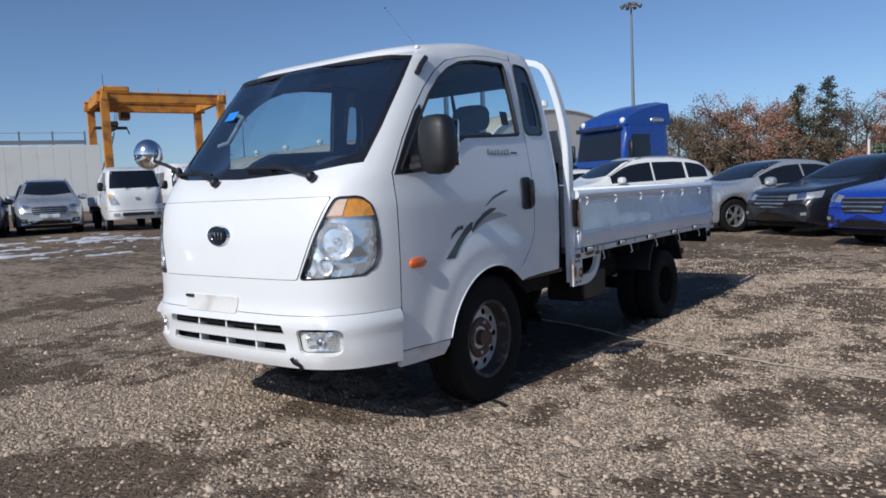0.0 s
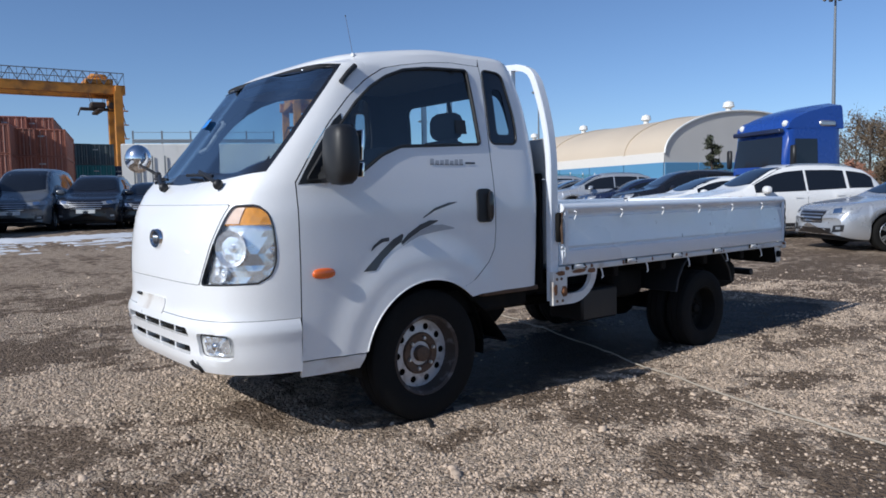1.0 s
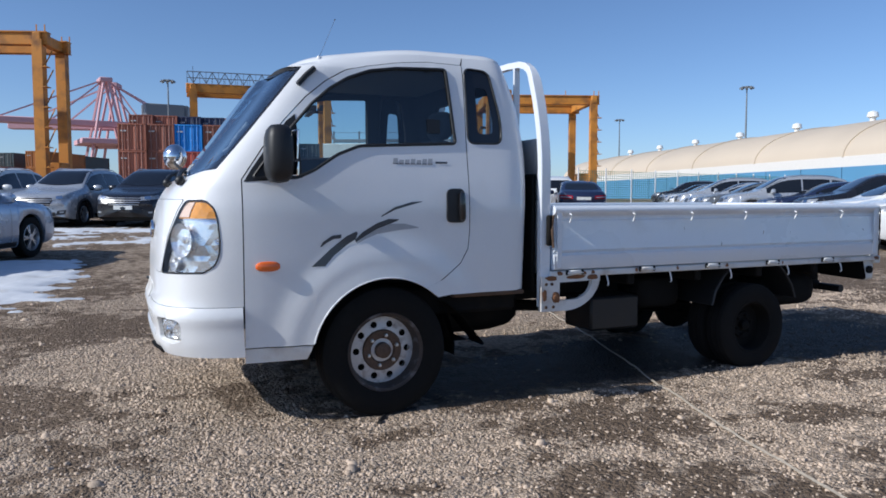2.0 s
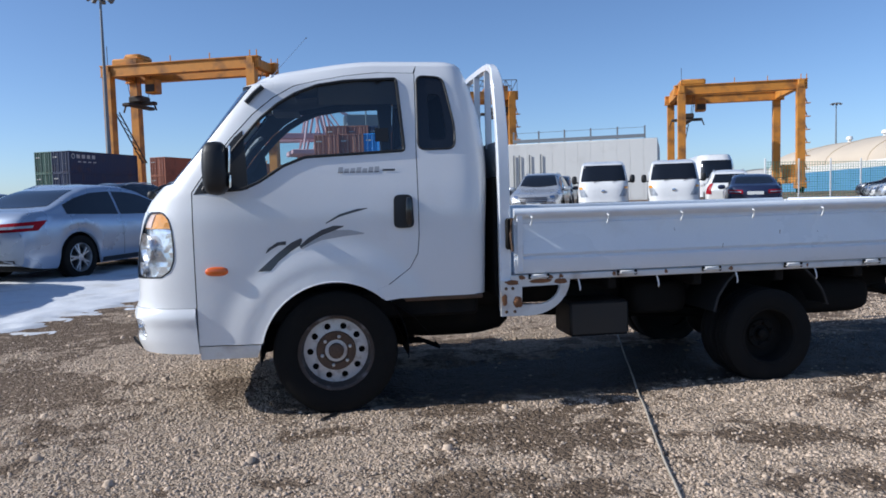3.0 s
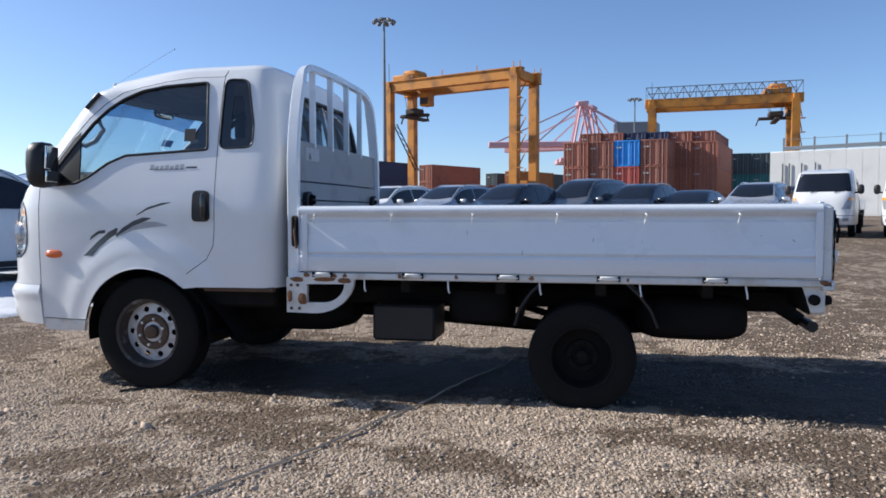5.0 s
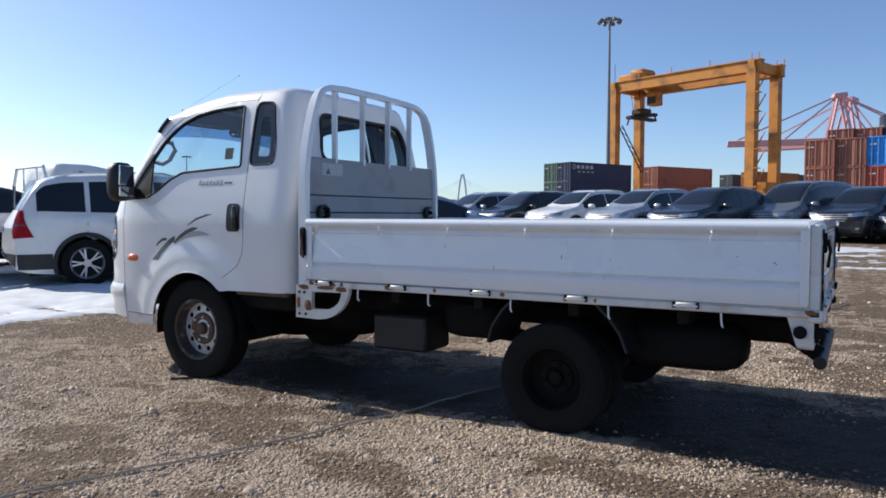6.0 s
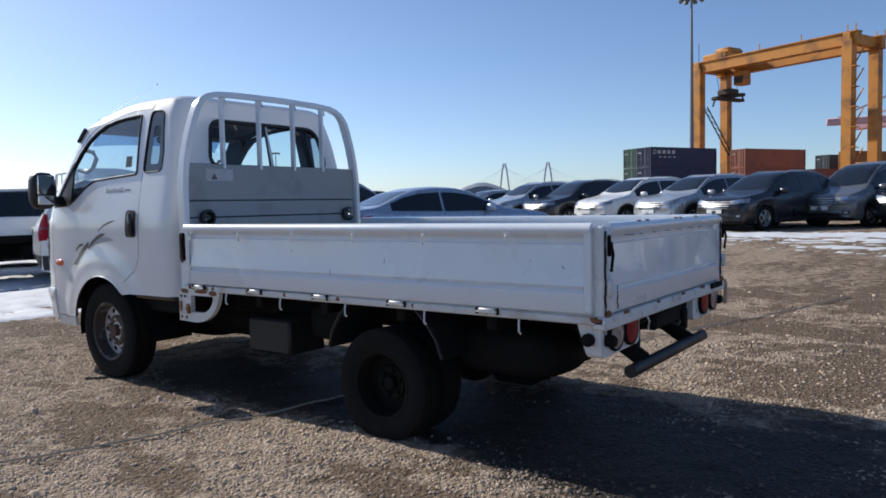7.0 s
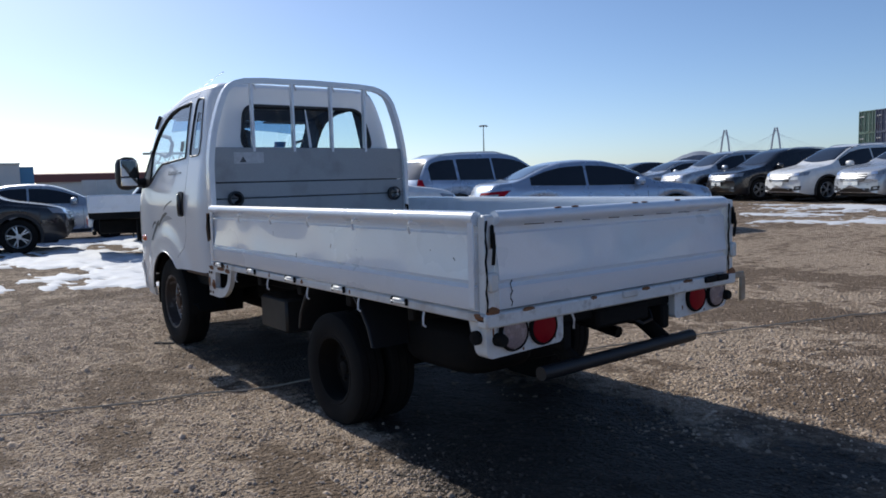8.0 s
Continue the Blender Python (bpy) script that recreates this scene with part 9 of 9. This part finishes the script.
def tree(x, y, h, kind, seed, label):
    rng = random.Random(seed)
    z0 = rise(x, y)
    t = thing("conifer" if kind == "pine" else "tree", label, "tree", "trees by the fence", pose(x, y, z0))
    lean = rng.uniform(-0.3, 0.3)
    tall_ = 0.97 if kind == "pine" else 0.72
    tg_ = Geo().tube([(0, 0, -0.1), (0.05 * lean, 0.03, h * 0.3), (lean * 0.5, 0.05, h * 0.55), (lean, 0.0, h * tall_)], 0.11 if kind != "pine" else 0.09, 7)
    tg_.v = [((vx - lean * vz / h) * (1 - 0.85 * max(0, vz) / h / tall_) + lean * vz / h, vy * (1 - 0.85 * max(0, vz) / h / tall_), vz) for vx, vy, vz in tg_.v]
    part("trunk", tg_, BARK, t)
    lim, C = Geo(), Geo()
    n_l = 30 if kind == "pine" else 30
    for k in range(n_l):
        f = (k + rng.random()) / n_l
        zb = h * (0.12 + 0.82 * f) if kind == "pine" else h * (0.06 + 0.60 * f)
        a = rng.uniform(0, 6.28)
        ln = (h * 0.26 * (1.04 - f) + 0.12) * rng.uniform(0.6, 1.25) if kind == "pine" else h * 0.34 * rng.uniform(0.55, 1.2) * (1 - 0.3 * f)
        up = rng.uniform(-0.05, 0.25) if kind == "pine" else rng.uniform(0.2, 1.1)
        p0 = Vector((lean * zb / h, 0, zb))
        p1 = p0 + Vector((math.cos(a) * ln, math.sin(a) * ln, ln * up))
        lim.tube([p0, p0.lerp(p1, 0.5) + Vector((0, 0, 0.05)), p1], 0.018, 4)
        for _ in range(5 if kind != "pine" else 2):
            q0 = p0.lerp(p1, rng.uniform(0.4, 0.95))
            q1 = q0 + Vector((rng.gauss(0, 0.25), rng.gauss(0, 0.25), rng.uniform(0.2, 0.75) if kind != "pine" else rng.gauss(0, 0.1))) * (h / 6)
            C.add([q0, q0 + Vector((0.022, 0.010, 0)), q1], [(0, 1, 2)])
        count = 150 if kind == "pine" else 46 if kind == "twig" else 230
        for _ in range(count):
            q = p0.lerp(p1, rng.uniform(0.15, 1.05) ** 0.8) + Vector((rng.gauss(0, 0.20), rng.gauss(0, 0.20), rng.gauss(0.02, 0.16))) * (h / 6 if kind != "pine" else h / 11)
            s_ = rng.uniform(0.025, 0.072)
            d1 = Vector((rng.gauss(0, 1), rng.gauss(0, 1), rng.gauss(0, 0.7))).normalized()
            d2 = d1.cross(Vector((rng.gauss(0, 1), rng.gauss(0, 1), rng.gauss(0, 1)))).normalized()
            if kind == "twig":
                e = q + (p1 - p0).normalized() * rng.uniform(0.3, 0.8) + d1 * 0.25
                C.add([q, q + d2 * 0.014, e], [(0, 1, 2)])
            else:
                C.add([q - d1 * s_, q + d2 * s_ * 0.6, q + d1 * s_, q - d2 * s_ * 0.6], [(0, 1, 2, 3)])
    part("limb_frame", lim, BARK, t)
    me = bpy.data.meshes.new("crown")
    me.from_pydata([tuple(p) for p in C.v], [], C.f)
    me.materials.append(LEAF[kind])
    part("crown", me, None, t)


for i, (az_, d, h, kind) in enumerate(((71.3, 44, 5.8, "olive"), (72.6, 46, 6.0, "olive"), (74.0, 42, 5.9, "olive"), (75.3, 43, 6.3, "tan"), (76.6, 41, 5.8, "tan"), (77.9, 45, 6.0, "olive"), (79.2, 43, 5.9, "pine"), (80.2, 46, 6.0, "olive"),
                                      (81.1, 43, 6.2, "pine"), (82.2, 45, 5.7, "olive"), (83.4, 42, 5.3, "twig"), (84.6, 43, 5.0, "tan"), (86.0, 42, 5.3, "tan"), (87.5, 43, 5.6, "olive"), (89.5, 43, 5.8, "olive"), (92, 42, 5.8, "tan"), (72.0, 52, 6.5, "twig"), (70.4, 48, 5.8, "twig"),
                                      (78.5, 52, 6.7, "olive"), (82.8, 52, 6.7, "twig"))):
    X, Y = polar(-3.314, -2.226, az_ - 0.4, d)
    tree(X, Y, h, kind, 40 + i, {"pine": "dark green conifer behind the fence", "olive": "dull olive winter tree behind the fence", "tan": "tree with dry orange leaves behind the fence", "twig": "bare winter tree behind the fence"}[kind])
for i in range(11):
    X, Y = polar(-3.314, -2.226, 70.4 + 2.0 * i, 38.5 + 3.0 * (i % 2))
    tree(X, Y, 2.6 + 0.5 * ((i * 7) % 3), "olive" if i % 3 else "tan", 140 + i, "low dry bush behind the fence" if i % 3 else "low dry orange bush behind the fence")
X, Y = polar(-2.34, -2.98, 59.6, 34)
tree(X, Y, 3.4, "pine", 90, "small dark pine beside the blue tractor")

# snow
SNOW = mat("snow", (0.66, 0.68, 0.71), 0.75, vary=0.08, scale=4, bump=0.5, bump_scale=14, dirt=(0.34, 0.30, 0.25), dirt_amount=0.22, dirt_scale=2.2)


def snow_field(x0, x1, y0, y1, step, amount, seed, spots, edge=None):
    nx_, ny_ = int((x1 - x0) / step), int((y1 - y0) / step)
    hs = np.zeros((ny_ + 1, nx_ + 1))
    for j in range(ny_ + 1):
        for i in range(nx_ + 1):
            x, y = x0 + i * step, y0 + j * step
            v = amount + 0.42 * noise.noise((x * 0.5, y * 0.9, seed)) + 0.40 * noise.noise((x * 1.5, y * 3.2, seed + 4)) + 0.34 * noise.noise((x * 3.4, y * 6.5, seed + 9)) + 0.16 * noise.noise((x * 9, y * 12, seed + 2))
            if edge:
                v += min(0.50, max(-0.95, 0.9 * (np.interp(y, *edge) - x)))
            for sx_, sy_, rx_, ry_, k in spots:
                v += k * math.exp(-((x - sx_) / rx_) ** 2 - ((y - sy_) / ry_) ** 2)
            e = min(1, (x - x0) / 0.8, (x1 - x) / 0.8, (y - y0) / 0.5, (y1 - y) / 0.5)
            hs[j, i] = v - 0.6 * (1 - max(0, e))
    vs, idx, fs = [], {}, []
    for j in range(ny_ + 1):
        for i in range(nx_ + 1):
            if hs[max(0, j - 1):j + 2, max(0, i - 1):i + 2].max() > 0:
                x, y = x0 + i * step, y0 + j * step
                idx[(j, i)] = len(vs)
                vs.append((x, y, ground_z(x, y) + (min(0.05, 0.012 + 0.06 * hs[j, i]) if hs[j, i] > 0 else -0.03)))
    for j in range(ny_):
        for i in range(nx_):
            q = [(j, i), (j, i + 1), (j + 1, i + 1), (j + 1, i)]
            if all(k in idx for k in q) and max(hs[k] for k in q) > 0:
                fs.append(tuple(idx[k] for k in q))
    me = bpy.data.meshes.new("snow_patch")
    me.from_pydata(vs, [], fs)
    me.polygons.foreach_set("use_smooth", [True] * len(fs))
    me.materials.append(SNOW)
    tagged(new("snow_patch", me), "thin melting snow lying in patches on gravel", "snow", kind="stuff")


snow_field(-15.0, -0.8, -1.4, 9.8, 0.075, 0.02, 2.0, [(-7.0, -0.4, 6.0, 1.3, -0.62), (-10.4, 2.1, 2.4, 0.42, -0.8), (-5.5, 1.5, 2.0, 0.3, -0.25), (-12.5, 1.2, 2.0, 1.0, -0.2), (-2.5, 0.75, 0.45, 0.35, 0.55), (-2.2, 3.15, 0.35, 0.2, 0.45), (-2.3, 1.0, 0.3, 0.2, 0.3)],
           edge=((-1.4, 0.2, 2.2, 3.4, 4.2, 4.7, 6.5, 9.0), (-4.2, -3.6, -3.4, -3.05, -2.6, -2.1, -1.9, -1.8)))
snow_field(-9.0, 9.0, 11.0, 19.5, 0.11, -0.34, 8.0, [(1.0, 17.2, 4.5, 1.2, 0.6), (0.5, 15.0, 5.0, 0.9, 0.25), (-3.0, 18.6, 3.0, 0.6, 0.4), (-1.2, 13.2, 1.6, 0.9, 0.3), (6.5, 15.5, 1.5, 0.8, 0.3), (3.0, 13.4, 2.2, 0.6, 0.3)])
snow_field(8.0, 22.0, 11.0, 17.0, 0.14, -0.45, 5.0, [(13.0, 14.5, 2.5, 0.6, 0.35)])
